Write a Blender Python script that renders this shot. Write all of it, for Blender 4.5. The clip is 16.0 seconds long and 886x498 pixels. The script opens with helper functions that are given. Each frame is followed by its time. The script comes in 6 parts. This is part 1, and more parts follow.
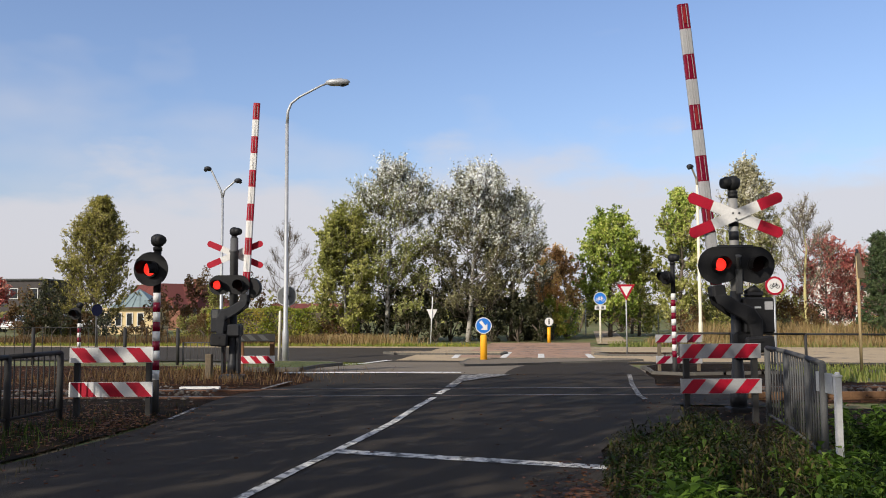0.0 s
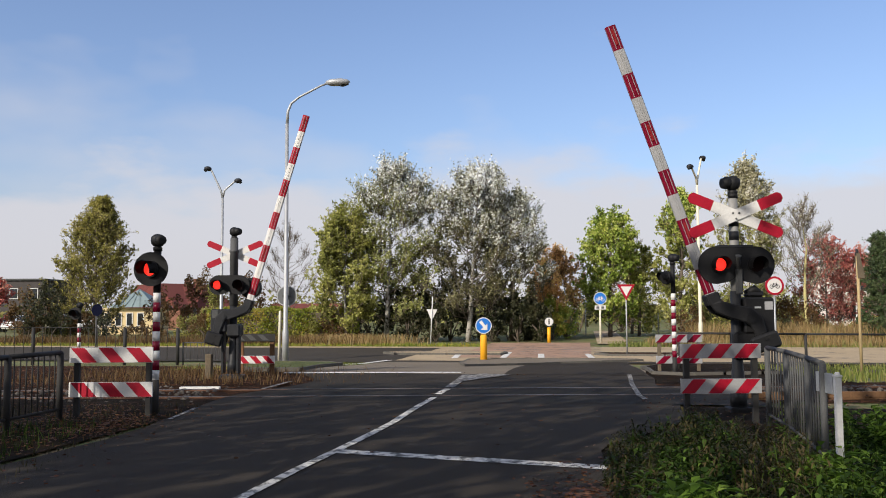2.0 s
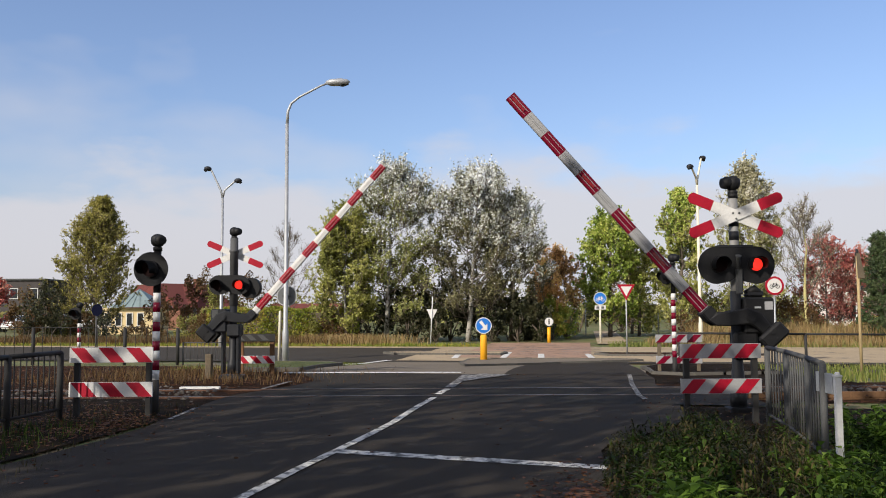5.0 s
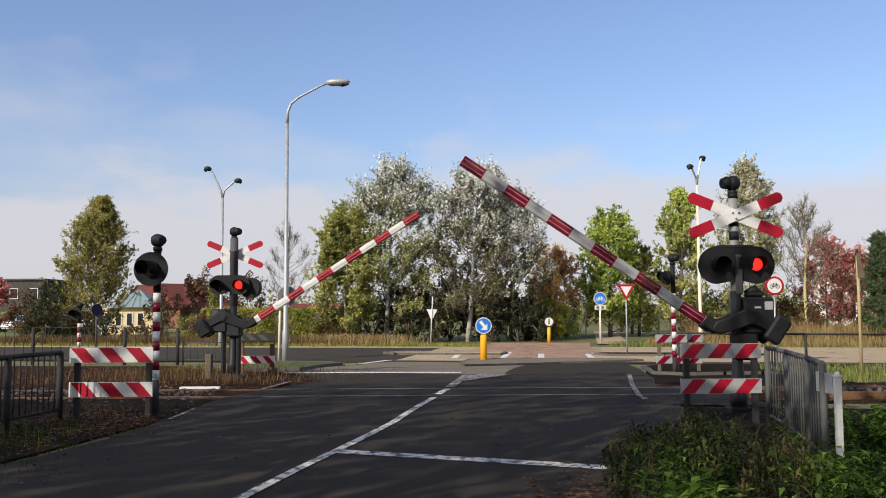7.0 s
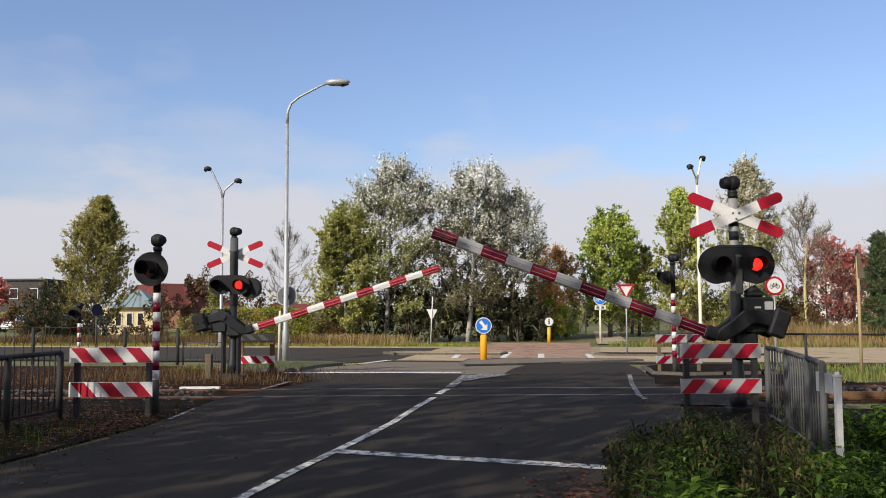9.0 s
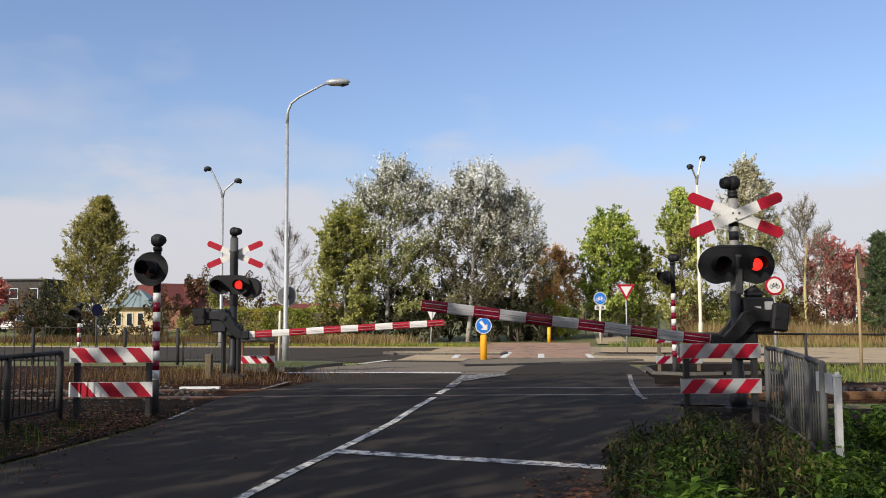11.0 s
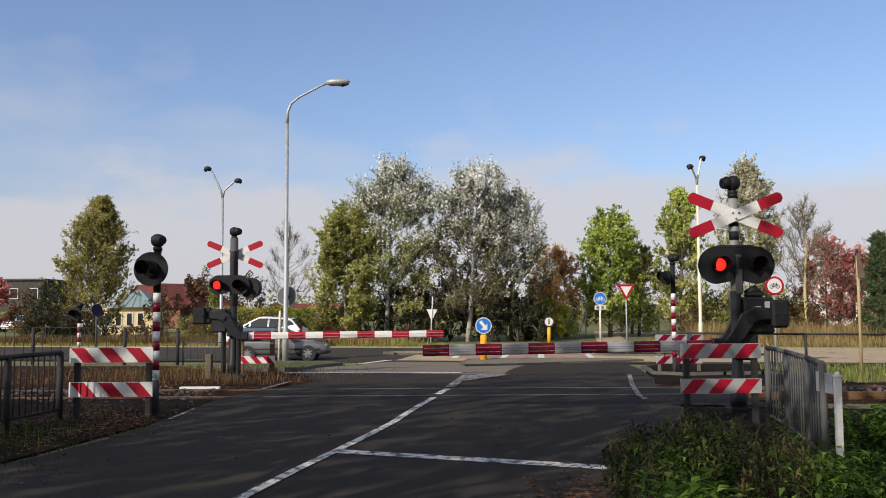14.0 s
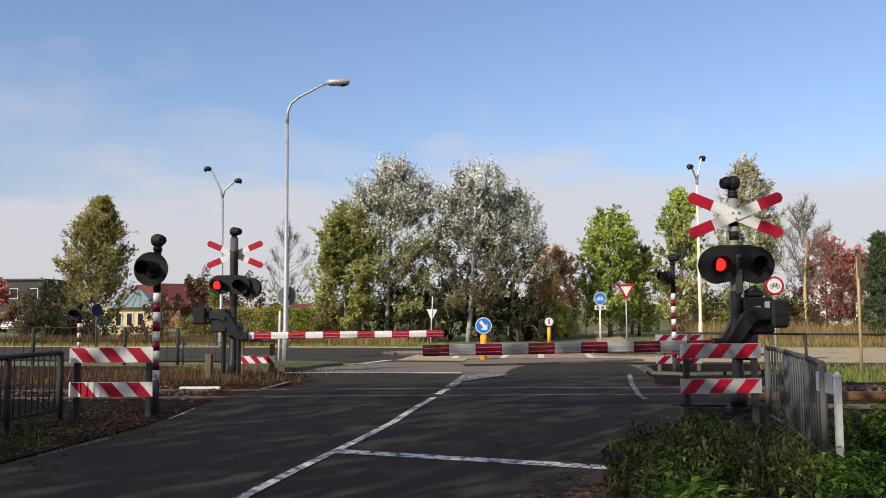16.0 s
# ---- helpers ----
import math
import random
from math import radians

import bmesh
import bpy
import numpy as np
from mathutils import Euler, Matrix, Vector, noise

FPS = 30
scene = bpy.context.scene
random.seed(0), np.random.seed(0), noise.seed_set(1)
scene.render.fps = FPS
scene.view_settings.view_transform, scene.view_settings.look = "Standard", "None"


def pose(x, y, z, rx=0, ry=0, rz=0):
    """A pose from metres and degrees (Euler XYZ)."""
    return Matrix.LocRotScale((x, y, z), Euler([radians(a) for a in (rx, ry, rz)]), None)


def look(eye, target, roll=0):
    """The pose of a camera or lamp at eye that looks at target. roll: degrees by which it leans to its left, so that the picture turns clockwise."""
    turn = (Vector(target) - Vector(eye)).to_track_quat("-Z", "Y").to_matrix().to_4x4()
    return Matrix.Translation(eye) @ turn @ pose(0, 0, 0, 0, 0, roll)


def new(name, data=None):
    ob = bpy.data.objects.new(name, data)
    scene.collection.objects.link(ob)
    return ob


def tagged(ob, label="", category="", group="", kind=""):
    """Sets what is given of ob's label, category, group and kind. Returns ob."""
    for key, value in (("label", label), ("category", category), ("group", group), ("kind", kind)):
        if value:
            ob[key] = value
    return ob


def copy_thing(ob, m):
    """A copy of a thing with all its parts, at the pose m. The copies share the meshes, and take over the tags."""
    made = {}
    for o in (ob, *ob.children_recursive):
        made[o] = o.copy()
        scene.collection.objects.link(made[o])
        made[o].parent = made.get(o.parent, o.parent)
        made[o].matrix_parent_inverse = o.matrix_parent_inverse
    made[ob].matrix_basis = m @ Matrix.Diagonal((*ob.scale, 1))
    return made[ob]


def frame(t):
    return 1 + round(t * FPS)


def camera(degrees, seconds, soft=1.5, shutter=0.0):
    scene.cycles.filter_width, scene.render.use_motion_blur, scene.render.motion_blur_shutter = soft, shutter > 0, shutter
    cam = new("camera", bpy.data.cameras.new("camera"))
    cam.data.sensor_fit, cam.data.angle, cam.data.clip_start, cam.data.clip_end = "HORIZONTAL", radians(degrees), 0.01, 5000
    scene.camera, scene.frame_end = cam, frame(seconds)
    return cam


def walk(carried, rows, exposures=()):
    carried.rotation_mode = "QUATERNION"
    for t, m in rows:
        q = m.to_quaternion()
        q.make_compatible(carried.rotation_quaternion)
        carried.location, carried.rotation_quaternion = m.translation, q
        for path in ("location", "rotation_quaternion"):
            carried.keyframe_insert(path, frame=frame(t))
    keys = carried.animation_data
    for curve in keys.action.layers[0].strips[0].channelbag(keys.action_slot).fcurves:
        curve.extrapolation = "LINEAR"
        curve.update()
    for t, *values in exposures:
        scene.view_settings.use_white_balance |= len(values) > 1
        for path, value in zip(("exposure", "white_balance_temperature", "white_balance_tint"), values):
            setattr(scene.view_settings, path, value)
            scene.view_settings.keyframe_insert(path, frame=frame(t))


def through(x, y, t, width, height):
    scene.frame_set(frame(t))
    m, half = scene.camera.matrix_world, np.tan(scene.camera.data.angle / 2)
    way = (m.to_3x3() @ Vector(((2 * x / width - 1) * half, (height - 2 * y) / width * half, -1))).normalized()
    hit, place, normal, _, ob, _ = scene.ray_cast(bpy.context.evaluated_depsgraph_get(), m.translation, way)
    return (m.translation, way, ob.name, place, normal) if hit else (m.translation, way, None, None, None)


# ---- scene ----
cam = camera(55.0, 16.0, soft=1.0, shutter=0.2)
EYE = (0.0, 0.0, 1.63)
CAM_POSE = Matrix.Translation(EYE) @ pose(0, 0, 0, 90 + 4.06, 0, 0) @ pose(0, 0, 0, 0, 0, -0.3)
walk(cam, [(0.0, CAM_POSE), (16.0, CAM_POSE)], [(0.0, 0.0), (12.5, 0.0), (13.0, -0.16), (13.5, -0.15), (14.3, -0.1), (15.2, -0.1), (16.0, -0.03)])

# ---- light ----
SUN_TO = Vector((-0.66, -0.75, 0.56)).normalized()
scene.view_settings.exposure = 0.0
world = bpy.data.worlds.new("sky")
scene.world = world
world.use_nodes = True


def build_world():
    nt = world.node_tree
    nt.nodes.clear()
    n, l = nt.nodes, nt.links
    out = n.new("ShaderNodeOutputWorld")
    bg = n.new("ShaderNodeBackground")
    sky = n.new("ShaderNodeTexSky")
    sky.sky_type = "NISHITA"
    sky.sun_disc = False
    sky.sun_elevation = math.asin(SUN_TO.z)
    sky.sun_rotation = math.atan2(SUN_TO.x, SUN_TO.y)
    sky.air_density, sky.dust_density, sky.ozone_density = 1.0, 2.2, 1.8
    tc = n.new("ShaderNodeTexCoord")
    sep = n.new("ShaderNodeSeparateXYZ")
    l.new(tc.outputs["Generated"], sep.inputs[0])
    # low cloud bank over the horizon, thinning upwards
    mp = n.new("ShaderNodeMapping")
    mp.inputs["Scale"].default_value = (1.0, 1.0, 2.6)
    l.new(tc.outputs["Generated"], mp.inputs[0])
    nz = n.new("ShaderNodeTexNoise")
    nz.inputs["Scale"].default_value = 4.2
    nz.inputs["Detail"].default_value = 7
    nz.inputs["Roughness"].default_value = 0.52
    l.new(mp.outputs[0], nz.inputs["Vector"])
    ma = n.new("ShaderNodeMath")
    ma.operation = "MULTIPLY_ADD"
    ma.inputs[1].default_value = 0.26
    l.new(nz.outputs["Fac"], ma.inputs[0])
    neg = n.new("ShaderNodeMath")
    neg.operation = "MULTIPLY"
    neg.inputs[1].default_value = -1.0
    l.new(sep.outputs["Z"], neg.inputs[0])
    l.new(neg.outputs[0], ma.inputs[2])
    rng = n.new("ShaderNodeMapRange")
    rng.interpolation_type = "SMOOTHSTEP"
    rng.inputs["From Min"].default_value = -0.06
    rng.inputs["From Max"].default_value = 0.012
    rng.inputs["To Max"].default_value = 0.9
    l.new(ma.outputs[0], rng.inputs["Value"])
    # faint high veils
    nz2 = n.new("ShaderNodeTexNoise")
    nz2.inputs["Scale"].default_value = 1.7
    nz2.inputs["Detail"].default_value = 5
    mp2 = n.new("ShaderNodeMapping")
    mp2.inputs["Scale"].default_value = (1.0, 1.0, 2.2)
    mp2.inputs["Location"].default_value = CLOUD_SHIFT
    mp2.inputs["Rotation"].default_value = (0.0, 0.12, 0.0)
    l.new(tc.outputs["Generated"], mp2.inputs[0])
    l.new(mp2.outputs[0], nz2.inputs["Vector"])
    r2 = n.new("ShaderNodeMapRange")
    r2.inputs["From Min"].default_value = 0.45
    r2.inputs["From Max"].default_value = 0.66
    r2.inputs["To Max"].default_value = 0.85
    # clearer to the north, hazier round the sun
    grad = n.new("ShaderNodeMath")
    grad.operation = "MULTIPLY_ADD"
    grad.inputs[1].default_value = -0.14
    l.new(sep.outputs["Y"], grad.inputs[0])
    l.new(nz2.outputs["Fac"], grad.inputs[2])
    l.new(grad.outputs[0], r2.inputs["Value"])
    mx = n.new("ShaderNodeMath")
    mx.operation = "MAXIMUM"
    l.new(rng.outputs[0], mx.inputs[0])
    l.new(r2.outputs[0], mx.inputs[1])
    tint = n.new("ShaderNodeMix")
    tint.data_type, tint.blend_type = "RGBA", "MULTIPLY"
    tint.inputs["Factor"].default_value = 1.0
    tint.inputs["B"].default_value = SKY_TINT
    l.new(sky.outputs[0], tint.inputs["A"])
    mix = n.new("ShaderNodeMix")
    mix.data_type = "RGBA"
    mix.inputs["B"].default_value = CLOUD
    l.new(mx.outputs[0], mix.inputs["Factor"])
    l.new(tint.outputs["Result"], mix.inputs["A"])
    l.new(mix.outputs["Result"], bg.inputs["Color"])
    bg.inputs["Strength"].default_value = SKY_STRENGTH
    l.new(bg.outputs[0], out.inputs[0])


SKY_STRENGTH = 0.125
SKY_TINT = (1.26, 1.27, 1.44, 1)
CLOUD_SHIFT = (2.3, 1.1, 0.7)
CLOUD = (5.45, 5.38, 5.75, 1)
build_world()
sun_data = bpy.data.lights.new("sun", "SUN")
sun_data.energy, sun_data.angle, sun_data.color = 5.0, radians(0.53), (1.0, 0.92, 0.8)
sun = new("sun", sun_data)
sun.matrix_world = look(SUN_TO * 60, (0, 0, 0))


# ---- materials ----
def mat(name, col, rough=0.7, metal=0.0, var=0.15, scale=6.0, bump=0.15, fine=60.0, spot=None, spot_at=0.62, island=0.0, obj=0.0, coords="Position", bump_d=0.01, spec=0.25):
    """Two-scale noise over a base colour, with optional stains of another colour and relief."""
    m = bpy.data.materials.new(name)
    m.use_nodes = True
    nt = m.node_tree
    n, l = nt.nodes, nt.links
    bs = n["Principled BSDF"]
    bs.inputs["Roughness"].default_value = rough
    bs.inputs["Metallic"].default_value = metal
    bs.inputs["Specular IOR Level"].default_value = spec
    geo = n.new("ShaderNodeNewGeometry")
    if coords == "Object":
        tc = n.new("ShaderNodeTexCoord")
        vec = tc.outputs["Object"]
    else:
        vec = geo.outputs["Position"]
    a = n.new("ShaderNodeTexNoise")
    a.inputs["Scale"].default_value = scale
    a.inputs["Detail"].default_value = 5
    b = n.new("ShaderNodeTexNoise")
    b.inputs["Scale"].default_value = fine
    b.inputs["Detail"].default_value = 3
    l.new(vec, a.inputs["Vector"])
    l.new(vec, b.inputs["Vector"])
    add = n.new("ShaderNodeMath")
    add.operation = "ADD"
    l.new(a.outputs["Fac"], add.inputs[0])
    l.new(b.outputs["Fac"], add.inputs[1])
    val = add.outputs[0]
    if island or obj:
        src = geo.outputs["Random Per Island"]
        if obj:
            oi = n.new("ShaderNodeObjectInfo")
            src = oi.outputs["Random"]
        k = n.new("ShaderNodeMath")
        k.operation = "MULTIPLY_ADD"
        k.inputs[1].default_value = (island or obj) / max(var, 0.01)
        l.new(src, k.inputs[0])
        l.new(val, k.inputs[2])
        sub = n.new("ShaderNodeMath")
        sub.operation = "SUBTRACT"
        sub.inputs[1].default_value = 0.5 * (island or obj) / max(var, 0.01)
        l.new(k.outputs[0], sub.inputs[0])
        val = sub.outputs[0]
    mr = n.new("ShaderNodeMapRange")
    mr.clamp = False
    mr.inputs["From Min"].default_value = 0.5
    mr.inputs["From Max"].default_value = 1.5
    mr.inputs["To Min"].default_value = 1 - var
    mr.inputs["To Max"].default_value = 1 + var
    l.new(val, mr.inputs["Value"])
    mul = n.new("ShaderNodeMix")
    mul.data_type, mul.blend_type = "RGBA", "MULTIPLY"
    mul.inputs["Factor"].default_value = 1.0
    mul.inputs["A"].default_value = (*col, 1)
    l.new(mr.outputs[0], mul.inputs["B"])
    res = mul.outputs["Result"]
    if spot:
        c = n.new("ShaderNodeTexNoise")
        c.inputs["Scale"].default_value = scale * 2.3
        c.inputs["Detail"].default_value = 8
        c.inputs["Roughness"].default_value = 0.65
        l.new(vec, c.inputs["Vector"])
        th = n.new("ShaderNodeMapRange")
        th.inputs["From Min"].default_value = spot_at - 0.05
        th.inputs["From Max"].default_value = spot_at + 0.05
        l.new(c.outputs["Fac"], th.inputs["Value"])
        sm = n.new("ShaderNodeMix")
        sm.data_type = "RGBA"
        l.new(th.outputs[0], sm.inputs["Factor"])
        l.new(res, sm.inputs["A"])
        sm.inputs["B"].default_value = (*spot, 1)
        res = sm.outputs["Result"]
    l.new(res, bs.inputs["Base Color"])
    if bump:
        bp = n.new("ShaderNodeBump")
        bp.inputs["Strength"].default_value = bump
        bp.inputs["Distance"].default_value = bump_d
        l.new(b.outputs["Fac"], bp.inputs["Height"])
        l.new(bp.outputs[0], bs.inputs["Normal"])
    rr = n.new("ShaderNodeMapRange")
    rr.inputs["To Min"].default_value = max(0.02, rough - 0.12)
    rr.inputs["To Max"].default_value = min(1.0, rough + 0.12)
    l.new(a.outputs["Fac"], rr.inputs["Value"])
    l.new(rr.outputs[0], bs.inputs["Roughness"])
    return m


def leaf_mat(name, cols, through=0.35, rough=0.5, gloss=0.4):
    """Leaves: each leaf takes its own colour out of a ramp, lets some light through and shines a little."""
    m = bpy.data.materials.new(name)
    m.use_nodes = True
    nt = m.node_tree
    n, l = nt.nodes, nt.links
    bs = n["Principled BSDF"]
    geo = n.new("ShaderNodeNewGeometry")
    ramp = n.new("ShaderNodeValToRGB")
    els = ramp.color_ramp.elements
    while len(els) < len(cols):
        els.new(0.5)
    for i, c in enumerate(cols):
        els[i].position = i / max(1, len(cols) - 1)
        els[i].color = (*c, 1)
    nz = n.new("ShaderNodeTexNoise")
    nz.inputs["Scale"].default_value = 0.55
    nz.inputs["Detail"].default_value = 3
    l.new(geo.outputs["Position"], nz.inputs["Vector"])
    ad = n.new("ShaderNodeMath")
    ad.operation = "MULTIPLY_ADD"
    ad.inputs[1].default_value = 1.8
    l.new(nz.outputs["Fac"], ad.inputs[0])
    sh = n.new("ShaderNodeMath")
    sh.operation = "MULTIPLY_ADD"
    sh.inputs[1].default_value = 0.8
    sh.inputs[2].default_value = -0.8
    l.new(geo.outputs["Random Per Island"], sh.inputs[0])
    l.new(sh.outputs[0], ad.inputs[2])
    l.new(ad.outputs[0], ramp.inputs["Fac"])
    l.new(ramp.outputs[0], bs.inputs["Base Color"])
    bs.inputs["Roughness"].default_value = rough
    bs.inputs["Specular IOR Level"].default_value = gloss
    tr = n.new("ShaderNodeBsdfTranslucent")
    l.new(ramp.outputs[0], tr.inputs["Color"])
    mix = n.new("ShaderNodeMixShader")
    mix.inputs[0].default_value = through
    l.new(bs.outputs[0], mix.inputs[1])
    l.new(tr.outputs[0], mix.inputs[2])
    l.new(mix.outputs[0], n["Material Output"].inputs["Surface"])
    return m


def glow_mat(name, col, strength):
    m = bpy.data.materials.new(name)
    m.use_nodes = True
    bs = m.node_tree.nodes["Principled BSDF"]
    bs.inputs["Base Color"].default_value = (*col, 1)
    bs.inputs["Emission Color"].default_value = (*col, 1)
    bs.inputs["Emission Strength"].default_value = strength
    bs.inputs["Roughness"].default_value = 0.3
    return m


def glass_mat(name, col, rough=0.05):
    m = bpy.data.materials.new(name)
    m.use_nodes = True
    bs = m.node_tree.nodes["Principled BSDF"]
    bs.inputs["Base Color"].default_value = (*col, 1)
    bs.inputs["Roughness"].default_value = rough
    bs.inputs["Specular IOR Level"].default_value = 0.45
    return m


M = {}
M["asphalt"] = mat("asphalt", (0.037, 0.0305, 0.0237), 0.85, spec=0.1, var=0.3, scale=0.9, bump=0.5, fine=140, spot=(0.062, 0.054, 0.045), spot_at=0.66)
# paler than the near asphalt: sunlight beyond the tree shade put into the colour
M["asphalt_far"] = mat("worn_sunlit_asphalt", (0.175, 0.148, 0.115), 0.88, spec=0.08, var=0.25, scale=0.5, bump=0.4, fine=90)
# shade over the left of the cross road put into a darker asphalt
M["asphalt_cross"] = mat("shaded_worn_asphalt", (0.055, 0.048, 0.04), 0.88, spec=0.08, var=0.25, scale=0.5, bump=0.4, fine=90)
# sunlight on the cross road put into a paler asphalt
M["asphalt_pale"] = mat("sunlit_asphalt", (0.37, 0.29, 0.19), 0.88, spec=0.08, var=0.25, scale=0.6, bump=0.4, fine=90, spot=(0.12, 0.11, 0.1))
M["patch"] = mat("tar_strip", (0.03, 0.027, 0.023), 0.85, spec=0.08, var=0.3, scale=2, bump=0.4, fine=120)
M["paint_line"] = mat("road_paint", (0.6, 0.575, 0.52), 0.8, var=0.35, scale=3, bump=0.3, fine=70, spot=(0.09, 0.088, 0.08), spot_at=0.53)
M["paint_bright"] = mat("fresh_road_paint", (0.62, 0.6, 0.56), 0.75, var=0.25, scale=3, bump=0.3, fine=70, spot=(0.2, 0.19, 0.17), spot_at=0.64)
M["paint_worn"] = mat("worn_road_paint", (0.33, 0.32, 0.3), 0.75, var=0.4, scale=4, bump=0.3, fine=90, spot=(0.06, 0.055, 0.05), spot_at=0.48)
M["red_asphalt"] = mat("red_asphalt", (0.34, 0.215, 0.15), 0.85, var=0.3, scale=0.7, bump=0.3, fine=60, spot=(0.17, 0.12, 0.09), spot_at=0.58)
M["ground"] = mat("verge_soil_grass", (0.11, 0.13, 0.045), 0.95, var=0.45, scale=0.6, bump=0.8, fine=14, spot=(0.2, 0.15, 0.08), spot_at=0.55, bump_d=0.04)
M["litter"] = mat("leaf_littered_soil", (0.027, 0.0145, 0.0083), 0.95, spec=0.05, var=0.5, scale=1.7, bump=0.9, fine=22, spot=(0.075, 0.033, 0.0155), spot_at=0.56, bump_d=0.04)
# soil made near-black: the verge's tree shade is put into its colour
M["dark_soil"] = mat("shade_darkened_soil", (0.013, 0.0095, 0.006), 0.95, spec=0.05, var=0.5, scale=1.5, bump=0.9, fine=22, spot=(0.034, 0.018, 0.01), spot_at=0.57, bump_d=0.04)
M["grass_flat"] = mat("mown_grass", (0.07, 0.085, 0.025), 0.95, var=0.4, scale=0.8, bump=0.9, fine=25, spot=(0.19, 0.17, 0.07), spot_at=0.6, bump_d=0.04)
M["ballast"] = mat("ballast_stone", (0.085, 0.074, 0.064), 0.9, var=0.4, scale=9, bump=0.6, fine=60, island=0.35)
M["kerb"] = mat("concrete_kerb", (0.1, 0.092, 0.08), 0.9, var=0.25, scale=3, bump=0.4, fine=60, spot=(0.13, 0.13, 0.1), spot_at=0.6, obj=0.1)
M["concrete"] = mat("concrete", (0.33, 0.32, 0.3), 0.9, var=0.2, scale=3, bump=0.3, fine=50)
M["rail"] = mat("rail_steel", (0.14, 0.075, 0.05), 0.75, 0.2, var=0.35, scale=8, bump=0.3)
M["rail_top"] = mat("polished_rail_head", (0.16, 0.15, 0.14), 0.45, 0.6, var=0.15, scale=12, bump=0.05)
M["white"] = mat("white_paint", (0.6, 0.59, 0.57), 0.55, var=0.14, scale=4, bump=0.05, fine=40, spot=(0.5, 0.48, 0.44), spot_at=0.66, coords="Object")
M["red"] = mat("red_paint", (0.32, 0.006, 0.022), 0.5, var=0.22, scale=4, bump=0.05, fine=40, coords="Object")
# white greyed for the tree shade over the near arm and hurdles
M["greywhite"] = mat("shaded_reflective_white", (0.29, 0.29, 0.295), 0.4, var=0.15, scale=5, bump=0.05, fine=50, spot=(0.24, 0.24, 0.24), spot_at=0.64, coords="Object")
# reflective red darkened likewise, with tree shade put into the colour
M["darkred"] = mat("shaded_red_reflective", (0.145, 0.0035, 0.018), 0.24, var=0.2, scale=5, bump=0.05, fine=50, coords="Object")
M["black"] = mat("black_enamel", (0.009, 0.009, 0.01), 0.6, var=0.3, scale=6, bump=0.1, fine=60, spot=(0.018, 0.017, 0.016), spot_at=0.64, coords="Object")
M["iron"] = mat("dark_cast_iron", (0.017, 0.018, 0.021), 0.5, 0.0, var=0.35, scale=7, bump=0.35, fine=70, spot=(0.026, 0.024, 0.023), spot_at=0.66, coords="Object")
M["galv"] = mat("galvanised_steel", (0.36, 0.37, 0.38), 0.5, 0.35, var=0.2, scale=6, bump=0.1, fine=50, coords="Object")
M["galv_dull"] = mat("weathered_zinc", (0.075, 0.076, 0.076), 0.75, 0.1, var=0.3, scale=6, bump=0.2, fine=50, spot=(0.1, 0.085, 0.07), spot_at=0.66, coords="Object")
M["postgrey"] = mat("grey_painted_post", (0.27, 0.265, 0.255), 0.6, var=0.2, scale=5, bump=0.1, coords="Object")
M["postdark"] = mat("dark_grey_painted_post", (0.075, 0.076, 0.078), 0.6, var=0.2, scale=5, bump=0.1, coords="Object")
M["fence_dark"] = mat("dark_painted_steel", (0.028, 0.027, 0.026), 0.7, 0.05, var=0.3, scale=6, bump=0.2, coords="Object")
M["wood_grey"] = mat("weathered_wood", (0.12, 0.095, 0.065), 0.9, var=0.35, scale=5, bump=0.5, fine=30, coords="Object")
M["timber"] = mat("brown_timber", (0.13, 0.07, 0.035), 0.9, var=0.4, scale=4, bump=0.5, fine=30, obj=0.15)
M["pole_cream"] = mat("cream_painted_pole", (0.62, 0.58, 0.46), 0.6, var=0.12, scale=3, bump=0.05, coords="Object")
M["post_tan"] = mat("tan_timber_post", (0.36, 0.27, 0.14), 0.8, var=0.3, scale=5, bump=0.2, coords="Object")
M["yellow"] = mat("traffic_yellow", (0.75, 0.36, 0.02), 0.5, var=0.12, scale=5, bump=0.05, coords="Object")
M["sign_blue"] = mat("sign_blue", (0.02, 0.15, 0.52), 0.35, var=0.1, scale=5, bump=0.03, coords="Object")
M["sign_navy"] = mat("dark_blue_sign_back", (0.012, 0.016, 0.06), 0.5, var=0.15, scale=5, bump=0.03, coords="Object")
M["sign_back"] = mat("sign_back_grey", (0.12, 0.125, 0.13), 0.6, 0.3, var=0.15, scale=5, bump=0.05, coords="Object")
M["bark"] = mat("bark", (0.14, 0.115, 0.09), 0.95, var=0.4, scale=4, bump=0.9, fine=18, bump_d=0.03)
M["bark_pale"] = mat("pale_bark", (0.42, 0.4, 0.36), 0.9, var=0.35, scale=3, bump=0.6, fine=14, spot=(0.1, 0.09, 0.08), spot_at=0.6)
M["bark_yellow"] = mat("lichen_bark", (0.4, 0.35, 0.16), 0.9, var=0.3, scale=3, bump=0.5, fine=18)
M["lens_on"] = glow_mat("lit_red_lens", (1.0, 0.03, 0.018), 1.25)
M["lens_off"] = mat("dark_red_lens", (0.012, 0.004, 0.004), 0.7, var=0.2, scale=8, bump=0, coords="Object", spec=0.1)
M["glass_dark"] = glass_mat("dark_glass", (0.02, 0.024, 0.028))
M["rubber"] = mat("tyre_rubber", (0.018, 0.018, 0.019), 0.85, var=0.2, scale=10, bump=0.2, coords="Object")
M["chrome"] = mat("wheel_alloy", (0.5, 0.5, 0.52), 0.3, 0.85, var=0.1, scale=10, bump=0, coords="Object")


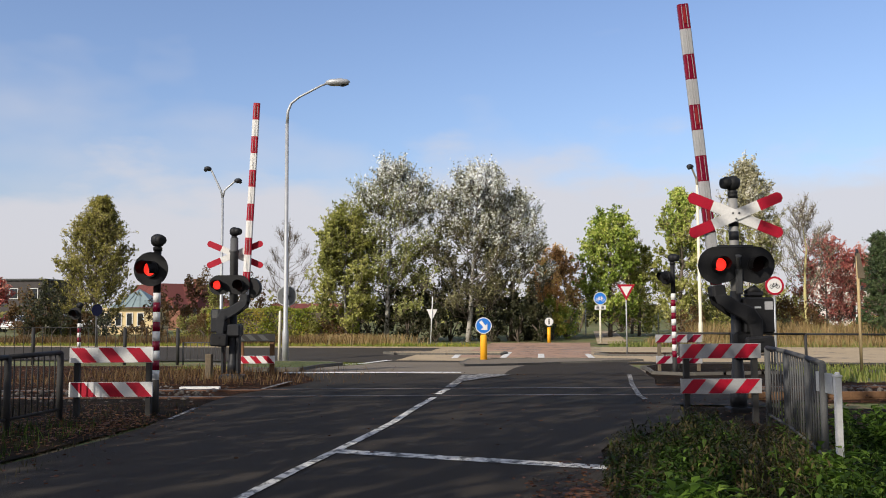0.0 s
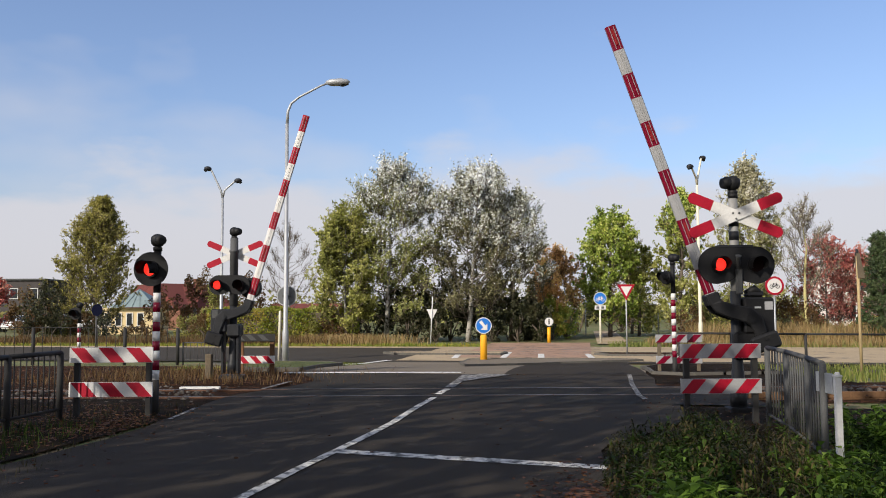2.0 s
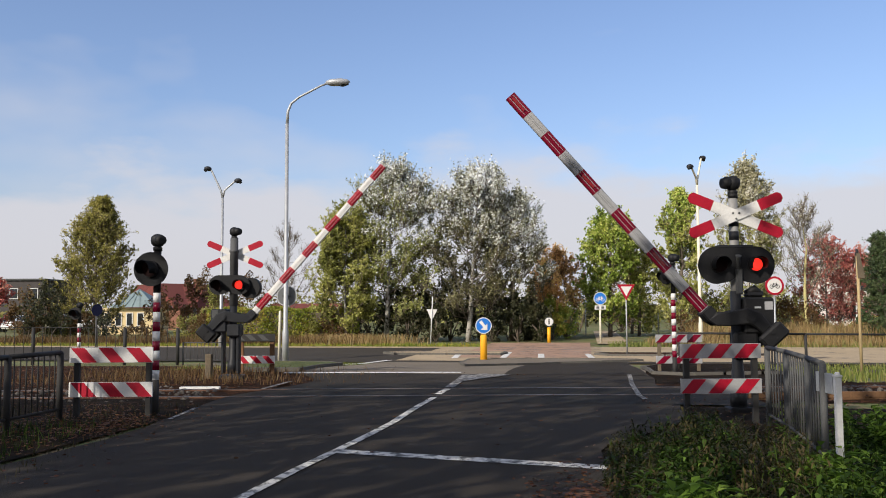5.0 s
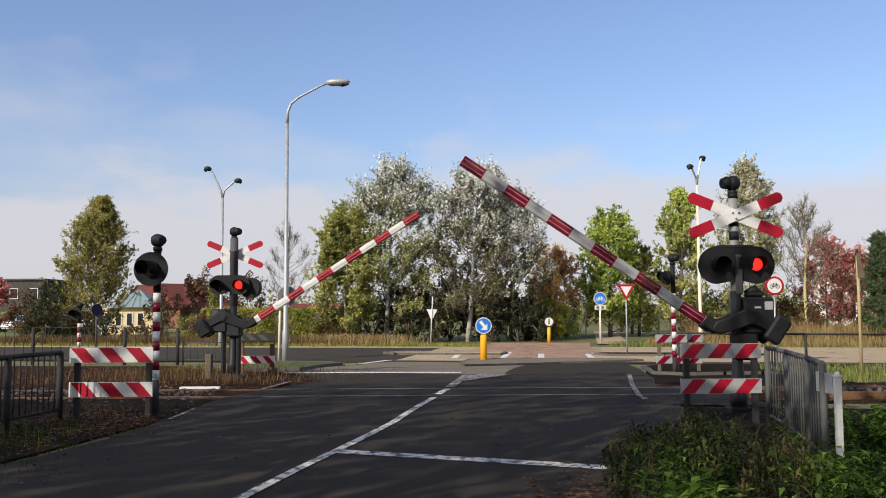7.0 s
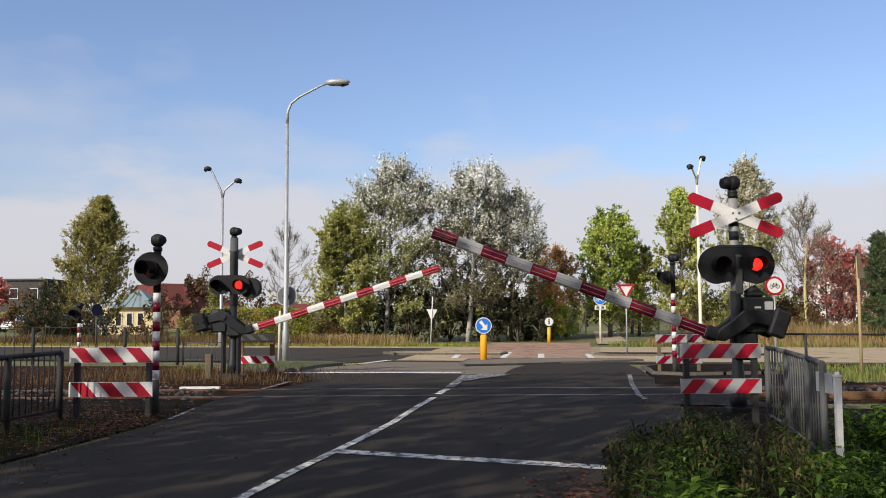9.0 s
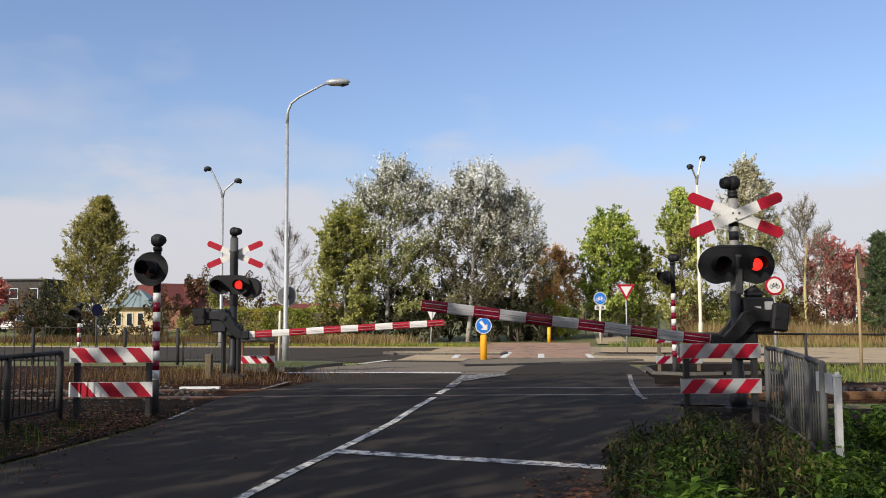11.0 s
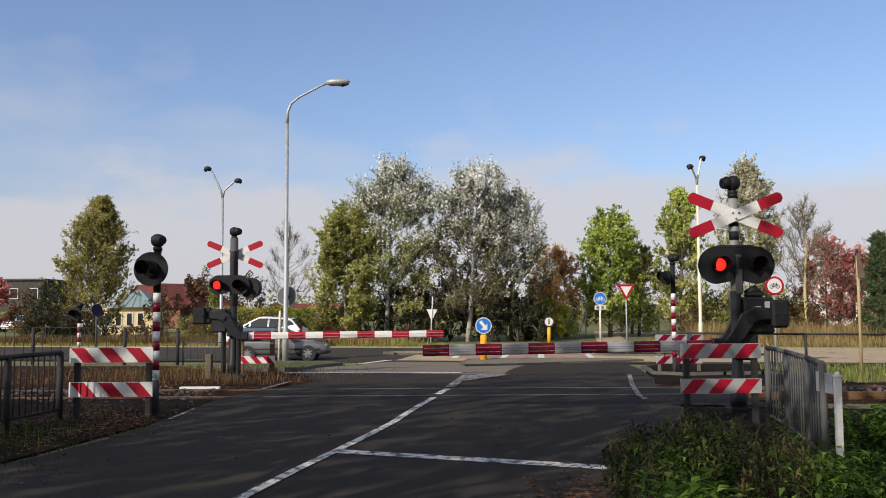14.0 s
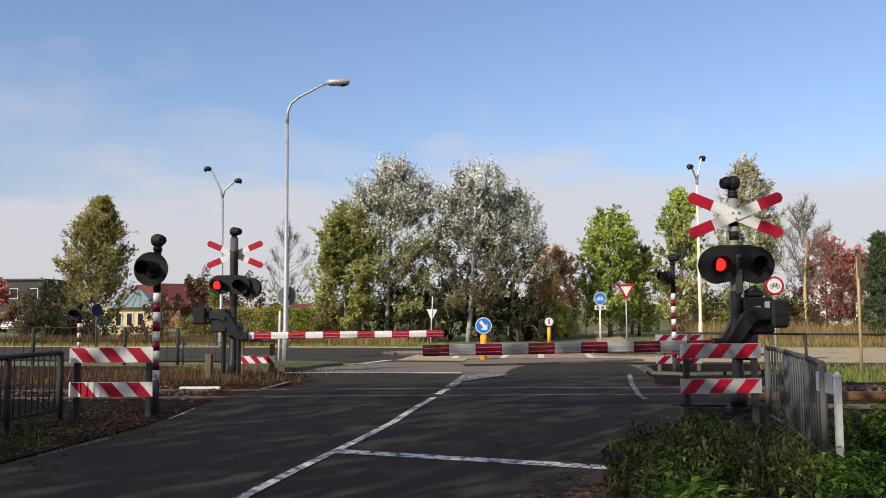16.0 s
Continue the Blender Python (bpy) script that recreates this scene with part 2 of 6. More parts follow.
def car_paint(name, col, metal):
    m = mat(name, col, 0.32, metal, var=0.05, scale=2, bump=0.0, coords="Object")
    b = m.node_tree.nodes["Principled BSDF"]
    b.inputs["Specular IOR Level"].default_value = 0.5
    b.inputs["Coat Weight"].default_value = 0.8
    b.inputs["Coat Roughness"].default_value = 0.06
    return m


M["car_white"] = car_paint("white_car_paint", (0.74, 0.75, 0.76), 0.0)
M["car_silver"] = car_paint("grey_metallic_paint", (0.16, 0.165, 0.175), 0.5)
M["plastic"] = mat("black_plastic", (0.025, 0.025, 0.027), 0.6, var=0.15, scale=8, bump=0.05, coords="Object")
M["head_glass"] = glass_mat("headlamp_glass", (0.55, 0.56, 0.58), 0.1)
M["tail_glass"] = glass_mat("tail_lamp_red", (0.2, 0.008, 0.01), 0.15)

GREENS = {
    "poplar": [(0.08, 0.075, 0.04), (0.17, 0.17, 0.065), (0.26, 0.26, 0.11), (0.5, 0.51, 0.44), (0.8, 0.82, 0.8)],
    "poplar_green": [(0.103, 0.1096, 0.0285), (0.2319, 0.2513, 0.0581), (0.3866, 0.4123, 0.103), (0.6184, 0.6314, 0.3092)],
    # poplar leaves darkened for the shade low inside the crowns
    "poplar_shaded": [(0.0547, 0.0505, 0.0232), (0.1193, 0.1153, 0.0464), (0.2113, 0.1973, 0.082), (0.3671, 0.3488, 0.2022)],
    "birch": [(0.1244, 0.1305, 0.0283), (0.2723, 0.2894, 0.0627), (0.4311, 0.4422, 0.1133), (0.5667, 0.5211, 0.1923)],
    "cone_olive": [(0.101, 0.086, 0.026), (0.243, 0.228, 0.051), (0.405, 0.374, 0.091), (0.506, 0.425, 0.142)],
    "olive": [(0.065, 0.062, 0.02), (0.175, 0.18, 0.042), (0.32, 0.32, 0.08), (0.42, 0.36, 0.13)],
    "fresh": [(0.0908, 0.1305, 0.0227), (0.227, 0.3179, 0.0454), (0.4087, 0.4995, 0.0908), (0.6244, 0.6357, 0.1816)],
    "yellowgreen": [(0.149, 0.161, 0.04), (0.322, 0.345, 0.081), (0.46, 0.46, 0.127), (0.598, 0.552, 0.253)],
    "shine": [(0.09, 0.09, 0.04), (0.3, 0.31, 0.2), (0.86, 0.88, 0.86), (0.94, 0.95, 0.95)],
    "rust": [(0.2576, 0.1368, 0.0563), (0.5796, 0.322, 0.1288), (0.8694, 0.5474, 0.2093), (0.805, 0.644, 0.2093)],
    "silver": [(0.15, 0.1438, 0.075), (0.325, 0.3, 0.15), (0.525, 0.5, 0.35), (0.825, 0.8, 0.7)],
    "red": [(0.25, 0.0625, 0.05), (0.5, 0.125, 0.1063), (0.6875, 0.25, 0.2), (0.625, 0.4, 0.275)],
    "brown": [(0.0578, 0.0348, 0.0161), (0.1275, 0.0706, 0.0255), (0.1785, 0.102, 0.0382), (0.1403, 0.1148, 0.045)],
    "hedge": [(0.1087, 0.1475, 0.0187), (0.2325, 0.2863, 0.035), (0.325, 0.325, 0.0462), (0.3875, 0.2787, 0.0537)],
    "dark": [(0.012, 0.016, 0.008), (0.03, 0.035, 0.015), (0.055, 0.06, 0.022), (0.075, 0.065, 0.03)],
    "dry": [(0.14, 0.1, 0.04), (0.28, 0.18, 0.07), (0.4, 0.28, 0.13), (0.24, 0.22, 0.07)],
    # brighter green that paints sun patches onto the verge plants
    "lit_green": [(0.0275, 0.0575, 0.0075), (0.0663, 0.1263, 0.0137), (0.1313, 0.22, 0.0275), (0.2625, 0.3562, 0.0663)],
    "weedy": [(0.07, 0.085, 0.02), (0.15, 0.19, 0.035), (0.24, 0.27, 0.06), (0.3, 0.25, 0.09)],
    # nettle greens lowered in place of tree shade over the verge
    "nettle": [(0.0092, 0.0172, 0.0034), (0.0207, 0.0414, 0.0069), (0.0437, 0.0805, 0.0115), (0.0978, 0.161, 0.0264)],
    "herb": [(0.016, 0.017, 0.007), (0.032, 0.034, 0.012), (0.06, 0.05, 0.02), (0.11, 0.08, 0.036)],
    "fallen": [(0.0375, 0.0142, 0.0067), (0.0788, 0.0285, 0.0112), (0.135, 0.0525, 0.021), (0.165, 0.09, 0.0413)],
    "pine": [(0.024, 0.04, 0.0192), (0.056, 0.088, 0.032), (0.088, 0.136, 0.048), (0.128, 0.16, 0.064)],
}
LEAF = {k: leaf_mat("leaves_" + k, v, 0.4 if k not in ("nettle", "herb", "dark") else 0.25, 0.45 if k in ("poplar", "silver", "shine") else 0.55, 0.12 if k in ("nettle", "herb", "lit_green") else 0.4) for k, v in GREENS.items()}


# ---- mesh tools ----
def mesh_of(bm, name, mats):
    me = bpy.data.meshes.new(name)
    bm.normal_update()
    bm.to_mesh(me)
    bm.free()
    for m in (mats if isinstance(mats, (list, tuple)) else [mats]):
        me.materials.append(m)
    return me


def part(name, bm, material, parent, label="", smooth=False):
    """Links a bmesh as one mesh object under a thing or a part."""
    me = mesh_of(bm, name, material)
    if smooth:
        for p in me.polygons:
            p.use_smooth = True
    ob = new(name, me)
    ob.parent = parent
    if label:
        ob["label"] = label
    return ob


def thing(name, m, label, category, group="", kind=""):
    """An Empty at the base of a thing, which parents its parts."""
    ob = new(name)
    ob.empty_display_size = 0.2
    ob.matrix_basis = m
    return tagged(ob, label, category, group, kind)


def single(name, bm, material, label="", category="", group="", kind="", m=None, smooth=False):
    ob = part(name, bm, material, None, smooth=smooth)
    if m is not None:
        ob.matrix_basis = m
    return tagged(ob, label, category, group, kind)


def box(bm, x0, x1, y0, y1, z0, z1, bevel=0.0, mi=0, m=None):
    r = bmesh.ops.create_cube(bm, size=1.0)
    vs = r["verts"]
    for v in vs:
        v.co = Vector(((x0 + x1) / 2 + v.co.x * (x1 - x0), (y0 + y1) / 2 + v.co.y * (y1 - y0), (z0 + z1) / 2 + v.co.z * (z1 - z0)))
    fs = {f for v in vs for f in v.link_faces}
    for f in fs:
        f.material_index = mi
    if bevel:
        es = list({e for v in vs for e in v.link_edges})
        g = bmesh.ops.bevel(bm, geom=es, offset=bevel, segments=1, affect="EDGES", profile=0.5)
        vs = list({v for f in g["faces"] for v in f.verts} | {v for v in vs if v.is_valid})
        for f in {f for v in vs for f in v.link_faces}:
            f.material_index = mi
    if m is not None:
        bmesh.ops.transform(bm, matrix=m, verts=vs)
    return vs


def tube(bm, pts, radii, seg=10, mi=0, caps=True):
    """A round tube through points, with a radius at each."""
    pts = [Vector(p) for p in pts]
    if not isinstance(radii, (list, tuple)):
        radii = [radii] * len(pts)
    rings = []
    side = None
    for i, p in enumerate(pts):
        d = (pts[min(i + 1, len(pts) - 1)] - pts[max(i - 1, 0)]).normalized()
        if side is None:
            side = d.orthogonal().normalized()
        else:
            side = (side - d * side.dot(d)).normalized()
        up = d.cross(side)
        rings.append([bm.verts.new(p + (side * math.cos(a) + up * math.sin(a)) * radii[i]) for a in [2 * math.pi * k / seg for k in range(seg)]])
    for a, b in zip(rings, rings[1:]):
        for k in range(seg):
            f = bm.faces.new((a[k], a[(k + 1) % seg], b[(k + 1) % seg], b[k]))
            f.material_index = mi
            f.smooth = True
    if caps:
        for r, flip in ((rings[0], True), (rings[-1], False)):
            f = bm.faces.new(list(reversed(r)) if flip else r)
            f.material_index = mi
    return rings


def prism(bm, outline, y0, y1, mi=0):
    """An outline in x, z pushed from y0 to y1."""
    a = [bm.verts.new((x, y0, z)) for x, z in outline]
    b = [bm.verts.new((x, y1, z)) for x, z in outline]
    n = len(a)
    fs = [bm.faces.new(a), bm.faces.new(list(reversed(b)))]
    for i in range(n):
        fs.append(bm.faces.new((a[i], b[i], b[(i + 1) % n], a[(i + 1) % n])))
    for f in fs:
        f.material_index = mi
    bmesh.ops.recalc_face_normals(bm, faces=fs)
    return a + b


def disc_outline(cx, cz, r, n=32):
    return [(cx + r * math.cos(2 * math.pi * k / n), cz + r * math.sin(2 * math.pi * k / n)) for k in range(n)]


def B():
    return bmesh.new()


# ---- plan ----
YAW = 9.5
SU, CU = math.sin(radians(YAW)), math.cos(radians(YAW))


def gz(x, y):
    """Height of the ground: level over the track, then falling to the cross road."""
    v = (y - 17.0) * CU + x * SU
    t = min(1.0, max(0.0, (v - 5.0) / 10.0))
    return -0.33 * t * t * (3 - 2 * t)


def uv(u, v):
    """Across and along the road, from its centre line at the track."""
    return (u * CU + v * SU, 17.0 - u * SU + v * CU)


def road_strip(name, us, vs, dz, material, kind="structure", label="", category="", world_axes=False):
    """A sheet that follows the ground, on a grid across and along the road."""
    bm = B()
    rows = []
    for v in vs:
        row = []
        for u in us:
            x, y = (u, v) if world_axes else uv(u, v)
            row.append(bm.verts.new((x, y, gz(x, y) + dz)))
        rows.append(row)
    for a, b in zip(rows, rows[1:]):
        for i in range(len(us) - 1):
            bm.faces.new((a[i], a[i + 1], b[i + 1], b[i]))
    return single(name, bm, material, label, category, kind=kind)


def steps(a, b, d):
    n = max(1, int(math.ceil((b - a) / d)))
    return [a + (b - a) * i / n for i in range(n + 1)]


def quads_object(name, pts, mats, kind="stuff", label="", category="", parent=None):
    """Many loose quads, given as an n x 4 x 3 array, as one object."""
    n = len(pts)
    me = bpy.data.meshes.new(name)
    me.vertices.add(n * 4)
    me.vertices.foreach_set("co", np.asarray(pts, dtype=np.float32).reshape(-1))
    me.loops.add(n * 4)
    me.loops.foreach_set("vertex_index", np.arange(n * 4, dtype=np.int32))
    me.polygons.add(n)
    me.polygons.foreach_set("loop_start", np.arange(0, n * 4, 4, dtype=np.int32))
    me.update(calc_edges=True)
    me.materials.append(mats)
    ob = new(name, me)
    ob.parent = parent
    return tagged(ob, label, category, kind=kind)


def leaf_quads(rs, centres, length, width, droop=0.0, face=0.0):
    """A leaf blade at each centre: a kite of four corners, turned at random or more or less towards the light."""
    n = len(centres)
    d = rs.normal(size=(n, 3))
    d[:, 2] -= droop
    turned = rs.normal(size=(n, 3)) + face * np.array([-0.55, -0.65, 0.52])
    d -= turned * (np.sum(d * turned, axis=1) / np.sum(turned * turned, axis=1))[:, None] * (1.0 if face else 0.0)
    d /= np.linalg.norm(d, axis=1)[:, None]
    s = np.cross(d, turned)
    s /= np.linalg.norm(s, axis=1)[:, None] + 1e-9
    ln = length * rs.uniform(0.6, 1.3, n)[:, None]
    w = width * rs.uniform(0.6, 1.3, n)[:, None]
    c = np.asarray(centres)
    return np.stack([c - d * ln / 2, c + s * w / 2, c + d * ln / 2, c - s * w / 2], axis=1)


# ---- the ground ----
def ground():
    xs = [-1500, -500, -200, -110, -70, -50] + steps(-40, 40, 2.0) + [50, 70, 110, 200, 500, 1500]
    ys = [-600, -200, -80, -40] + steps(-20, 70, 2.0) + [85, 110, 160, 300, 700, 1800]
    bm = B()
    rows = [[bm.verts.new((x, y, gz(x, y) - 0.05)) for x in xs] for y in ys]
    for a, b in zip(rows, rows[1:]):
        for i in range(len(xs) - 1):
            bm.faces.new((a[i], a[i + 1], b[i + 1], b[i]))
    single("ground", bm, M["ground"], "grassy verge ground with soil and dry patches", "ground", kind="structure")


ground()


def main_road(v_from, v_to, material, label):
    """The asphalt, which widens on its right before the track."""
    bm = B()
    rows = []
    for v in steps(v_from, v_to, 0.6):
        k = min(1.0, max(0.0, (v + 6.6) / 3.2))
        ur = 3.0 + 1.3 * k * k * (3 - 2 * k) + 0.05 * math.sin(v * 2.1)
        e = min(1.0, max(0.0, (v - 2.0) / 3.5))
        ul = -3.3 - 1.6 * e * e * (3 - 2 * e) + 0.04 * math.sin(v * 1.7) + 0.03 * math.sin(v * 5.3) - 0.62 * math.exp(-((v + 1.6) / 2.6) ** 2)
        row = []
        for u in (ul, -1.6, 0.0, 1.6, ur):
            x, y = uv(u, v)
            row.append(bm.verts.new((x, y, gz(x, y))))
        rows.append(row)
    for a, b in zip(rows, rows[1:]):
        for i in range(4):
            bm.faces.new((a[i], a[i + 1], b[i + 1], b[i]))
    single("road", bm, M[material], label, "road", kind="structure")


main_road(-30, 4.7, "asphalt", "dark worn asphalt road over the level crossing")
main_road(4.7, 14.6, "asphalt_far", "grey-brown older asphalt beyond the crossing, paler for painted sunlight")
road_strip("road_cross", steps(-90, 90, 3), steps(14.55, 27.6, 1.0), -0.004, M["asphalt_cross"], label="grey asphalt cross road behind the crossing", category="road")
# dark strip laid over the right lane in place of tree shade
road_strip("road_lane", [0.75, 1.9, 3.1, 4.25], steps(4.6, 15.3, 0.8), 0.007, M["asphalt"], label="dark asphalt strip painting the tree shade on the lane beyond the crossing", category="road")
# ---- track ----
def track():
    # crossing panels of the track lie level with the road; rails run on to both sides over ballast
    road_strip("crossing_deck", [-3.3, 0, 4.3, 5.8], [-1.75, -0.8, 0, 0.8, 1.75], 0.003, M["patch"], label="dark rubber deck between the rails of the crossing", category="road")
    ya, yb = 16.28, 17.72
    for y in (ya, yb):
        t = thing("rail", pose(0, y, 0), "rusty steel rail with a shiny running surface", "rail", "rails of the track")
        for x0, x1 in ((-90, 90),):
            bm = B()
            prism(bm, [(-0.07, -0.16), (0.07, -0.16), (0.07, -0.145), (0.012, -0.12), (0.012, -0.045), (0.036, -0.03), (0.036, 0.0), (-0.036, 0.0), (-0.036, -0.03), (-0.012, -0.045), (-0.012, -0.12), (-0.07, -0.145)], x0, x1)
            bmesh.ops.transform(bm, matrix=Matrix.Rotation(radians(90), 4, "Z"), verts=bm.verts)
            for v in bm.verts:
                v.co.z += 0.006
            part("rail_body", bm, M["rail"], t)
            bm = B()
            box(bm, x0, x1, -0.03, 0.03, 0.0065, 0.0095)
            part("running_surface", bm, M["rail_top"], t, "worn bright running surface")


track()


def timber_edging():
    t = thing("timber_edging", pose(15.5, 15.55, 0), "weathered brown timber edging along the track", "edging")
    for z0, z1 in ((-0.14, -0.012), (-0.008, 0.11)):
        for k in range(4):
            bm = B()
            box(bm, -10 + k * 5 + 0.01, -5 + k * 5 - 0.01, -0.04, 0.04, z0, z1, 0.01)
            part("board", bm, M["timber"], t)


timber_edging()


def white_slab():
    t = thing("marker_slab", pose(-5.18, 18.3, -0.02), "low white painted concrete slab beside the track", "slab")
    bm = B()
    box(bm, -0.44, 0.42, -0.05, 0.05, -0.03, 0.035, 0.008)
    part("slab", bm, M["white"], t)


white_slab()


def ballast():
    rs = np.random.RandomState(5)
    bm = B()
    base = bmesh.ops.create_icosphere(bm, subdivisions=1, radius=1.0)
    vs0 = np.array([v.co[:] for v in bm.verts])
    fs0 = [[v.index for v in f.verts] for f in bm.faces]
    bm.free()
    verts, faces = [], []
    for x0, x1, n in ((-26, -4.4, 1500), (5.2, 24, 1400)):
        for _ in range(n):
            x, y = rs.uniform(x0, x1), rs.normal(17.0, 1.25)
            r = rs.uniform(0.025, 0.06)
            k = len(verts)
            q = vs0 * (r * rs.uniform(0.6, 1.2, 3)) + vs0 * rs.uniform(-0.25, 0.25, (len(vs0), 1)) * r
            for p in q:
                verts.append((x + p[0], y + p[1], p[2] - 0.06 + 0.05 * max(0, 1 - abs(y - 17) / 2)))
            faces += [[k + i for i in f] for f in fs0]
    me = bpy.data.meshes.new("ballast")
    me.from_pydata(verts, [], faces)
    me.materials.append(M["ballast"])
    tagged(new("ballast", me), "grey-brown ballast stones of the track bed", "ballast", kind="stuff")
    road_strip("track_bed", steps(-60, 60, 2), [15.0, 16, 17, 18, 19.0], -0.03, M["litter"], label="dark gravel and soil of the track bed", category="ground", world_axes=True)


ballast()


# ---- road marks ----
def mark(name, pts, dz=0.006, material=None, label="worn white line painted on the asphalt", under=0.0):
    bm = B()
    vs = [bm.verts.new((x, y, gz(x, y) + dz)) for x, y in pts]
    bm.faces.new(vs)
    bmesh.ops.recalc_face_normals(bm, faces=bm.faces)
    if bm.faces[:] and bm.faces[:][0].normal.z < 0:
        bmesh.ops.reverse_faces(bm, faces=bm.faces)
    return single(name, bm, material or M["paint_line"], label, "road marking", kind="structure")


def line_uv(name, u0, v0, u1, v1, w, **k):
    d = Vector((u1 - u0, v1 - v0)).normalized()
    nrm = Vector((-d.y, d.x)) * w / 2
    n = max(1, int(abs(v1 - v0) / 1.0))
    bm = B()
    prev = None
    for i in range(n + 1):
        u, v = u0 + (u1 - u0) * i / n, v0 + (v1 - v0) * i / n
        row = []
        for sgn in (-1, 1):
            x, y = uv(u + nrm.x * sgn, v + nrm.y * sgn)
            row.append(bm.verts.new((x, y, gz(x, y) + k.get("dz", 0.007))))
        if prev:
            bm.faces.new((prev[0], row[0], row[1], prev[1]))
        prev = row
    for f in bm.faces:
        f.normal_update()
        if f.normal.z < 0:
            f.normal_flip()
    return single(name, bm, k.get("material", M["paint_line"]), k.get("label", "worn white line painted on the asphalt"), "road marking", kind="structure")




def bent_line(name, pts, w, dz, material, label):
    """A painted line through points on the ground."""
    bm = B()
    prev = None
    for i, p in enumerate(pts):
        a, b = Vector(pts[max(0, i - 1)]), Vector(pts[min(len(pts) - 1, i + 1)])
        d = (b - a).normalized()
        q = [(p[0] + k * d.y * w / 2, p[1] - k * d.x * w / 2) for k in (-1, 1)]
        row = [bm.verts.new((x, y, gz(x, y) + dz)) for x, y in q]
        if prev:
            f = bm.faces.new((prev[0], prev[1], row[1], row[0]))
        prev = row
    for f in bm.faces:
        f.normal_update()
        if f.normal.z < 0:
            f.normal_flip()
    return single(name, bm, M[material], label, "road marking", kind="structure")


bent_line("centre_line", [(-2.25, 5.0), (-2.0, 6.4), (-1.77, 7.5), (-1.5, 8.85), (-1.25, 9.95), (-0.98, 11.2), (-0.74, 12.4), (-0.58, 13.5), (-0.4, 14.65), (-0.18, 15.9)], 0.115, 0.012, "paint_line", "worn white centre line on the asphalt")
bent_line("centre_line", [(-0.12, 16.45), (0.08, 17.55)], 0.14, 0.014, "paint_line", "worn white centre line between the rails")
bent_line("centre_line", [(0.12, 17.9), (0.3, 19.2), (0.56, 21.3)], 0.2, 0.014, "paint_worn", "worn white centre line beyond the rails")
line_uv("stop_line", -0.05, -7.15, 3.0, -7.75, 0.24)
bent_line("cross_line", [(-4.15, 22.25), (-2.0, 22.2), (0.45, 22.05)], 0.36, 0.014, "paint_bright", "worn white line across the road beyond the track")
bent_line("cross_line", [(-3.6, 28.0), (-2.9, 30.6), (-2.1, 33.2)], 0.25, 0.014, "paint_bright", "worn white line curving into the cross road")
# white arrow-shaped head where the centre line meets the island
mark("island_point", [uv(-0.2, 2.4), uv(0.1, 2.5), uv(0.95, 4.35), uv(0.25, 4.6), uv(-0.1, 4.0)], 0.02, M["paint_worn"], "worn white hatched point before the traffic island")


bent_line("edge_line", [(-4.12, 12.9), (-4.15, 14.4)], 0.07, 0.012, "paint_worn", "worn white line painted on the asphalt")
bent_line("edge_line", [(-3.74, 17.75), (-3.62, 18.6), (-3.49, 19.6)], 0.1, 0.016, "paint_worn", "worn white line painted on the asphalt")
bent_line("edge_line", [(4.55, 21.0), (4.3, 19.74), (4.05, 18.5), (3.85, 17.28), (3.64, 16.0), (3.6, 15.3)], 0.1, 0.016, "paint_worn", "worn white line painted on the asphalt")
bent_line("road_crack", [(3.05, 16.2), (2.95, 17.0), (3.1, 18.2), (3.0, 20.2)], 0.025, 0.009, "patch", "thin dark crack across the asphalt")


# ---- crossing gear ----
def stripe_outlines(x0, x1, z0, z1, n, slant, phase=0):
    """The outlines of the slanted red stripes of a board."""
    found = []
    w = (x1 - x0) / n

    def clip(poly, xa, keep_right):
        out = []
        for i in range(len(poly)):
            p, q = poly[i], poly[(i + 1) % len(poly)]
            pi, qi = (p[0] >= xa) == keep_right or p[0] == xa, (q[0] >= xa) == keep_right or q[0] == xa
            if pi:
                out.append(p)
            if pi != qi and abs(q[0] - p[0]) > 1e-9:
                t = (xa - p[0]) / (q[0] - p[0])
                out.append((xa, p[1] + t * (q[1] - p[1])))
        return out

    for i in range(-3, n + 3):
        a = x0 + i * w
        poly = [(a, z0), (a + w, z0), (a + w + slant, z1), (a + slant, z1)]
        poly = clip(poly, x0, True)
        poly = clip(poly, x1, False) if len(poly) > 2 else poly
        clean = []
        for p in poly:
            if not clean or (Vector(p) - Vector(clean[-1])).length > 1e-4:
                clean.append(p)
        if len(clean) > 2 and (Vector(clean[0]) - Vector(clean[-1])).length < 1e-4:
            clean.pop()
        if len(clean) > 2 and (i + phase) % 2:
            found.append(clean)
    return found


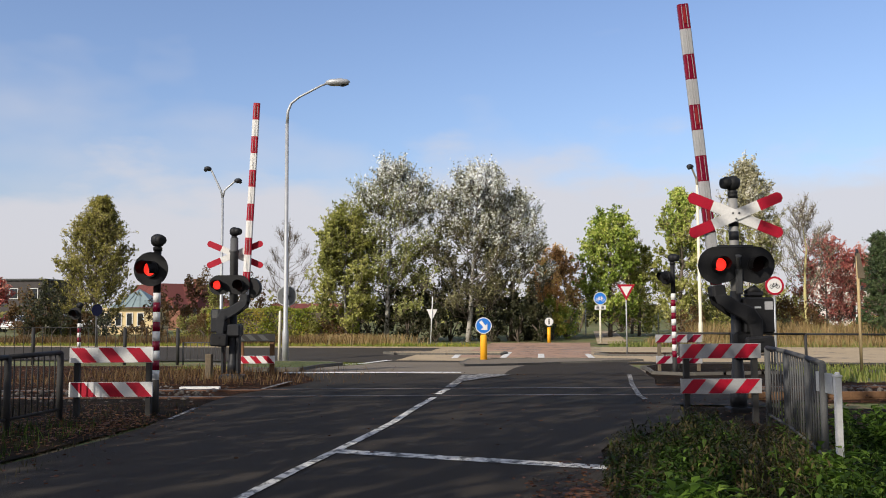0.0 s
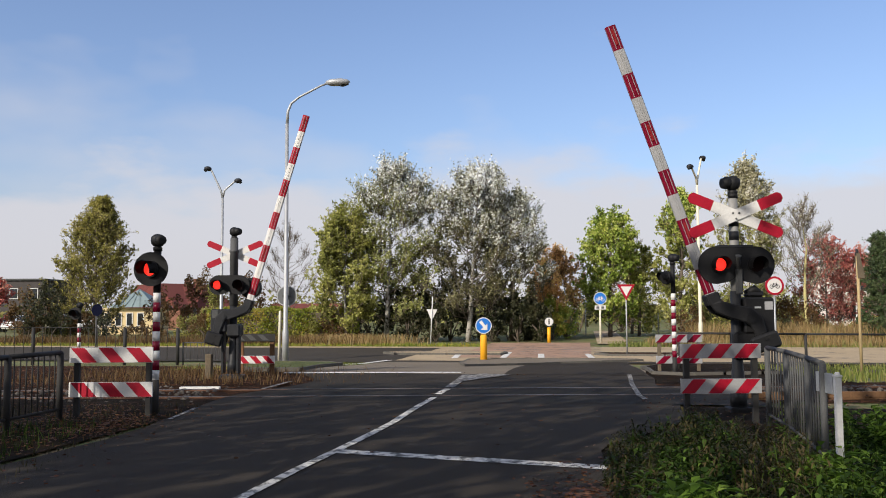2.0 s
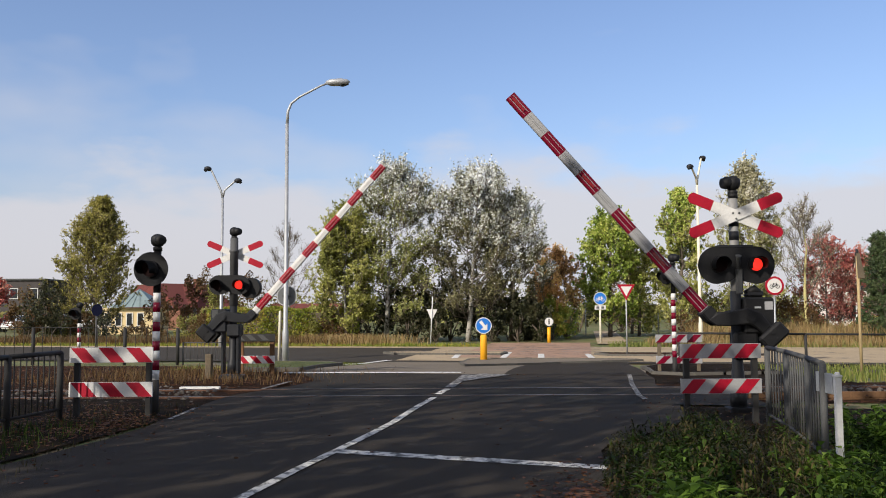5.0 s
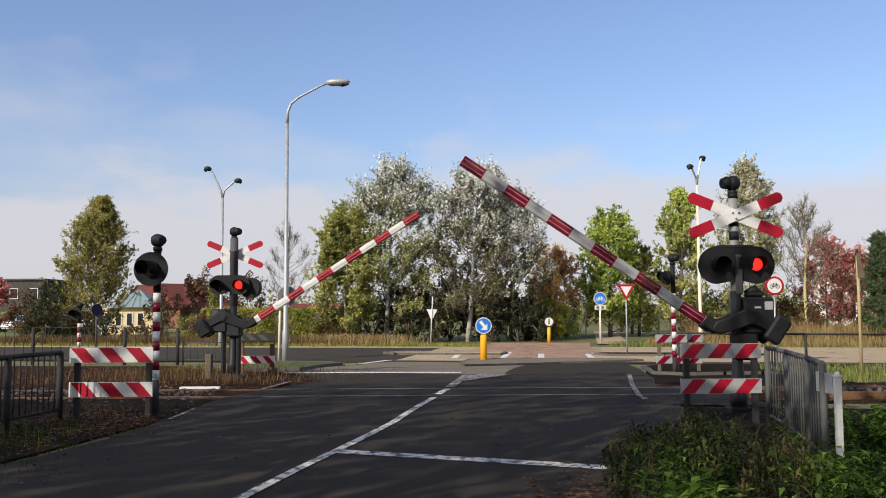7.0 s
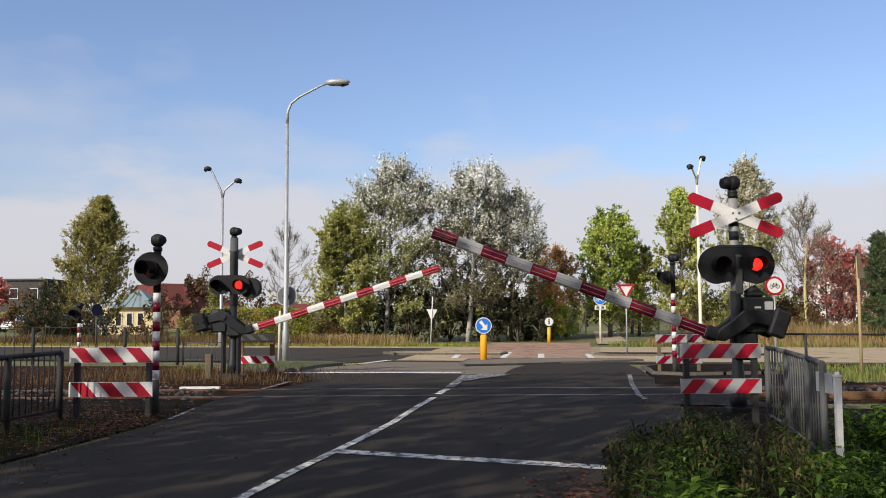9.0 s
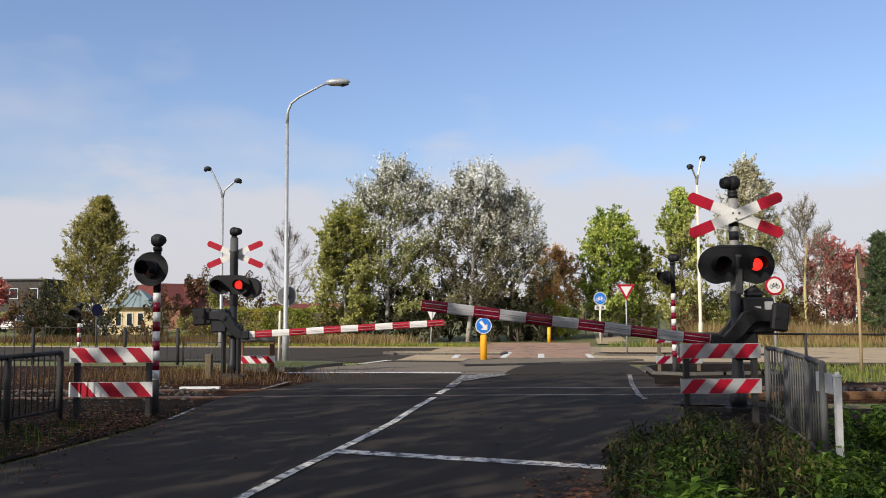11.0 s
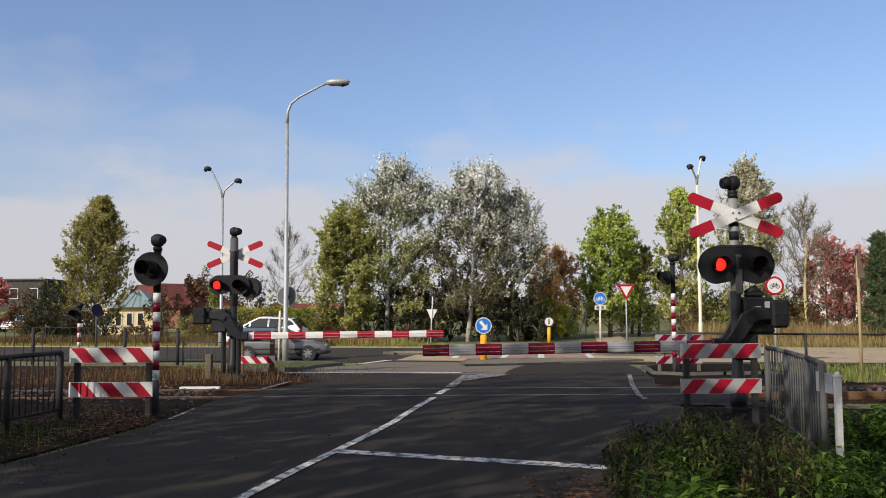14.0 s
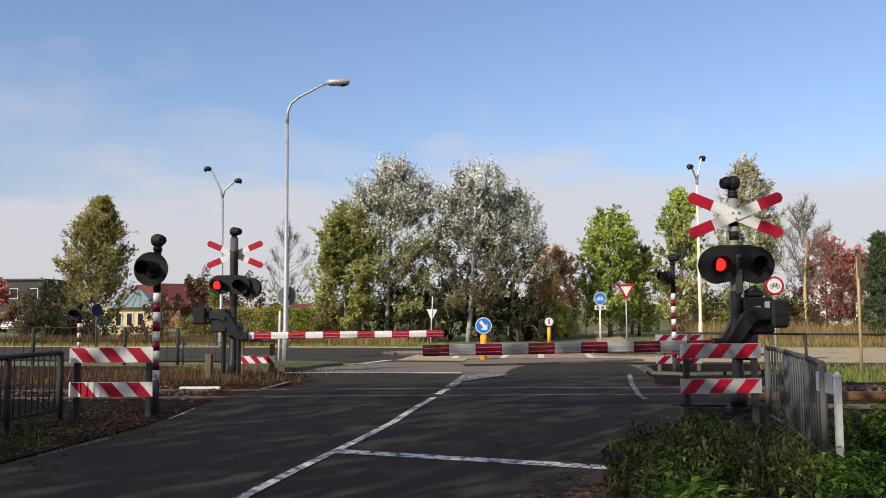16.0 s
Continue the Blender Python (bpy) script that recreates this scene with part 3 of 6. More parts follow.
def fence_panel(m, width, slant, label, n=6, phase=0, gap=(0.72, 0.92, 0.22, 0.42), leg_w=0.08, paints=("white", "red"), dark_top=False, legs="fence_dark"):
    t = thing("crossing_hurdle", m, label, "hurdle", "red and white hurdles at the crossing")
    for x in (-width / 2 + 0.1, width / 2 - 0.08):
        bm = B()
        box(bm, x - leg_w / 2, x + leg_w / 2, 0.0, 0.08, -0.25, gap[1] - 0.02, 0.006)
        part("leg", bm, M[legs], t)
    for z0, z1 in (gap[:2], gap[2:]):
        bm = B()
        box(bm, -width / 2, width / 2, -0.03, -0.003, z0, z1, 0.004)
        if dark_top and z0 == gap[0]:
            rl = part("rail", bm, M["fence_dark"], t, "dark faded top rail")
            for pl in stripe_outlines(-width / 2 + 0.05, width / 2 - 0.15, z0 + 0.03, z1 - 0.02, 5, slant, 1):
                bm = B()
                prism(bm, pl, -0.034, -0.0305)
                part("stripe", bm, M["galv_dull"], rl)
            continue
        bd = part("board", bm, M[paints[0]], t, "white board with slanted red reflective stripes")
        for pl in stripe_outlines(-width / 2 + 0.005, width / 2 - 0.005, z0 + 0.005, z1 - 0.005, n, slant, phase):
            bm = B()
            prism(bm, pl, -0.034, -0.0305)
            part("stripe", bm, M[paints[1]], bd)
    return t


def bell(t, z, turn, k=1.0):
    """A bell with its cowl on the top of a post."""
    bm = B()
    tube(bm, [(0, 0, z), (0, 0, z + 0.06 * k), (0, 0, z + 0.075 * k)], [0.08 * k, 0.08 * k, 0.055 * k], 14)
    tube(bm, [(0, 0, z + a * k) for a in (0.07, 0.09, 0.13, 0.19, 0.25, 0.29, 0.305)], [q * k for q in (0.05, 0.085, 0.115, 0.125, 0.115, 0.07, 0.02)], 16)
    d = Vector((math.sin(turn), -math.cos(turn), -0.12)).normalized()
    c = Vector((0, 0, z + 0.2 * k))
    tube(bm, [c, c + d * 0.12 * k, c + d * 0.19 * k, c + d * 0.2 * k], [0.1 * k, 0.1 * k, 0.085 * k, 0.05 * k], 14)
    part("bell", bm, M["black"], t, "black crossing bell with cowl")


def lamp_unit(parent, x, z, y, r=0.11, depth=0.24, turn=0.0, lit=True):
    """One red lamp: a lens in a hooded visor, with an added blind that swings up under the hood to show the light."""
    bm = B()
    tube(bm, [(0, 0.02, 0), (0, -0.02, 0)], [r * 1.25, r * 1.25], 24)
    me = mesh_of(bm, "lamp", M["black"])
    unit = new("lamp", me)
    unit.parent = parent
    unit.matrix_basis = pose(x, y, z, 0, 0, turn)
    bm = B()
    rings = []
    seg = 24
    for i, yy in enumerate((-0.02, -0.02 - depth)):
        row = []
        for k in range(seg + 1):
            a = radians(-35) + radians(250) * k / seg
            cut = 0.0 if i == 0 else 0.35 * depth * max(0.0, -math.sin(a) + 0.2)
            row.append(bm.verts.new((r * 1.2 * math.cos(a), yy + cut, r * 1.2 * math.sin(a))))
        rings.append(row)
    for k in range(seg):
        bm.faces.new((rings[0][k], rings[0][k + 1], rings[1][k + 1], rings[1][k]))
    bmesh.ops.solidify(bm, geom=bm.faces[:], thickness=0.006)
    part("hood", bm, M["black"], unit)
    bm = B()
    tube(bm, [(0, -0.021, 0), (0, -0.025, 0), (0, -0.028, 0)], [r, r * 0.95, r * 0.6], 24)
    part("lens", bm, M["lens_on"] if lit else M["lens_off"], unit, "glowing red lens" if lit else "dark red lens")
    if not lit:
        return None
    # added disc: it covers the glowing lens to imitate the lamp going out
    bm = B()
    prism(bm, disc_outline(0, -r * 1.1, r * 1.15, 24), -0.003, 0.0)
    blind = part("blind", bm, M["lens_off"], unit, "added dark disc that hides the lens while the lamp is off")
    blind["open"] = 0
    blind.matrix_basis = pose(0, -0.031, r * 1.1)
    return blind


def light_board(t, z, y, x=0.0, r=0.3, half=0.295):
    """Twin-disc black board."""
    bm = B()
    out = [(x + half + r * math.cos(a), z + r * math.sin(a)) for a in [radians(-90 + 12 * k) for k in range(16)]]
    out += [(x - half + r * math.cos(a), z + r * math.sin(a)) for a in [radians(90 + 12 * k) for k in range(16)]]
    # waist under the middle, where the two discs part
    lo = [(x - half * 0.35, z - r * 0.86), (x, z - r * 0.62), (x + half * 0.35, z - r * 0.86)]
    prism(bm, out + lo, y - 0.012, y + 0.012)
    return part("backboard", bm, M["black"], t, "black twin-disc backboard")


def cross_board(t, z, y, half, w, ang, label):
    """St Andrew's cross of two boards with red ends and chamfered tips."""
    for k, a in enumerate((ang, -ang)):
        bm = B()
        c = w * 0.28
        cut = half * 0.5
        yy = y - 0.022 * k
        for x0, x1, mi in ((-half, -cut, 1), (-cut, cut, 0), (cut, half, 1)):
            if mi == 0:
                pl = [(x0, -w / 2), (x1, -w / 2), (x1, w / 2), (x0, w / 2)]
            elif x0 < 0:
                pl = [(x0 + c, -w / 2), (x1, -w / 2), (x1, w / 2), (x0 + c, w / 2), (x0, w / 2 - c), (x0, -w / 2 + c)]
            else:
                pl = [(x0, -w / 2), (x1 - c, -w / 2), (x1, -w / 2 + c), (x1, w / 2 - c), (x1 - c, w / 2), (x0, w / 2)]
            prism(bm, pl, -0.009, 0.009, mi)
        ob = part("cross_board", bm, [M["white"], M["red"]], t, "white board with red ends")
        ob.matrix_basis = pose(0, yy, z) @ Matrix.Rotation(a, 4, "Y")
    for bx, bz in ((-0.05, 0.03), (0.05, 0.03), (0.0, -0.06)):
        bm = B()
        tube(bm, [(bx, y - 0.045, z + bz), (bx, y - 0.03, z + bz)], 0.016, 8)
        part("bolt", bm, M["galv_dull"], t)


def barrier_arm(t, pivot, side, start, length, drop, r0, r1, mats, n, stripe, cw=(0.55, 0.155, 0.205, 0.045), lens=(0, 4, 8), body="iron"):
    """The moving arm on its pivot: cranked bracket, counterweights and the striped tube."""
    bm = B()
    s = side
    # two cast side plates, cranked down from the pivot to the root of the arm
    for yy in (-0.19, 0.19):
        rows = [(-cw[0] - 0.06, cw[3], 0.07, 1.0), (-cw[0] * 0.55, 0.06, 0.1, 1.0), (-0.08, 0.06, 0.12, 1.0), (0.06, -0.02, 0.13, 1.0), (start * 0.38, -drop * 0.55, 0.115, 0.9), (start * 0.66, -drop * 0.95, 0.105, 0.8), (start * 0.82, -drop, 0.095, 0.72), (start + 0.05, -drop, 0.09, 0.68)]
        rings = []
        for i, (px, pz, hh, near) in enumerate(rows):
            a, b = rows[max(0, i - 1)], rows[min(len(rows) - 1, i + 1)]
            d = Vector((b[0] - a[0], b[1] - a[1])).normalized()
            sec = [(0.028, -hh + 0.02), (0.028, hh - 0.02), (0.012, hh), (-0.012, hh), (-0.028, hh - 0.02), (-0.028, -hh + 0.02), (-0.012, -hh), (0.012, -hh)]
            rings.append([bm.verts.new((s * (px - d.y * q), yy * near + w, pz + d.x * q)) for w, q in sec])
        for a, b in zip(rings, rings[1:]):
            for k in range(8):
                bm.faces.new((a[k], a[(k + 1) % 8], b[(k + 1) % 8], b[k]))
        bm.faces.new(rings[0])
        bm.faces.new(list(reversed(rings[-1])))
        # raised rib and hub of the casting
        tube(bm, [(0, yy - 0.045, 0), (0, yy + 0.045, 0)], [0.085, 0.085], 14)
    bmesh.ops.recalc_face_normals(bm, faces=bm.faces)
    tube(bm, [(0, -0.25, 0), (0, 0.25, 0)], [0.06, 0.06], 14)
    box(bm, min(s * (start - 0.12), s * (start + 0.06)), max(s * (start - 0.12), s * (start + 0.06)), -0.12, 0.12, -drop - 0.11, -drop + 0.11, 0.02)
    arm = part("barrier_arm", bm, M[body], t, "striped barrier arm on a cranked iron bracket")
    arm.matrix_basis = pose(*pivot)
    for yy in (-0.26, 0.26):
        bm = B()
        box(bm, -s * cw[0] - cw[1], -s * cw[0] + cw[1], yy - 0.07, yy + 0.07, cw[3] - cw[2], cw[3] + cw[2], 0.035)
        for q in (-0.5, 0.5):
            tube(bm, [(-s * cw[0] + q * cw[1], yy - 0.09, cw[3]), (-s * cw[0] + q * cw[1], yy + 0.09, cw[3])], [0.03, 0.03], 8)
        part("counterweight", bm, M["black"], arm)
    for i in range(n):
        b = start + length - i * stripe
        a = max(start, b - stripe)
        if b - a < 0.03:
            break
        bm = B()
        ring = []
        for q in (a, b):
            r = r0 + (r1 - r0) * (q - start) / length
            pr = [(-0.045, -0.8), (-0.05, -0.22), (-0.058, -0.18), (-0.05, -0.12), (-0.05, 0.1), (-0.058, 0.16), (-0.05, 0.22), (-0.045, 0.8), (-0.025, 1.0), (0.025, 1.0), (0.05, 0.75), (0.05, -0.75), (0.025, -1.0), (-0.025, -1.0)]
            ring.append([bm.verts.new((s * q, yy, -drop + k * r)) for yy, k in pr])
        m = len(ring[0])
        for k in range(m):
            bm.faces.new((ring[0][k], ring[0][(k + 1) % m], ring[1][(k + 1) % m], ring[1][k]))
        bm.faces.new(ring[0])
        bm.faces.new(list(reversed(ring[1])))
        bmesh.ops.recalc_face_normals(bm, faces=bm.faces)
        band = part("arm_band", bm, mats[1 - i % 2], arm, "red reflective band" if i % 2 == 0 else "white reflective band")
        if i % 2 == 0 and b - a > 0.2:
            for zz in (-0.42, 0.42):
                bm = B()
                box(bm, min(s * (a + 0.02), s * (b - 0.02)), max(s * (a + 0.02), s * (b - 0.02)), -0.0525, -0.049, -drop + zz * r - 0.004, -drop + zz * r + 0.004)
                part("pinstripe", bm, M["greywhite"], band)
            # plain red strips stand for the arm's flashing lamps, without any glow
            if lens and i in lens:
                bm = B()
                box(bm, min(s * (a + 0.08), s * (b - 0.06)), max(s * (a + 0.08), s * (b - 0.06)), -0.062, -0.051, -drop - 0.022, -drop + 0.022, 0.005)
                part("reflector", bm, M["tail_glass"], band, "unlit red strip for a lamp on the arm")
    return arm


def gear_near():
    t = thing("crossing_signal", pose(4.7, 13.7, 0), "black level crossing signal with cross, twin lamps and barrier drive", "crossing signal", "barrier signals")
    bm = B()
    box(bm, -0.18, 0.18, -0.18, 0.18, -0.1, 0.06, 0.02)
    part("footing", bm, M["black"], t)
    bm = B()
    tube(bm, [(0.0, 0, 0.05), (0.0, 0, 0.28), (0.0, 0, 0.34), (0.0, 0, 0.62), (0.0, 0, 0.66), (0.0, 0, 1.9)], [0.13, 0.13, 0.1, 0.1, 0.085, 0.085], 16)
    part("lower_post", bm, M["iron"], t)
    bm = B()
    tube(bm, [(0.0, 0, 1.9), (0.0, 0, 3.46)], [0.074, 0.07], 16)
    part("upper_post", bm, M["postgrey"], t, "grey painted upper post")
    bm = B()
    tube(bm, [(0, 0, 3.4), (0, 0, 3.48)], [0.08, 0.08], 16)
    part("collar", bm, M["black"], t)
    bell(t, 3.46, radians(-75))
    cross_board(t, 3.115, -0.1, 0.805, 0.175, radians(22.5), "cross")
    light_board(t, 2.31, -0.13, -0.02, 0.3, 0.31)
    bm = B()
    box(bm, -0.05, 0.06, -0.2, -0.142, 1.84, 2.26, 0.02)
    tube(bm, [(0, -0.17, 2.24), (0, -0.17, 2.42), (0, -0.19, 2.46)], [0.04, 0.035, 0.05], 10)
    part("cable_cover", bm, M["galv_dull"], t, "dull grey cable cover between the lamps")
    for zz in (2.72, 2.94):
        bm = B()
        tube(bm, [(0, 0, zz), (0, 0, zz + 0.14)], [0.078, 0.078], 16)
        part("clamp", bm, M["iron"], t)
    bm = B()
    box(bm, -0.3, 0.26, -0.15, 0.05, 2.585, 2.635, 0.01)
    part("bracket", bm, M["iron"], t)
    blinds = [lamp_unit(t, x, 2.32, -0.165, 0.102, 0.22) for x in (-0.3, 0.28)]
    # drive cabinet beside the post
    bm = B()
    box(bm, 0.08, 0.56, -0.16, 0.16, 1.22, 1.8, 0.03)
    box(bm, -0.08, 0.3, -0.14, 0.14, 0.8, 1.25, 0.04)
    box(bm, 0.15, 0.42, -0.12, 0.12, 1.79, 1.88, 0.04)
    tube(bm, [(0.16, 0, 1.86), (0.3, 0, 1.93), (0.42, 0, 1.84)], [0.05, 0.07, 0.05], 10)
    # black in place of iron: shade on the near gear put into its colour
    cab = part("drive_cabinet", bm, M["black"], t, "iron drive cabinet with shade put into its black colour")
    bm = B()
    box(bm, 0.4, 0.53, -0.1665, -0.1625, 1.6, 1.73)
    part("sticker", bm, M["greywhite"], cab, "small white sticker")
    bm = B()
    box(bm, 0.24, 0.34, -0.176, -0.1625, 1.62, 1.65, 0.003)
    part("lock_bar", bm, M["galv"], cab)
    # bracket black and bands darker than the far arm's, painting the shade
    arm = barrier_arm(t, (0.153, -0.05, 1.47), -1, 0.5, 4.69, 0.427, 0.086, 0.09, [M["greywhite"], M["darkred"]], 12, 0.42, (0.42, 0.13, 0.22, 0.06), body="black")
    return t, arm, blinds


def gear_far():
    t = thing("crossing_signal", pose(-5.14, 20.9, 0.05), "black level crossing signal seen from behind with raised barrier drive", "crossing signal", "barrier signals")
    bm = B()
    box(bm, -0.3, 0.3, -0.2, 0.2, -0.3, 0.02, 0.02)
    part("footing", bm, M["iron"], t)
    bm = B()
    tube(bm, [(0.0, 0, 0.05), (0.0, 0, 0.3), (0.0, 0, 0.36), (0.0, 0, 1.7)], [0.13, 0.13, 0.1, 0.085], 14)
    part("lower_post", bm, M["iron"], t)
    bm = B()
    tube(bm, [(0.0, 0, 1.7), (0.0, 0, 3.0), (0.0, 0, 3.01), (0.0, 0, 3.06), (0.0, 0, 3.07), (0.0, 0, 3.36)], [0.1, 0.1, 0.115, 0.115, 0.1, 0.095], 14)
    part("upper_post", bm, M["postdark"], t, "grey painted upper post")
    bell(t, 3.34, radians(60), 0.95)
    cross_board(t, 2.96, 0.1, 0.74, 0.15, radians(23), "cross")
    light_board(t, 2.2, -0.13, -0.08, 0.24, 0.26)
    bm = B()
    tube(bm, [(0.4, -0.05, 2.13), (0.42, 0.16, 2.13)], [0.25, 0.25], 22)
    tube(bm, [(0.42, 0.16, 2.13), (0.43, 0.3, 2.13)], [0.12, 0.1], 16)
    part("rear_lamp", bm, M["black"], t, "black lamp facing the other way")
    blinds = [lamp_unit(t, x, 2.2, -0.165, 0.105, 0.2) for x in (-0.36, 0.17)]
    bm = B()
    box(bm, -0.5, -0.12, -0.22, 0.2, 1.05, 1.62, 0.03)
    box(bm, -0.26, -0.2, -0.12, 0.12, 0.05, 1.1, 0.01)
    box(bm, 0.1, 0.17, -0.12, 0.12, 0.05, 0.95, 0.01)
    box(bm, -0.12, 0.2, -0.2, 0.2, 0.95, 1.25, 0.03)
    cab = part("drive_cabinet", bm, M["iron"], t, "dark iron drive cabinet")
    bm = B()
    box(bm, -0.46, -0.33, -0.2275, -0.2225, 1.4, 1.6)
    part("label_plate", bm, M["galv_dull"], cab)
    arm = barrier_arm(t, (-0.189, -0.05, 1.417), 1, 0.52, 4.81, 0.463, 0.086, 0.08, [M["white"], M["red"]], 12, 0.42)
    return t, arm, blinds


def banded_post(x, y, z0, h, top_black, lamp_dx, lamp_z, label, lit, face=0.0, r=0.058, disc=0.3, foot=0.0):
    """A flashing lamp on a post with red and white bands."""
    t = thing("flashing_lamp_post", pose(x, y, z0), label, "signal post", "lamp posts with banded shafts")
    n = round((h - top_black - foot) / 0.16)
    band = (h - top_black - foot) / n
    if foot:
        bm = B()
        tube(bm, [(0, 0, -0.1), (0, 0, foot)], [r, r], 14)
        part("lower_shaft", bm, M["fence_dark"], t)
    for i in range(n):
        a, b = foot + i * band, foot + (i + 1) * band
        if b - a > 0.02:
            bm = B()
            tube(bm, [(0, 0, a - (0.1 if i == 0 and not foot else 0)), (0, 0, b)], [r, r], 14)
            white = (n - 1 - i) % 2 == 0
            part("shaft_band", bm, M["white"] if white else M["darkred"], t, "white band" if white else "dark red band")
    bm = B()
    tube(bm, [(0, 0, h - top_black), (0, 0, h)], [r, r], 14)
    part("upper_shaft", bm, M["black"], t)
    bell(t, h - 0.02, radians(40), 0.9)
    bm = B()
    prism(bm, disc_outline(lamp_dx, lamp_z, disc, 36), -0.11, -0.09)
    part("backboard", bm, M["black"], t, "round black backboard")
    bm = B()
    box(bm, min(0, lamp_dx), max(0, lamp_dx), -0.1, 0.02, lamp_z - 0.03, lamp_z + 0.03)
    tube(bm, [(lamp_dx, -0.08, lamp_z), (lamp_dx, 0.12, lamp_z)], [0.13, 0.1], 16)
    part("lamp_bracket", bm, M["black"], t)
    bl = lamp_unit(t, lamp_dx, lamp_z, -0.13, 0.11, 0.2, turn=face, lit=lit)
    return t, bl


NEAR, NEAR_ARM, NEAR_BLINDS = gear_near()
FAR, FAR_ARM, FAR_BLINDS = gear_far()
POST_L, BLIND_L = banded_post(-4.62, 13.75, 0.0, 2.62, 0.7, -0.07, 2.3, "red and white banded lamp post with a black flashing lamp", True, face=-20, foot=0.53, disc=0.275)
POST_R, _ = banded_post(5.8, 21.5, 0.0, 2.75, 0.75, -0.18, 2.4, "red and white banded lamp post with lamp turned away", False, face=-75, disc=0.17, foot=0.4)
POST_S, _ = banded_post(-13.0, 30.5, -0.3, 2.0, 0.5, -0.12, 1.85, "small distant red and white banded lamp post", False, r=0.06, disc=0.22)

fence_panel(pose(-5.17, 13.35, 0.0), 1.3, -0.2, "red and white striped wooden hurdle beside the lamp post", 6, 0, gap=(0.83, 1.065, 0.3, 0.53))
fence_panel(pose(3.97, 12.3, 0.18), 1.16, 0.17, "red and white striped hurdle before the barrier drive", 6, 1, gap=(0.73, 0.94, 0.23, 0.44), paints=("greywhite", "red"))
fence_panel(pose(-4.88, 22.3, 0.0), 0.98, -0.17, "striped hurdle with dark rail beside the far barrier", 6, 0, gap=(0.82, 1.02, 0.25, 0.45), dark_top=True, legs="timber", leg_w=0.12)
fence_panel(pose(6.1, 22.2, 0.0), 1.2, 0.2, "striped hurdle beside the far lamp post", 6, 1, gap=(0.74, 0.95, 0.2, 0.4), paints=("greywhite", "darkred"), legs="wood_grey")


# ---- street furniture ----
def street_lamp(x, y, h, reach, label, double=False, turn=0.0, mat_pole="galv"):
    z0 = gz(x, y) - 0.06
    t = thing("street_lamp", pose(x, y, z0, 0, 0, turn), label, "street lamp", "street lamps")
    bm = B()
    tube(bm, [(0, 0, 0), (0, 0, 1.2), (0, 0, 1.3), (0, 0, h - 1.6)], [0.125, 0.12, 0.09, 0.065], 12)
    part("pole", bm, M[mat_pole], t)
    heads = [(1, reach)] if not double else [(1, reach), (-1, reach)]
    for s, rch in heads:
        bm = B()
        if not double:
            pts = [(0, 0, h - 1.6), (0.03, 0, h - 1.1), (0.15, 0, h - 0.8), (0.45, 0, h - 0.55), (rch * 0.65, 0, h - 0.1), (rch * 0.78, 0, h)]
        else:
            pts = [(0, 0, h - 1.6), (s * 0.1, 0, h - 1.2), (s * rch * 0.7, 0, h - (0.15 if s < 0 else 0.75)), (s * rch * 0.8, 0, h - (0.05 if s < 0 else 0.72))]
        tube(bm, pts, [0.06, 0.055, 0.05, 0.045, 0.04, 0.04][: len(pts)], 10)
        part("arm", bm, M[mat_pole], t)
        e = pts[-1]
        k = 0.42 if double else 1.0
        bm = B()
        prof = [(0.0, 0.05), (0.2, 0.11), (0.6, 0.12), (0.85, 0.08), (0.95, 0.02)]
        tube(bm, [(e[0] + s * (d * k - 0.05), 0, e[2] + 0.03 + 0.03 * d) for d, _ in prof], [max(0.02, w * (1.25 if not double else 1.15)) for _, w in prof], 12)
        bmesh.ops.scale(bm, vec=(1, 1.3, 1), verts=bm.verts)
        head = part("lamp_head", bm, M["galv"] if not double else M["iron"], t)
        bm = B()
        tube(bm, [(e[0] + s * d * k, 0, e[2] - 0.05 + 0.03 * d) for d in (0.35, 0.6, 0.85)], [0.04, 0.11, 0.04], 12)
        part("lamp_glass", bm, M["glass_dark"], head)
    return t


street_lamp(-6.08, 32.9, 10.9, 2.0, "tall grey steel street lamp with one curved arm")
street_lamp(-11.98, 46.0, 9.75, 0.86, "grey street lamp with two short arms", True)
street_lamp(13.85, 46.0, 10.3, 0.8, "cream street lamp with two short arms", True, 228, "pole_cream")


def sign_post(x, y, h, label, pole="galv", r=0.03, base=None):
    z0 = gz(x, y) - 0.08 if base is None else base
    t = thing("traffic_sign", pose(x, y, z0), label, "traffic sign")
    bm = B()
    tube(bm, [(0, 0, 0), (0, 0, h)], [r, r], 10)
    part("pole", bm, M[pole], t)
    return t


def round_sign(t, z, r, face, rim=None, y=-0.05, back=None):
    bm = B()
    prism(bm, disc_outline(0, z, r), y, y + 0.02)
    p = part("sign_plate", bm, M[rim or face], t)
    if rim:
        bm = B()
        prism(bm, disc_outline(0, z, r * (0.78 if rim == "red" else 0.9)), y - 0.005, y - 0.001)
        part("sign_face", bm, M[face], p)
    return p


def bar_shape(bm, x0, z0, x1, z1, w, y):
    d = Vector((x1 - x0, z1 - z0)).normalized()
    n = Vector((-d.y, d.x)) * w / 2
    prism(bm, [(x0 + n.x, z0 + n.y), (x1 + n.x, z1 + n.y), (x1 - n.x, z1 - n.y), (x0 - n.x, z0 - n.y)], y, y + 0.003)


def ring_shape(bm, cx, cz, r, w, y, n=20):
    for k in range(n):
        a, b = 2 * math.pi * k / n, 2 * math.pi * (k + 1) / n
        prism(bm, [(cx + q * math.cos(c), cz + q * math.sin(c)) for q, c in ((r, a), (r, b), (r - w, b), (r - w, a))], y, y + 0.003)


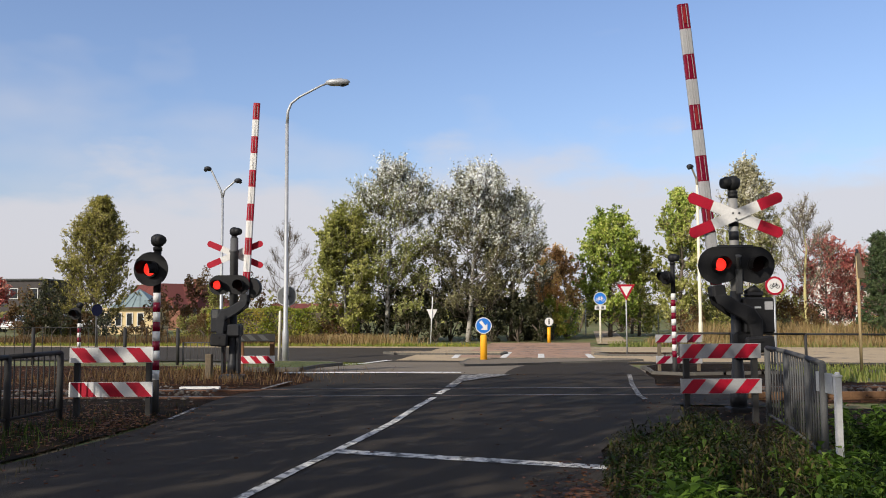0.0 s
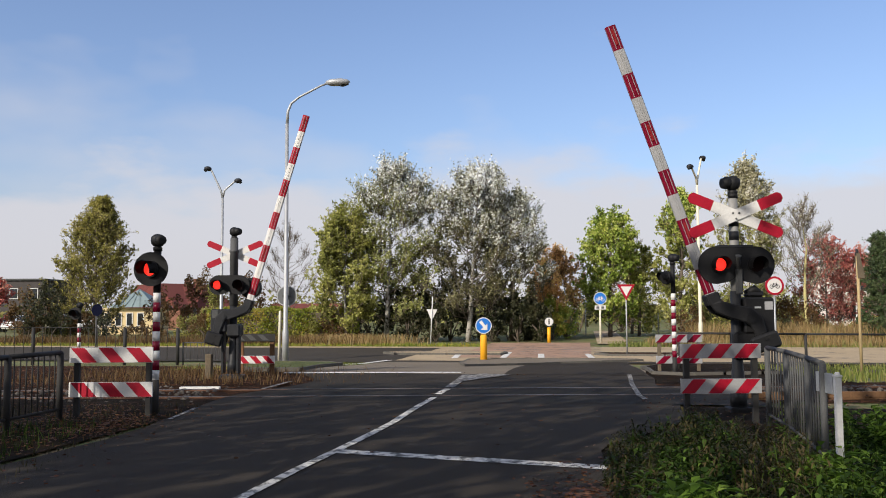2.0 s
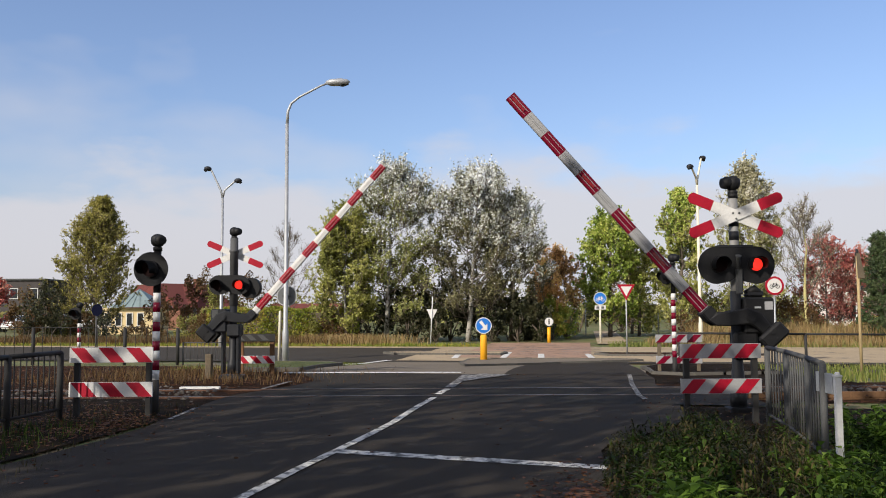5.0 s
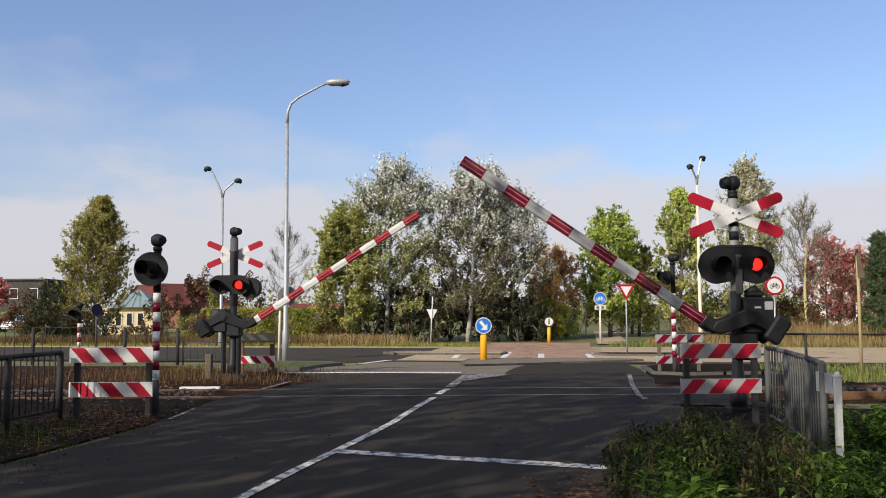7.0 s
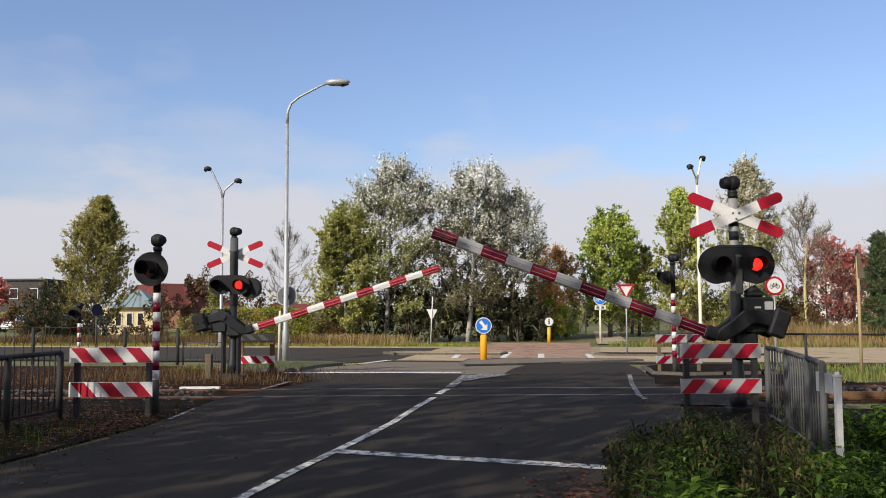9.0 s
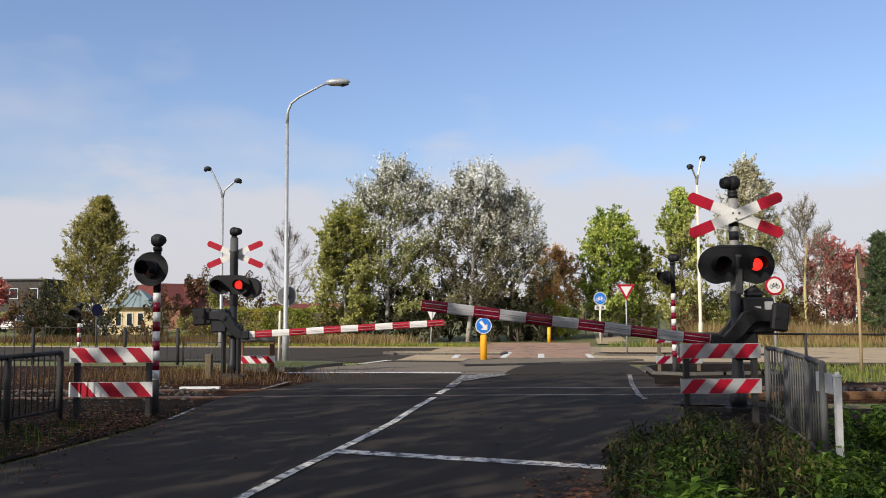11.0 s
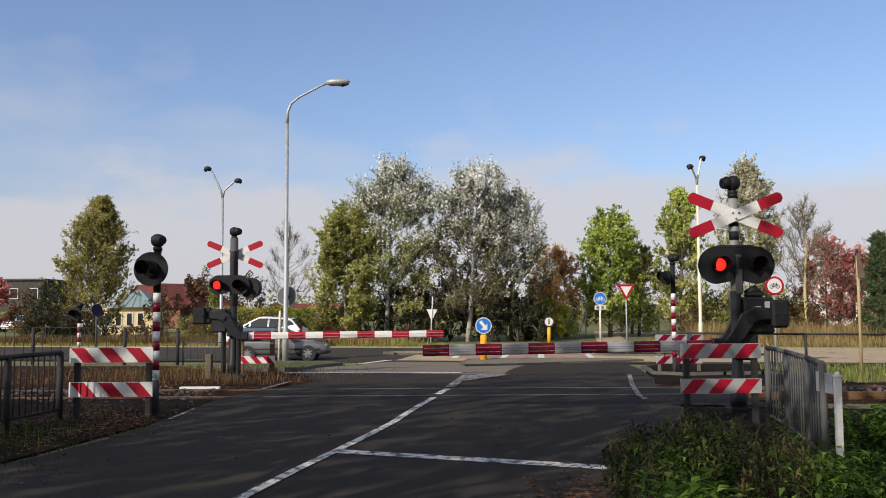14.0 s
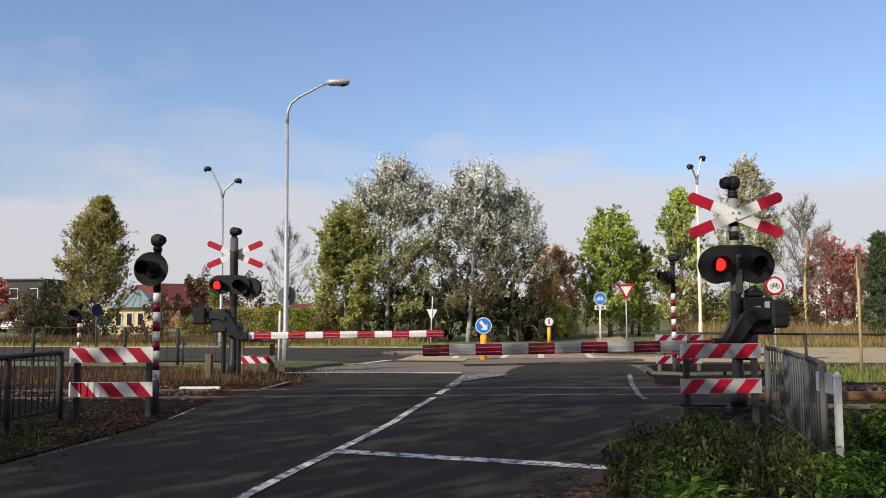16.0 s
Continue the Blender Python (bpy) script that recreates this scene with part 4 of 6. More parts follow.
def bicycle_shape(bm, cx, cz, k, y):
    ring_shape(bm, cx - 0.5 * k, cz - 0.15 * k, 0.34 * k, 0.09 * k, y)
    ring_shape(bm, cx + 0.5 * k, cz - 0.15 * k, 0.34 * k, 0.09 * k, y)
    for a, b, c, d in ((-0.5, -0.15, -0.2, 0.3), (-0.2, 0.3, 0.35, 0.3), (0.35, 0.3, 0.5, -0.15), (-0.2, 0.3, 0.0, -0.15), (0.0, -0.15, 0.35, 0.3), (-0.5, -0.15, 0.0, -0.15), (0.35, 0.3, 0.3, 0.48), (-0.32, 0.36, -0.1, 0.36)):
        bar_shape(bm, cx + a * k, cz + b * k, cx + c * k, cz + d * k, 0.09 * k, y - 0.0005)


def signs():
    # keep-right bollard on the traffic island
    t = sign_post(1.52, 32.4, 0.3, "yellow bollard with a blue arrow sign on the island", "yellow", 0.05)
    bm = B()
    tube(bm, [(0, 0, 0), (0, 0, 1.02), (0, 0, 1.08)], [0.135, 0.125, 0.1], 16)
    part("bollard", bm, M["yellow"], t, "yellow plastic bollard")
    p = round_sign(t, 1.42, 0.31, "sign_blue", "white", -0.06)
    bm = B()
    bar_shape(bm, -0.12, 1.58, 0.05, 1.37, 0.11, -0.07)
    prism(bm, [(0.14, 1.24), (0.15, 1.49), (-0.11, 1.27)], -0.0705, -0.067)
    part("arrow", bm, M["white"], p)
    # round sign on a smaller yellow bollard, far side
    t = sign_post(6.25, 50.6, 0.3, "small yellow bollard with a round white sign", "yellow", 0.05)
    bm = B()
    tube(bm, [(0, 0, 0), (0, 0, 0.95)], [0.11, 0.1], 14)
    part("bollard", bm, M["yellow"], t)
    p = round_sign(t, 1.28, 0.27, "white", "sign_back", -0.06)
    bm = B()
    bar_shape(bm, 0, 1.12, 0, 1.44, 0.07, -0.075)
    part("dark_bar", bm, M["black"], p)
    # give way
    t = sign_post(7.72, 36.0, 2.95, "red and white triangular give-way sign on a grey pole")
    bm = B()
    tri = [(-0.38, 3.05), (0.38, 3.05), (0.0, 2.39)]
    prism(bm, tri, -0.06, -0.04)
    p = part("sign_plate", bm, M["red"], t)
    bm = B()
    prism(bm, [(-0.235, 2.965), (0.235, 2.965), (0.0, 2.56)], -0.066, -0.061)
    part("sign_face", bm, M["white"], p)
    # give way seen from behind
    t = sign_post(-0.72, 47.6, 2.75, "white back of a triangular sign on a leaning white pole", "white")
    t.matrix_basis = t.matrix_basis @ pose(0, 0, 0, 0, 2.5, 0)
    bm = B()
    prism(bm, [(-0.3, 2.05), (0.3, 2.05), (0.0, 1.4)], 0.03, 0.05)
    part("sign_plate", bm, M["white"], t)
    # cycle path with sub-plate
    t = sign_post(9.0, 49.0, 2.3, "blue round cycle path sign with a white sub-plate", "pole_cream", 0.06)
    p = round_sign(t, 2.62, 0.37, "sign_blue", "white", -0.09)
    bm = B()
    bicycle_shape(bm, 0, 2.6, 0.3, -0.1)
    part("bicycle_symbol", bm, M["white"], p)
    bm = B()
    box(bm, -0.32, 0.32, -0.09, -0.07, 1.98, 2.22, 0.01)
    p = part("sub_plate", bm, M["white"], t)
    bm = B()
    box(bm, -0.22, -0.06, -0.094, -0.091, 2.03, 2.17)
    box(bm, 0.06, 0.22, -0.094, -0.091, 2.03, 2.17)
    part("dark_bar", bm, M["sign_back"], p)
    # no cycling
    t = sign_post(11.65, 30.0, 2.5, "round red-rimmed no cycling sign on a grey pole", r=0.04, base=-0.4)
    p = round_sign(t, 2.8, 0.33, "white", "red", -0.06)
    bm = B()
    bicycle_shape(bm, 0, 2.8, 0.21, -0.07)
    part("bicycle_symbol", bm, M["black"], p)
    # round sign seen from behind on the tall lamp
    t = sign_post(-6.08, 33.1, 0.5, "round grey back of a sign strapped to the lamp pole", r=0.02, base=2.18)
    round_sign(t, 0.0, 0.4, "sign_back", "galv", 0.03)
    bm = B()
    box(bm, -0.16, 0.16, -0.11, 0.03, -0.03, 0.03, 0.005)
    part("strap", bm, M["galv_dull"], t)
    # thin cream stake beside the lamp
    t = thing("stake", pose(-6.42, 33.4, -0.42), "thin cream stake in the verge", "post")
    bm = B()
    tube(bm, [(0, 0, 0), (0.03, 0, 2.0), (0.03, 0, 2.03)], [0.055, 0.05, 0.03], 8)
    part("shaft", bm, M["pole_cream"], t)
    # blue sign on the far verge
    t = sign_post(-19.1, 47.0, 2.0, "blue oval sign back on a pale post", "galv_dull", 0.05)
    round_sign(t, 2.1, 0.33, "sign_navy")
    t.matrix_basis = t.matrix_basis @ pose(0, 0, 0, 0, 0, 55)
    # brown board on a wooden pole right of the track
    t = sign_post(9.75, 20.0, 2.95, "tan timber post with a folded brown canvas board", "post_tan", 0.034, base=-0.1)
    bm = B()
    prism(bm, [(-0.03, 3.0), (0.03, 3.0), (0.14, 2.4), (-0.02, 2.42)], -0.06, 0.06)
    part("board", bm, M["wood_grey"], t, "brown weathered board")
    bm = B()
    tube(bm, [(0, 0, 2.95), (0, 0, 3.1)], [0.04, 0.03], 10)
    part("cap", bm, M["iron"], t)
    # little posts on the far path
    for x, y, h in ((15.6, 62, 2.2), (10.2, 66, 1.9), (11.0, 66, 2.4), (30.0, 58, 2.0)):
        t = thing("path_light", pose(x, y, -0.38), "slim pale path light on a post", "path light", "path lights")
        bm = B()
        tube(bm, [(0, 0, 0), (0, 0, h)], [0.05, 0.04], 8)
        part("pole", bm, M["galv"], t)
        bm = B()
        tube(bm, [(0, 0, h), (0, 0, h + 0.08), (0, 0, h + 0.2)], [0.06, 0.26, 0.05], 12)
        part("lamp_head", bm, M["white"], t)
    # short timber marker by the far hurdle
    t = thing("timber_marker", pose(-5.75, 21.0, -0.05), "short weathered timber post in the verge", "post")
    bm = B()
    box(bm, -0.08, 0.08, -0.08, 0.08, 0, 0.62, 0.02)
    part("stake", bm, M["wood_grey"], t)


signs()


# ---- fences ----
def bar_fence(name, pts, h, bar_gap, label, material, top_r=0.03, post_r=0.045, mid=True, bars=True, flat_top=False):
    """Posts at the points, a top rail, a low rail and upright bars between."""
    t = thing(name, pose(pts[0][0], pts[0][1], 0), label, "fence", "fences")
    o = Vector((pts[0][0], pts[0][1], 0))
    for i, p in enumerate(pts):
        b = Vector((p[0], p[1], gz(p[0], p[1]) - 0.1)) - o
        bm = B()
        tube(bm, [b, b + Vector((0, 0, h + 0.1))], post_r, 10)
        part("post", bm, M[material], t)
    for p, q in zip(pts, pts[1:]):
        a = Vector((p[0], p[1], gz(*p[:2]))) - o
        b = Vector((q[0], q[1], gz(*q[:2]))) - o
        bm = B()
        tube(bm, [a + Vector((0, 0, h)), b + Vector((0, 0, h))], top_r, 8)
        part("top_rail", bm, M[material], t)
        if mid:
            bm = B()
            tube(bm, [a + Vector((0, 0, 0.14)), b + Vector((0, 0, 0.14))], top_r * 0.7, 8)
            part("low_rail", bm, M[material], t)
        if bars:
            n = max(2, int((b - a).length / bar_gap))
            for k in range(1, n):
                c = a.lerp(b, k / n)
                bm = B()
                tube(bm, [c + Vector((0, 0, 0.14)), c + Vector((0, 0, h))], 0.011, 6)
                part("bar", bm, M[material], t)
    return t


bar_fence("bar_fence", [(-5.88, 13.15), (-6.05, 11.9), (-6.25, 10.4)], 1.0, 0.13, "dark steel bar fence along the verge", "fence_dark", 0.035, 0.05)
bar_fence("bar_fence", [(4.55, 12.05), (4.36, 10.9), (4.05, 9.55), (3.8, 8.6)], 1.07, 0.15, "grey weathered steel bar fence leading to the crossing", "galv_dull", 0.03, 0.036)
bar_fence("wire_fence", [(-17.4, 29.5), (-14.2, 29.6), (-11.1, 29.8), (-9.35, 30.1)], 1.25, 0.3, "dark post fence with thin upright wires behind the track", "fence_dark", 0.012, 0.06, mid=True, bars=True)
bar_fence("bar_fence", [(-9.2, 30.25), (-7.4, 30.6)], 0.75, 0.12, "dull low bar fence by the cross road", "galv_dull", 0.016, 0.03)
bar_fence("rail_fence", [(6.6, 24.0), (10.5, 24.8), (13.6, 25.4), (17.5, 26.2), (23, 27.4)], 1.0, 1.0, "thin dark rail fence beside the track", "fence_dark", 0.03, 0.04, mid=False, bars=False)


def white_gate_post():
    t = thing("gate_post", pose(3.83, 8.35, 0), "white painted square post with a cap and a short pale board", "post")
    bm = B()
    box(bm, -0.03, 0.03, -0.03, 0.03, 0.0, 0.95, 0.006)
    part("shaft", bm, M["white"], t)
    bm = B()
    box(bm, -0.037, 0.037, -0.037, 0.037, 0.95, 0.975, 0.006)
    box(bm, -0.02, 0.02, -0.02, 0.02, 0.975, 1.0, 0.006)
    part("cap", bm, M["white"], t)
    bm = B()
    box(bm, -0.03, -0.006, 0.06, 0.42, 0.78, 0.98, 0.004)
    part("board", bm, M["galv"], t, "short pale board")


white_gate_post()


# ---- trees and plants ----
def crown_points(rs, n, clumps, centre, rad, taper=0.5, inner=0.35):
    """Leaf places: clumps spread through an egg-shaped crown, more of them near its skin."""
    d = rs.normal(size=(clumps, 3))
    d /= np.linalg.norm(d, axis=1)[:, None]
    k = rs.uniform(inner, 1.0, clumps) ** 0.6
    c = d * k[:, None]
    shrink = 1.0 - taper * np.clip(c[:, 2], 0, 1)
    c[:, 0] *= shrink
    c[:, 1] *= shrink
    c = c * np.asarray(rad) * rs.uniform(0.85, 1.1, (clumps, 1)) + np.asarray(centre)
    idx = rs.randint(0, clumps, n)
    size = (np.min(rad) * rs.uniform(0.12, 0.24, clumps))[idx]
    off = rs.normal(size=(n, 3))
    ln = np.linalg.norm(off, axis=1)[:, None]
    off = off / ln * np.minimum(ln, 1.5) * size[:, None]
    up = np.clip((c[idx][:, 2] - centre[2]) / rad[2], 0, 1)
    off[:, 2] *= 1.2 + 0.6 * up
    off[:, :2] *= (1 - 0.2 * up)[:, None]
    return c[idx] + off, c


def limbs(bm, rs, base, h, r, tips, splay=0.5, seg=7):
    """A tapered trunk, with limbs that bend from it to the given tips."""
    bend = rs.normal(0, 0.012 * h, (4, 2))
    zs = [0, 0.25 * h, 0.55 * h, 0.95 * h]
    pts = [Vector((base[0] + (bend[i][0] if i else 0), base[1] + (bend[i][1] if i else 0), base[2] + zs[i])) for i in range(4)]
    tube(bm, pts, [r * 1.25, r * 0.85, r * 0.5, r * 0.12], seg)
    for q in tips:
        q = Vector(q)
        k = min(0.85, max(0.16, (q.z - base[2]) / h * 0.62))
        i = min(2, int(k * 3))
        zt = k * h
        st = pts[0]
        for a, b, za, zb in zip(pts, pts[1:], zs, zs[1:]):
            if za <= zt <= zb:
                st = a.lerp(b, (zt - za) / (zb - za))
        m = st.lerp(q, 0.5) + Vector((rs.normal(0, 0.1), rs.normal(0, 0.1), 0.12 * (q - st).length))
        rr = r * (1 - k) * 0.5
        tube(bm, [st, m, q], [max(0.03, rr), max(0.02, rr * 0.55), 0.012], 5)


def tree(x, y, h, rad, leaf, seed, label, n=6000, size=0.16, clumps=60, low=0.18, bark="bark", r=0.14, taper=0.5, group="trees", limb_n=16, leaf2=None, z=None, shoots=0):
    rs = np.random.RandomState(seed)
    z0 = gz(x, y) - 0.1 if z is None else z
    t = thing("tree", pose(x, y, z0), label, "tree", group)
    cz = h * (low + (1 - low) * 0.48)
    pts, cl = crown_points(rs, n, clumps, (0, 0, cz), (rad, rad, h * (1 - low) * 0.5), taper)
    bm = B()
    limbs(bm, rs, (0, 0, 0), h, r, cl[rs.permutation(len(cl))[:limb_n]])
    part("trunk", bm, M[bark], t)
    if shoots:
        # slim upright shoots that break the crown's outline
        top = cl[cl[:, 2] > cz - 0.1 * h]
        b = top[rs.randint(0, len(top), shoots)]
        k = 46
        run = rs.uniform(0, 1, (shoots, k, 1))
        lean = np.concatenate([b[:, :2] * 0.24 + rs.normal(0, 0.12, (shoots, 2)), np.ones((shoots, 1))], 1)[:, None, :]
        ln = rs.uniform(0.7, 1.8, (shoots, 1, 1))
        more = b[:, None, :] + lean * run * ln + rs.normal(0, 1, (shoots, k, 3)) * (0.13 * (1.15 - run))
        pts = np.concatenate([pts, more.reshape(-1, 3)])
    q = leaf_quads(rs, pts, size, size * 0.7, 0.3)
    if leaf2:
        c = q.mean(axis=1)
        score = 1.2 * (c[:, 2] - cz) / (h * 0.5) + 0.7 * c[:, 0] / rad + rs.normal(0, 0.35, len(q))
        up = score > 0.25
        quads_object("crown", q[up], LEAF[leaf], parent=t, kind="")
        quads_object("inner_crown", q[~up], LEAF[leaf2], parent=t, kind="")
    else:
        quads_object("crown", q, LEAF[leaf], parent=t, kind="")
    return t


def branch_tree(x, y, h, rad, env, leaf, seed, label, limb_n=42, subs=13, twigs=4, leaves=12, size=0.15, low=0.1, bark="bark", r=0.15, rise=0.42, leaf2=None, lean=0.0, group="trees", bright=0.5, up=0.5, top_x=0.0, slim=0.62, limb_bark="bark", pointed=False):
    """A tree grown limb by limb: limbs rise to the crown's outline, carry shoots, and the shoots carry twigs with leaves.
    env gives the crown's radius along its height."""
    rs = np.random.RandomState(seed)
    t = thing("tree", pose(x, y, gz(x, y) - 0.1), label, "tree", group)
    ez, er = np.array(env).T

    def axis(z):
        return np.stack([lean * (z / h) ** 1.3 + top_x * (z / h) ** 4, 0 * z, z], -1)

    f0 = low + (0.94 - low) * ((np.arange(limb_n) + rs.uniform(0, 1, limb_n)) / limb_n) ** 0.85
    az = np.arange(limb_n) * 2.4 + rs.normal(0, 0.35, limb_n)
    ft = np.minimum(1.0, f0 + rise * (1.02 - f0) * rs.uniform(0.02, 1.1, limb_n))
    out = np.stack([np.cos(az), np.sin(az), 0 * az], -1)
    st = axis(f0 * h * 0.92)
    reach = rad * np.interp(ft, ez, er) * rs.uniform(0.62, 1.08, limb_n)
    tip = axis(ft * h) + out * reach[:, None]
    mid = st * 0.45 + tip * 0.55 + out * reach[:, None] * 0.1 - np.array([0, 0, 1]) * (0.08 * rad)
    bm = B()
    zs = np.linspace(0, h * 0.97, 7)
    ax = axis(zs) + np.concatenate([[[0, 0, 0]], rs.normal(0, 0.008 * h, (6, 3)) * [1, 1, 0]])
    tube(bm, ax, [r * 1.35 * (1 - 0.93 * (i / 6) ** 0.8) for i in range(7)], 8)
    part("trunk", bm, M[bark], t)
    bm = B()
    for i in range(limb_n):
        rr = max(0.018, r * 0.32 * (1.05 - f0[i]))
        tube(bm, [st[i], mid[i], tip[i]], [rr, rr * 0.65, 0.01], 5, caps=False)
    part("limbwork", bm, M[limb_bark], t)

    def unit(v):
        return v / (np.linalg.norm(v, axis=-1, keepdims=True) + 1e-9)

    # shoots on the limbs
    li = np.repeat(np.arange(limb_n), subs)
    k = rs.uniform(0.22, 1.0, (len(li), 1)) ** 0.8
    sb = (1 - k) ** 2 * st[li] + 2 * k * (1 - k) * mid[li] + k ** 2 * tip[li]
    tan = unit(2 * (1 - k) * (mid[li] - st[li]) + 2 * k * (tip[li] - mid[li]))
    sd = unit(0.55 * tan + rs.normal(0, 0.55, sb.shape) + np.array([0, 0, up]))
    sl = np.maximum(0.5, rad * rs.uniform(0.14, 0.4, (len(li), 1)) * (1.15 - 0.3 * k))
    if pointed:
        sl *= 0.4 + 0.6 * np.clip(np.interp(sb[:, 2] / h, ez, er) * 1.4, 0, 1)[:, None]
    # twigs on the shoots
    ti = np.repeat(np.arange(len(li)), twigs)
    kt = rs.uniform(0.15, 1.0, (len(ti), 1))
    tb = sb[ti] + sd[ti] * sl[ti] * kt
    td = unit(sd[ti] * 0.8 + rs.normal(0, 0.5, tb.shape) + np.array([0, 0, 0.25 * up]))
    tl = sl[ti] * rs.uniform(0.3, 0.6, (len(ti), 1)) * (1.0 + 0.35 * up * (tb[:, 2:3] > 0.7 * h))
    sticks = []
    for b, d, ln, w in ((sb, sd, sl, 0.016), (tb, td, tl, 0.009)):
        s1 = unit(np.cross(d, np.array([0.3, 0.5, 0.81])))
        s2 = np.cross(d, s1)
        e = b + d * ln
        for c in (0, 2.094, 4.189):
            o0 = (s1 * math.cos(c) + s2 * math.sin(c)) * w
            o1 = (s1 * math.cos(c + 2.094) + s2 * math.sin(c + 2.094)) * w
            sticks.append(np.stack([b + o0, b + o1, e + o1 * 0.3, e + o0 * 0.3], 1))
    quads_object("twig_mass", np.concatenate(sticks), M[limb_bark], parent=t, kind="")
    if leaves:
        fi = np.repeat(np.arange(len(ti)), leaves)
        kl = rs.uniform(0.05, 1.08, (len(fi), 1))
        p = tb[fi] + td[fi] * tl[fi] * kl + rs.normal(0, 0.045, (len(fi), 3))
        good = p[:, 2] > 0.12
        p, own = p[good], ti[fi[good]]
        q = leaf_quads(rs, p, size, size * slim, 0.35, 0.6)
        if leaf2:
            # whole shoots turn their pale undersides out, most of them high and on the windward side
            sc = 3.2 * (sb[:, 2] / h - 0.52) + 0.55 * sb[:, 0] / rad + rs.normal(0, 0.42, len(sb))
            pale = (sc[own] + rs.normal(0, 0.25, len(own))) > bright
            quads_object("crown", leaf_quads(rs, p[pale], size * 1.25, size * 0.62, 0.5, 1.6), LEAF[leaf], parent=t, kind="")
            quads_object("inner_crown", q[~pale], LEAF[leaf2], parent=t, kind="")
        else:
            quads_object("crown", q, LEAF[leaf], parent=t, kind="")
    return t


def shrub(x, y, w, dpt, h, leaf, seed, label, n=2500, size=0.14, z=None):
    rs = np.random.RandomState(seed)
    t = thing("shrub", pose(x, y, (gz(x, y) - 0.1) if z is None else z), label, "shrub", "shrubs")
    pts, cl = crown_points(rs, n, 40, (0, 0, h * 0.5), (w / 2, dpt / 2, h * 0.5), 0.25, 0.2)
    pts = pts[pts[:, 2] > 0.05]
    bm = B()
    for q in cl[:10]:
        tube(bm, [(0, 0, 0), (q[0] * 0.4, q[1] * 0.4, q[2] * 0.6), tuple(q)], [0.05, 0.03, 0.01], 5)
    part("wood", bm, M["bark"], t)
    quads_object("crown", leaf_quads(rs, pts, size, size * 0.7), LEAF[leaf], parent=t, kind="")
    return t


ROUND = [(0, 0.35), (0.15, 0.75), (0.35, 1.0), (0.6, 0.95), (0.8, 0.7), (0.93, 0.38), (1, 0.05)]
CONE = [(0, 0.4), (0.2, 0.75), (0.36, 1.0), (0.55, 1.0), (0.73, 0.72), (0.88, 0.36), (1, 0.02)]
BROAD = [(0, 0.25), (0.12, 0.58), (0.3, 0.93), (0.58, 1.0), (0.78, 0.8), (0.9, 0.42), (1, 0.06)]
PEAR = [(0, 0.45), (0.2, 0.8), (0.34, 1.0), (0.5, 0.97), (0.65, 0.76), (0.8, 0.46), (0.91, 0.2), (1, 0.01)]
SPIRE = [(0, 0.9), (0.15, 1.0), (0.5, 0.72), (0.8, 0.35), (1, 0.03)]


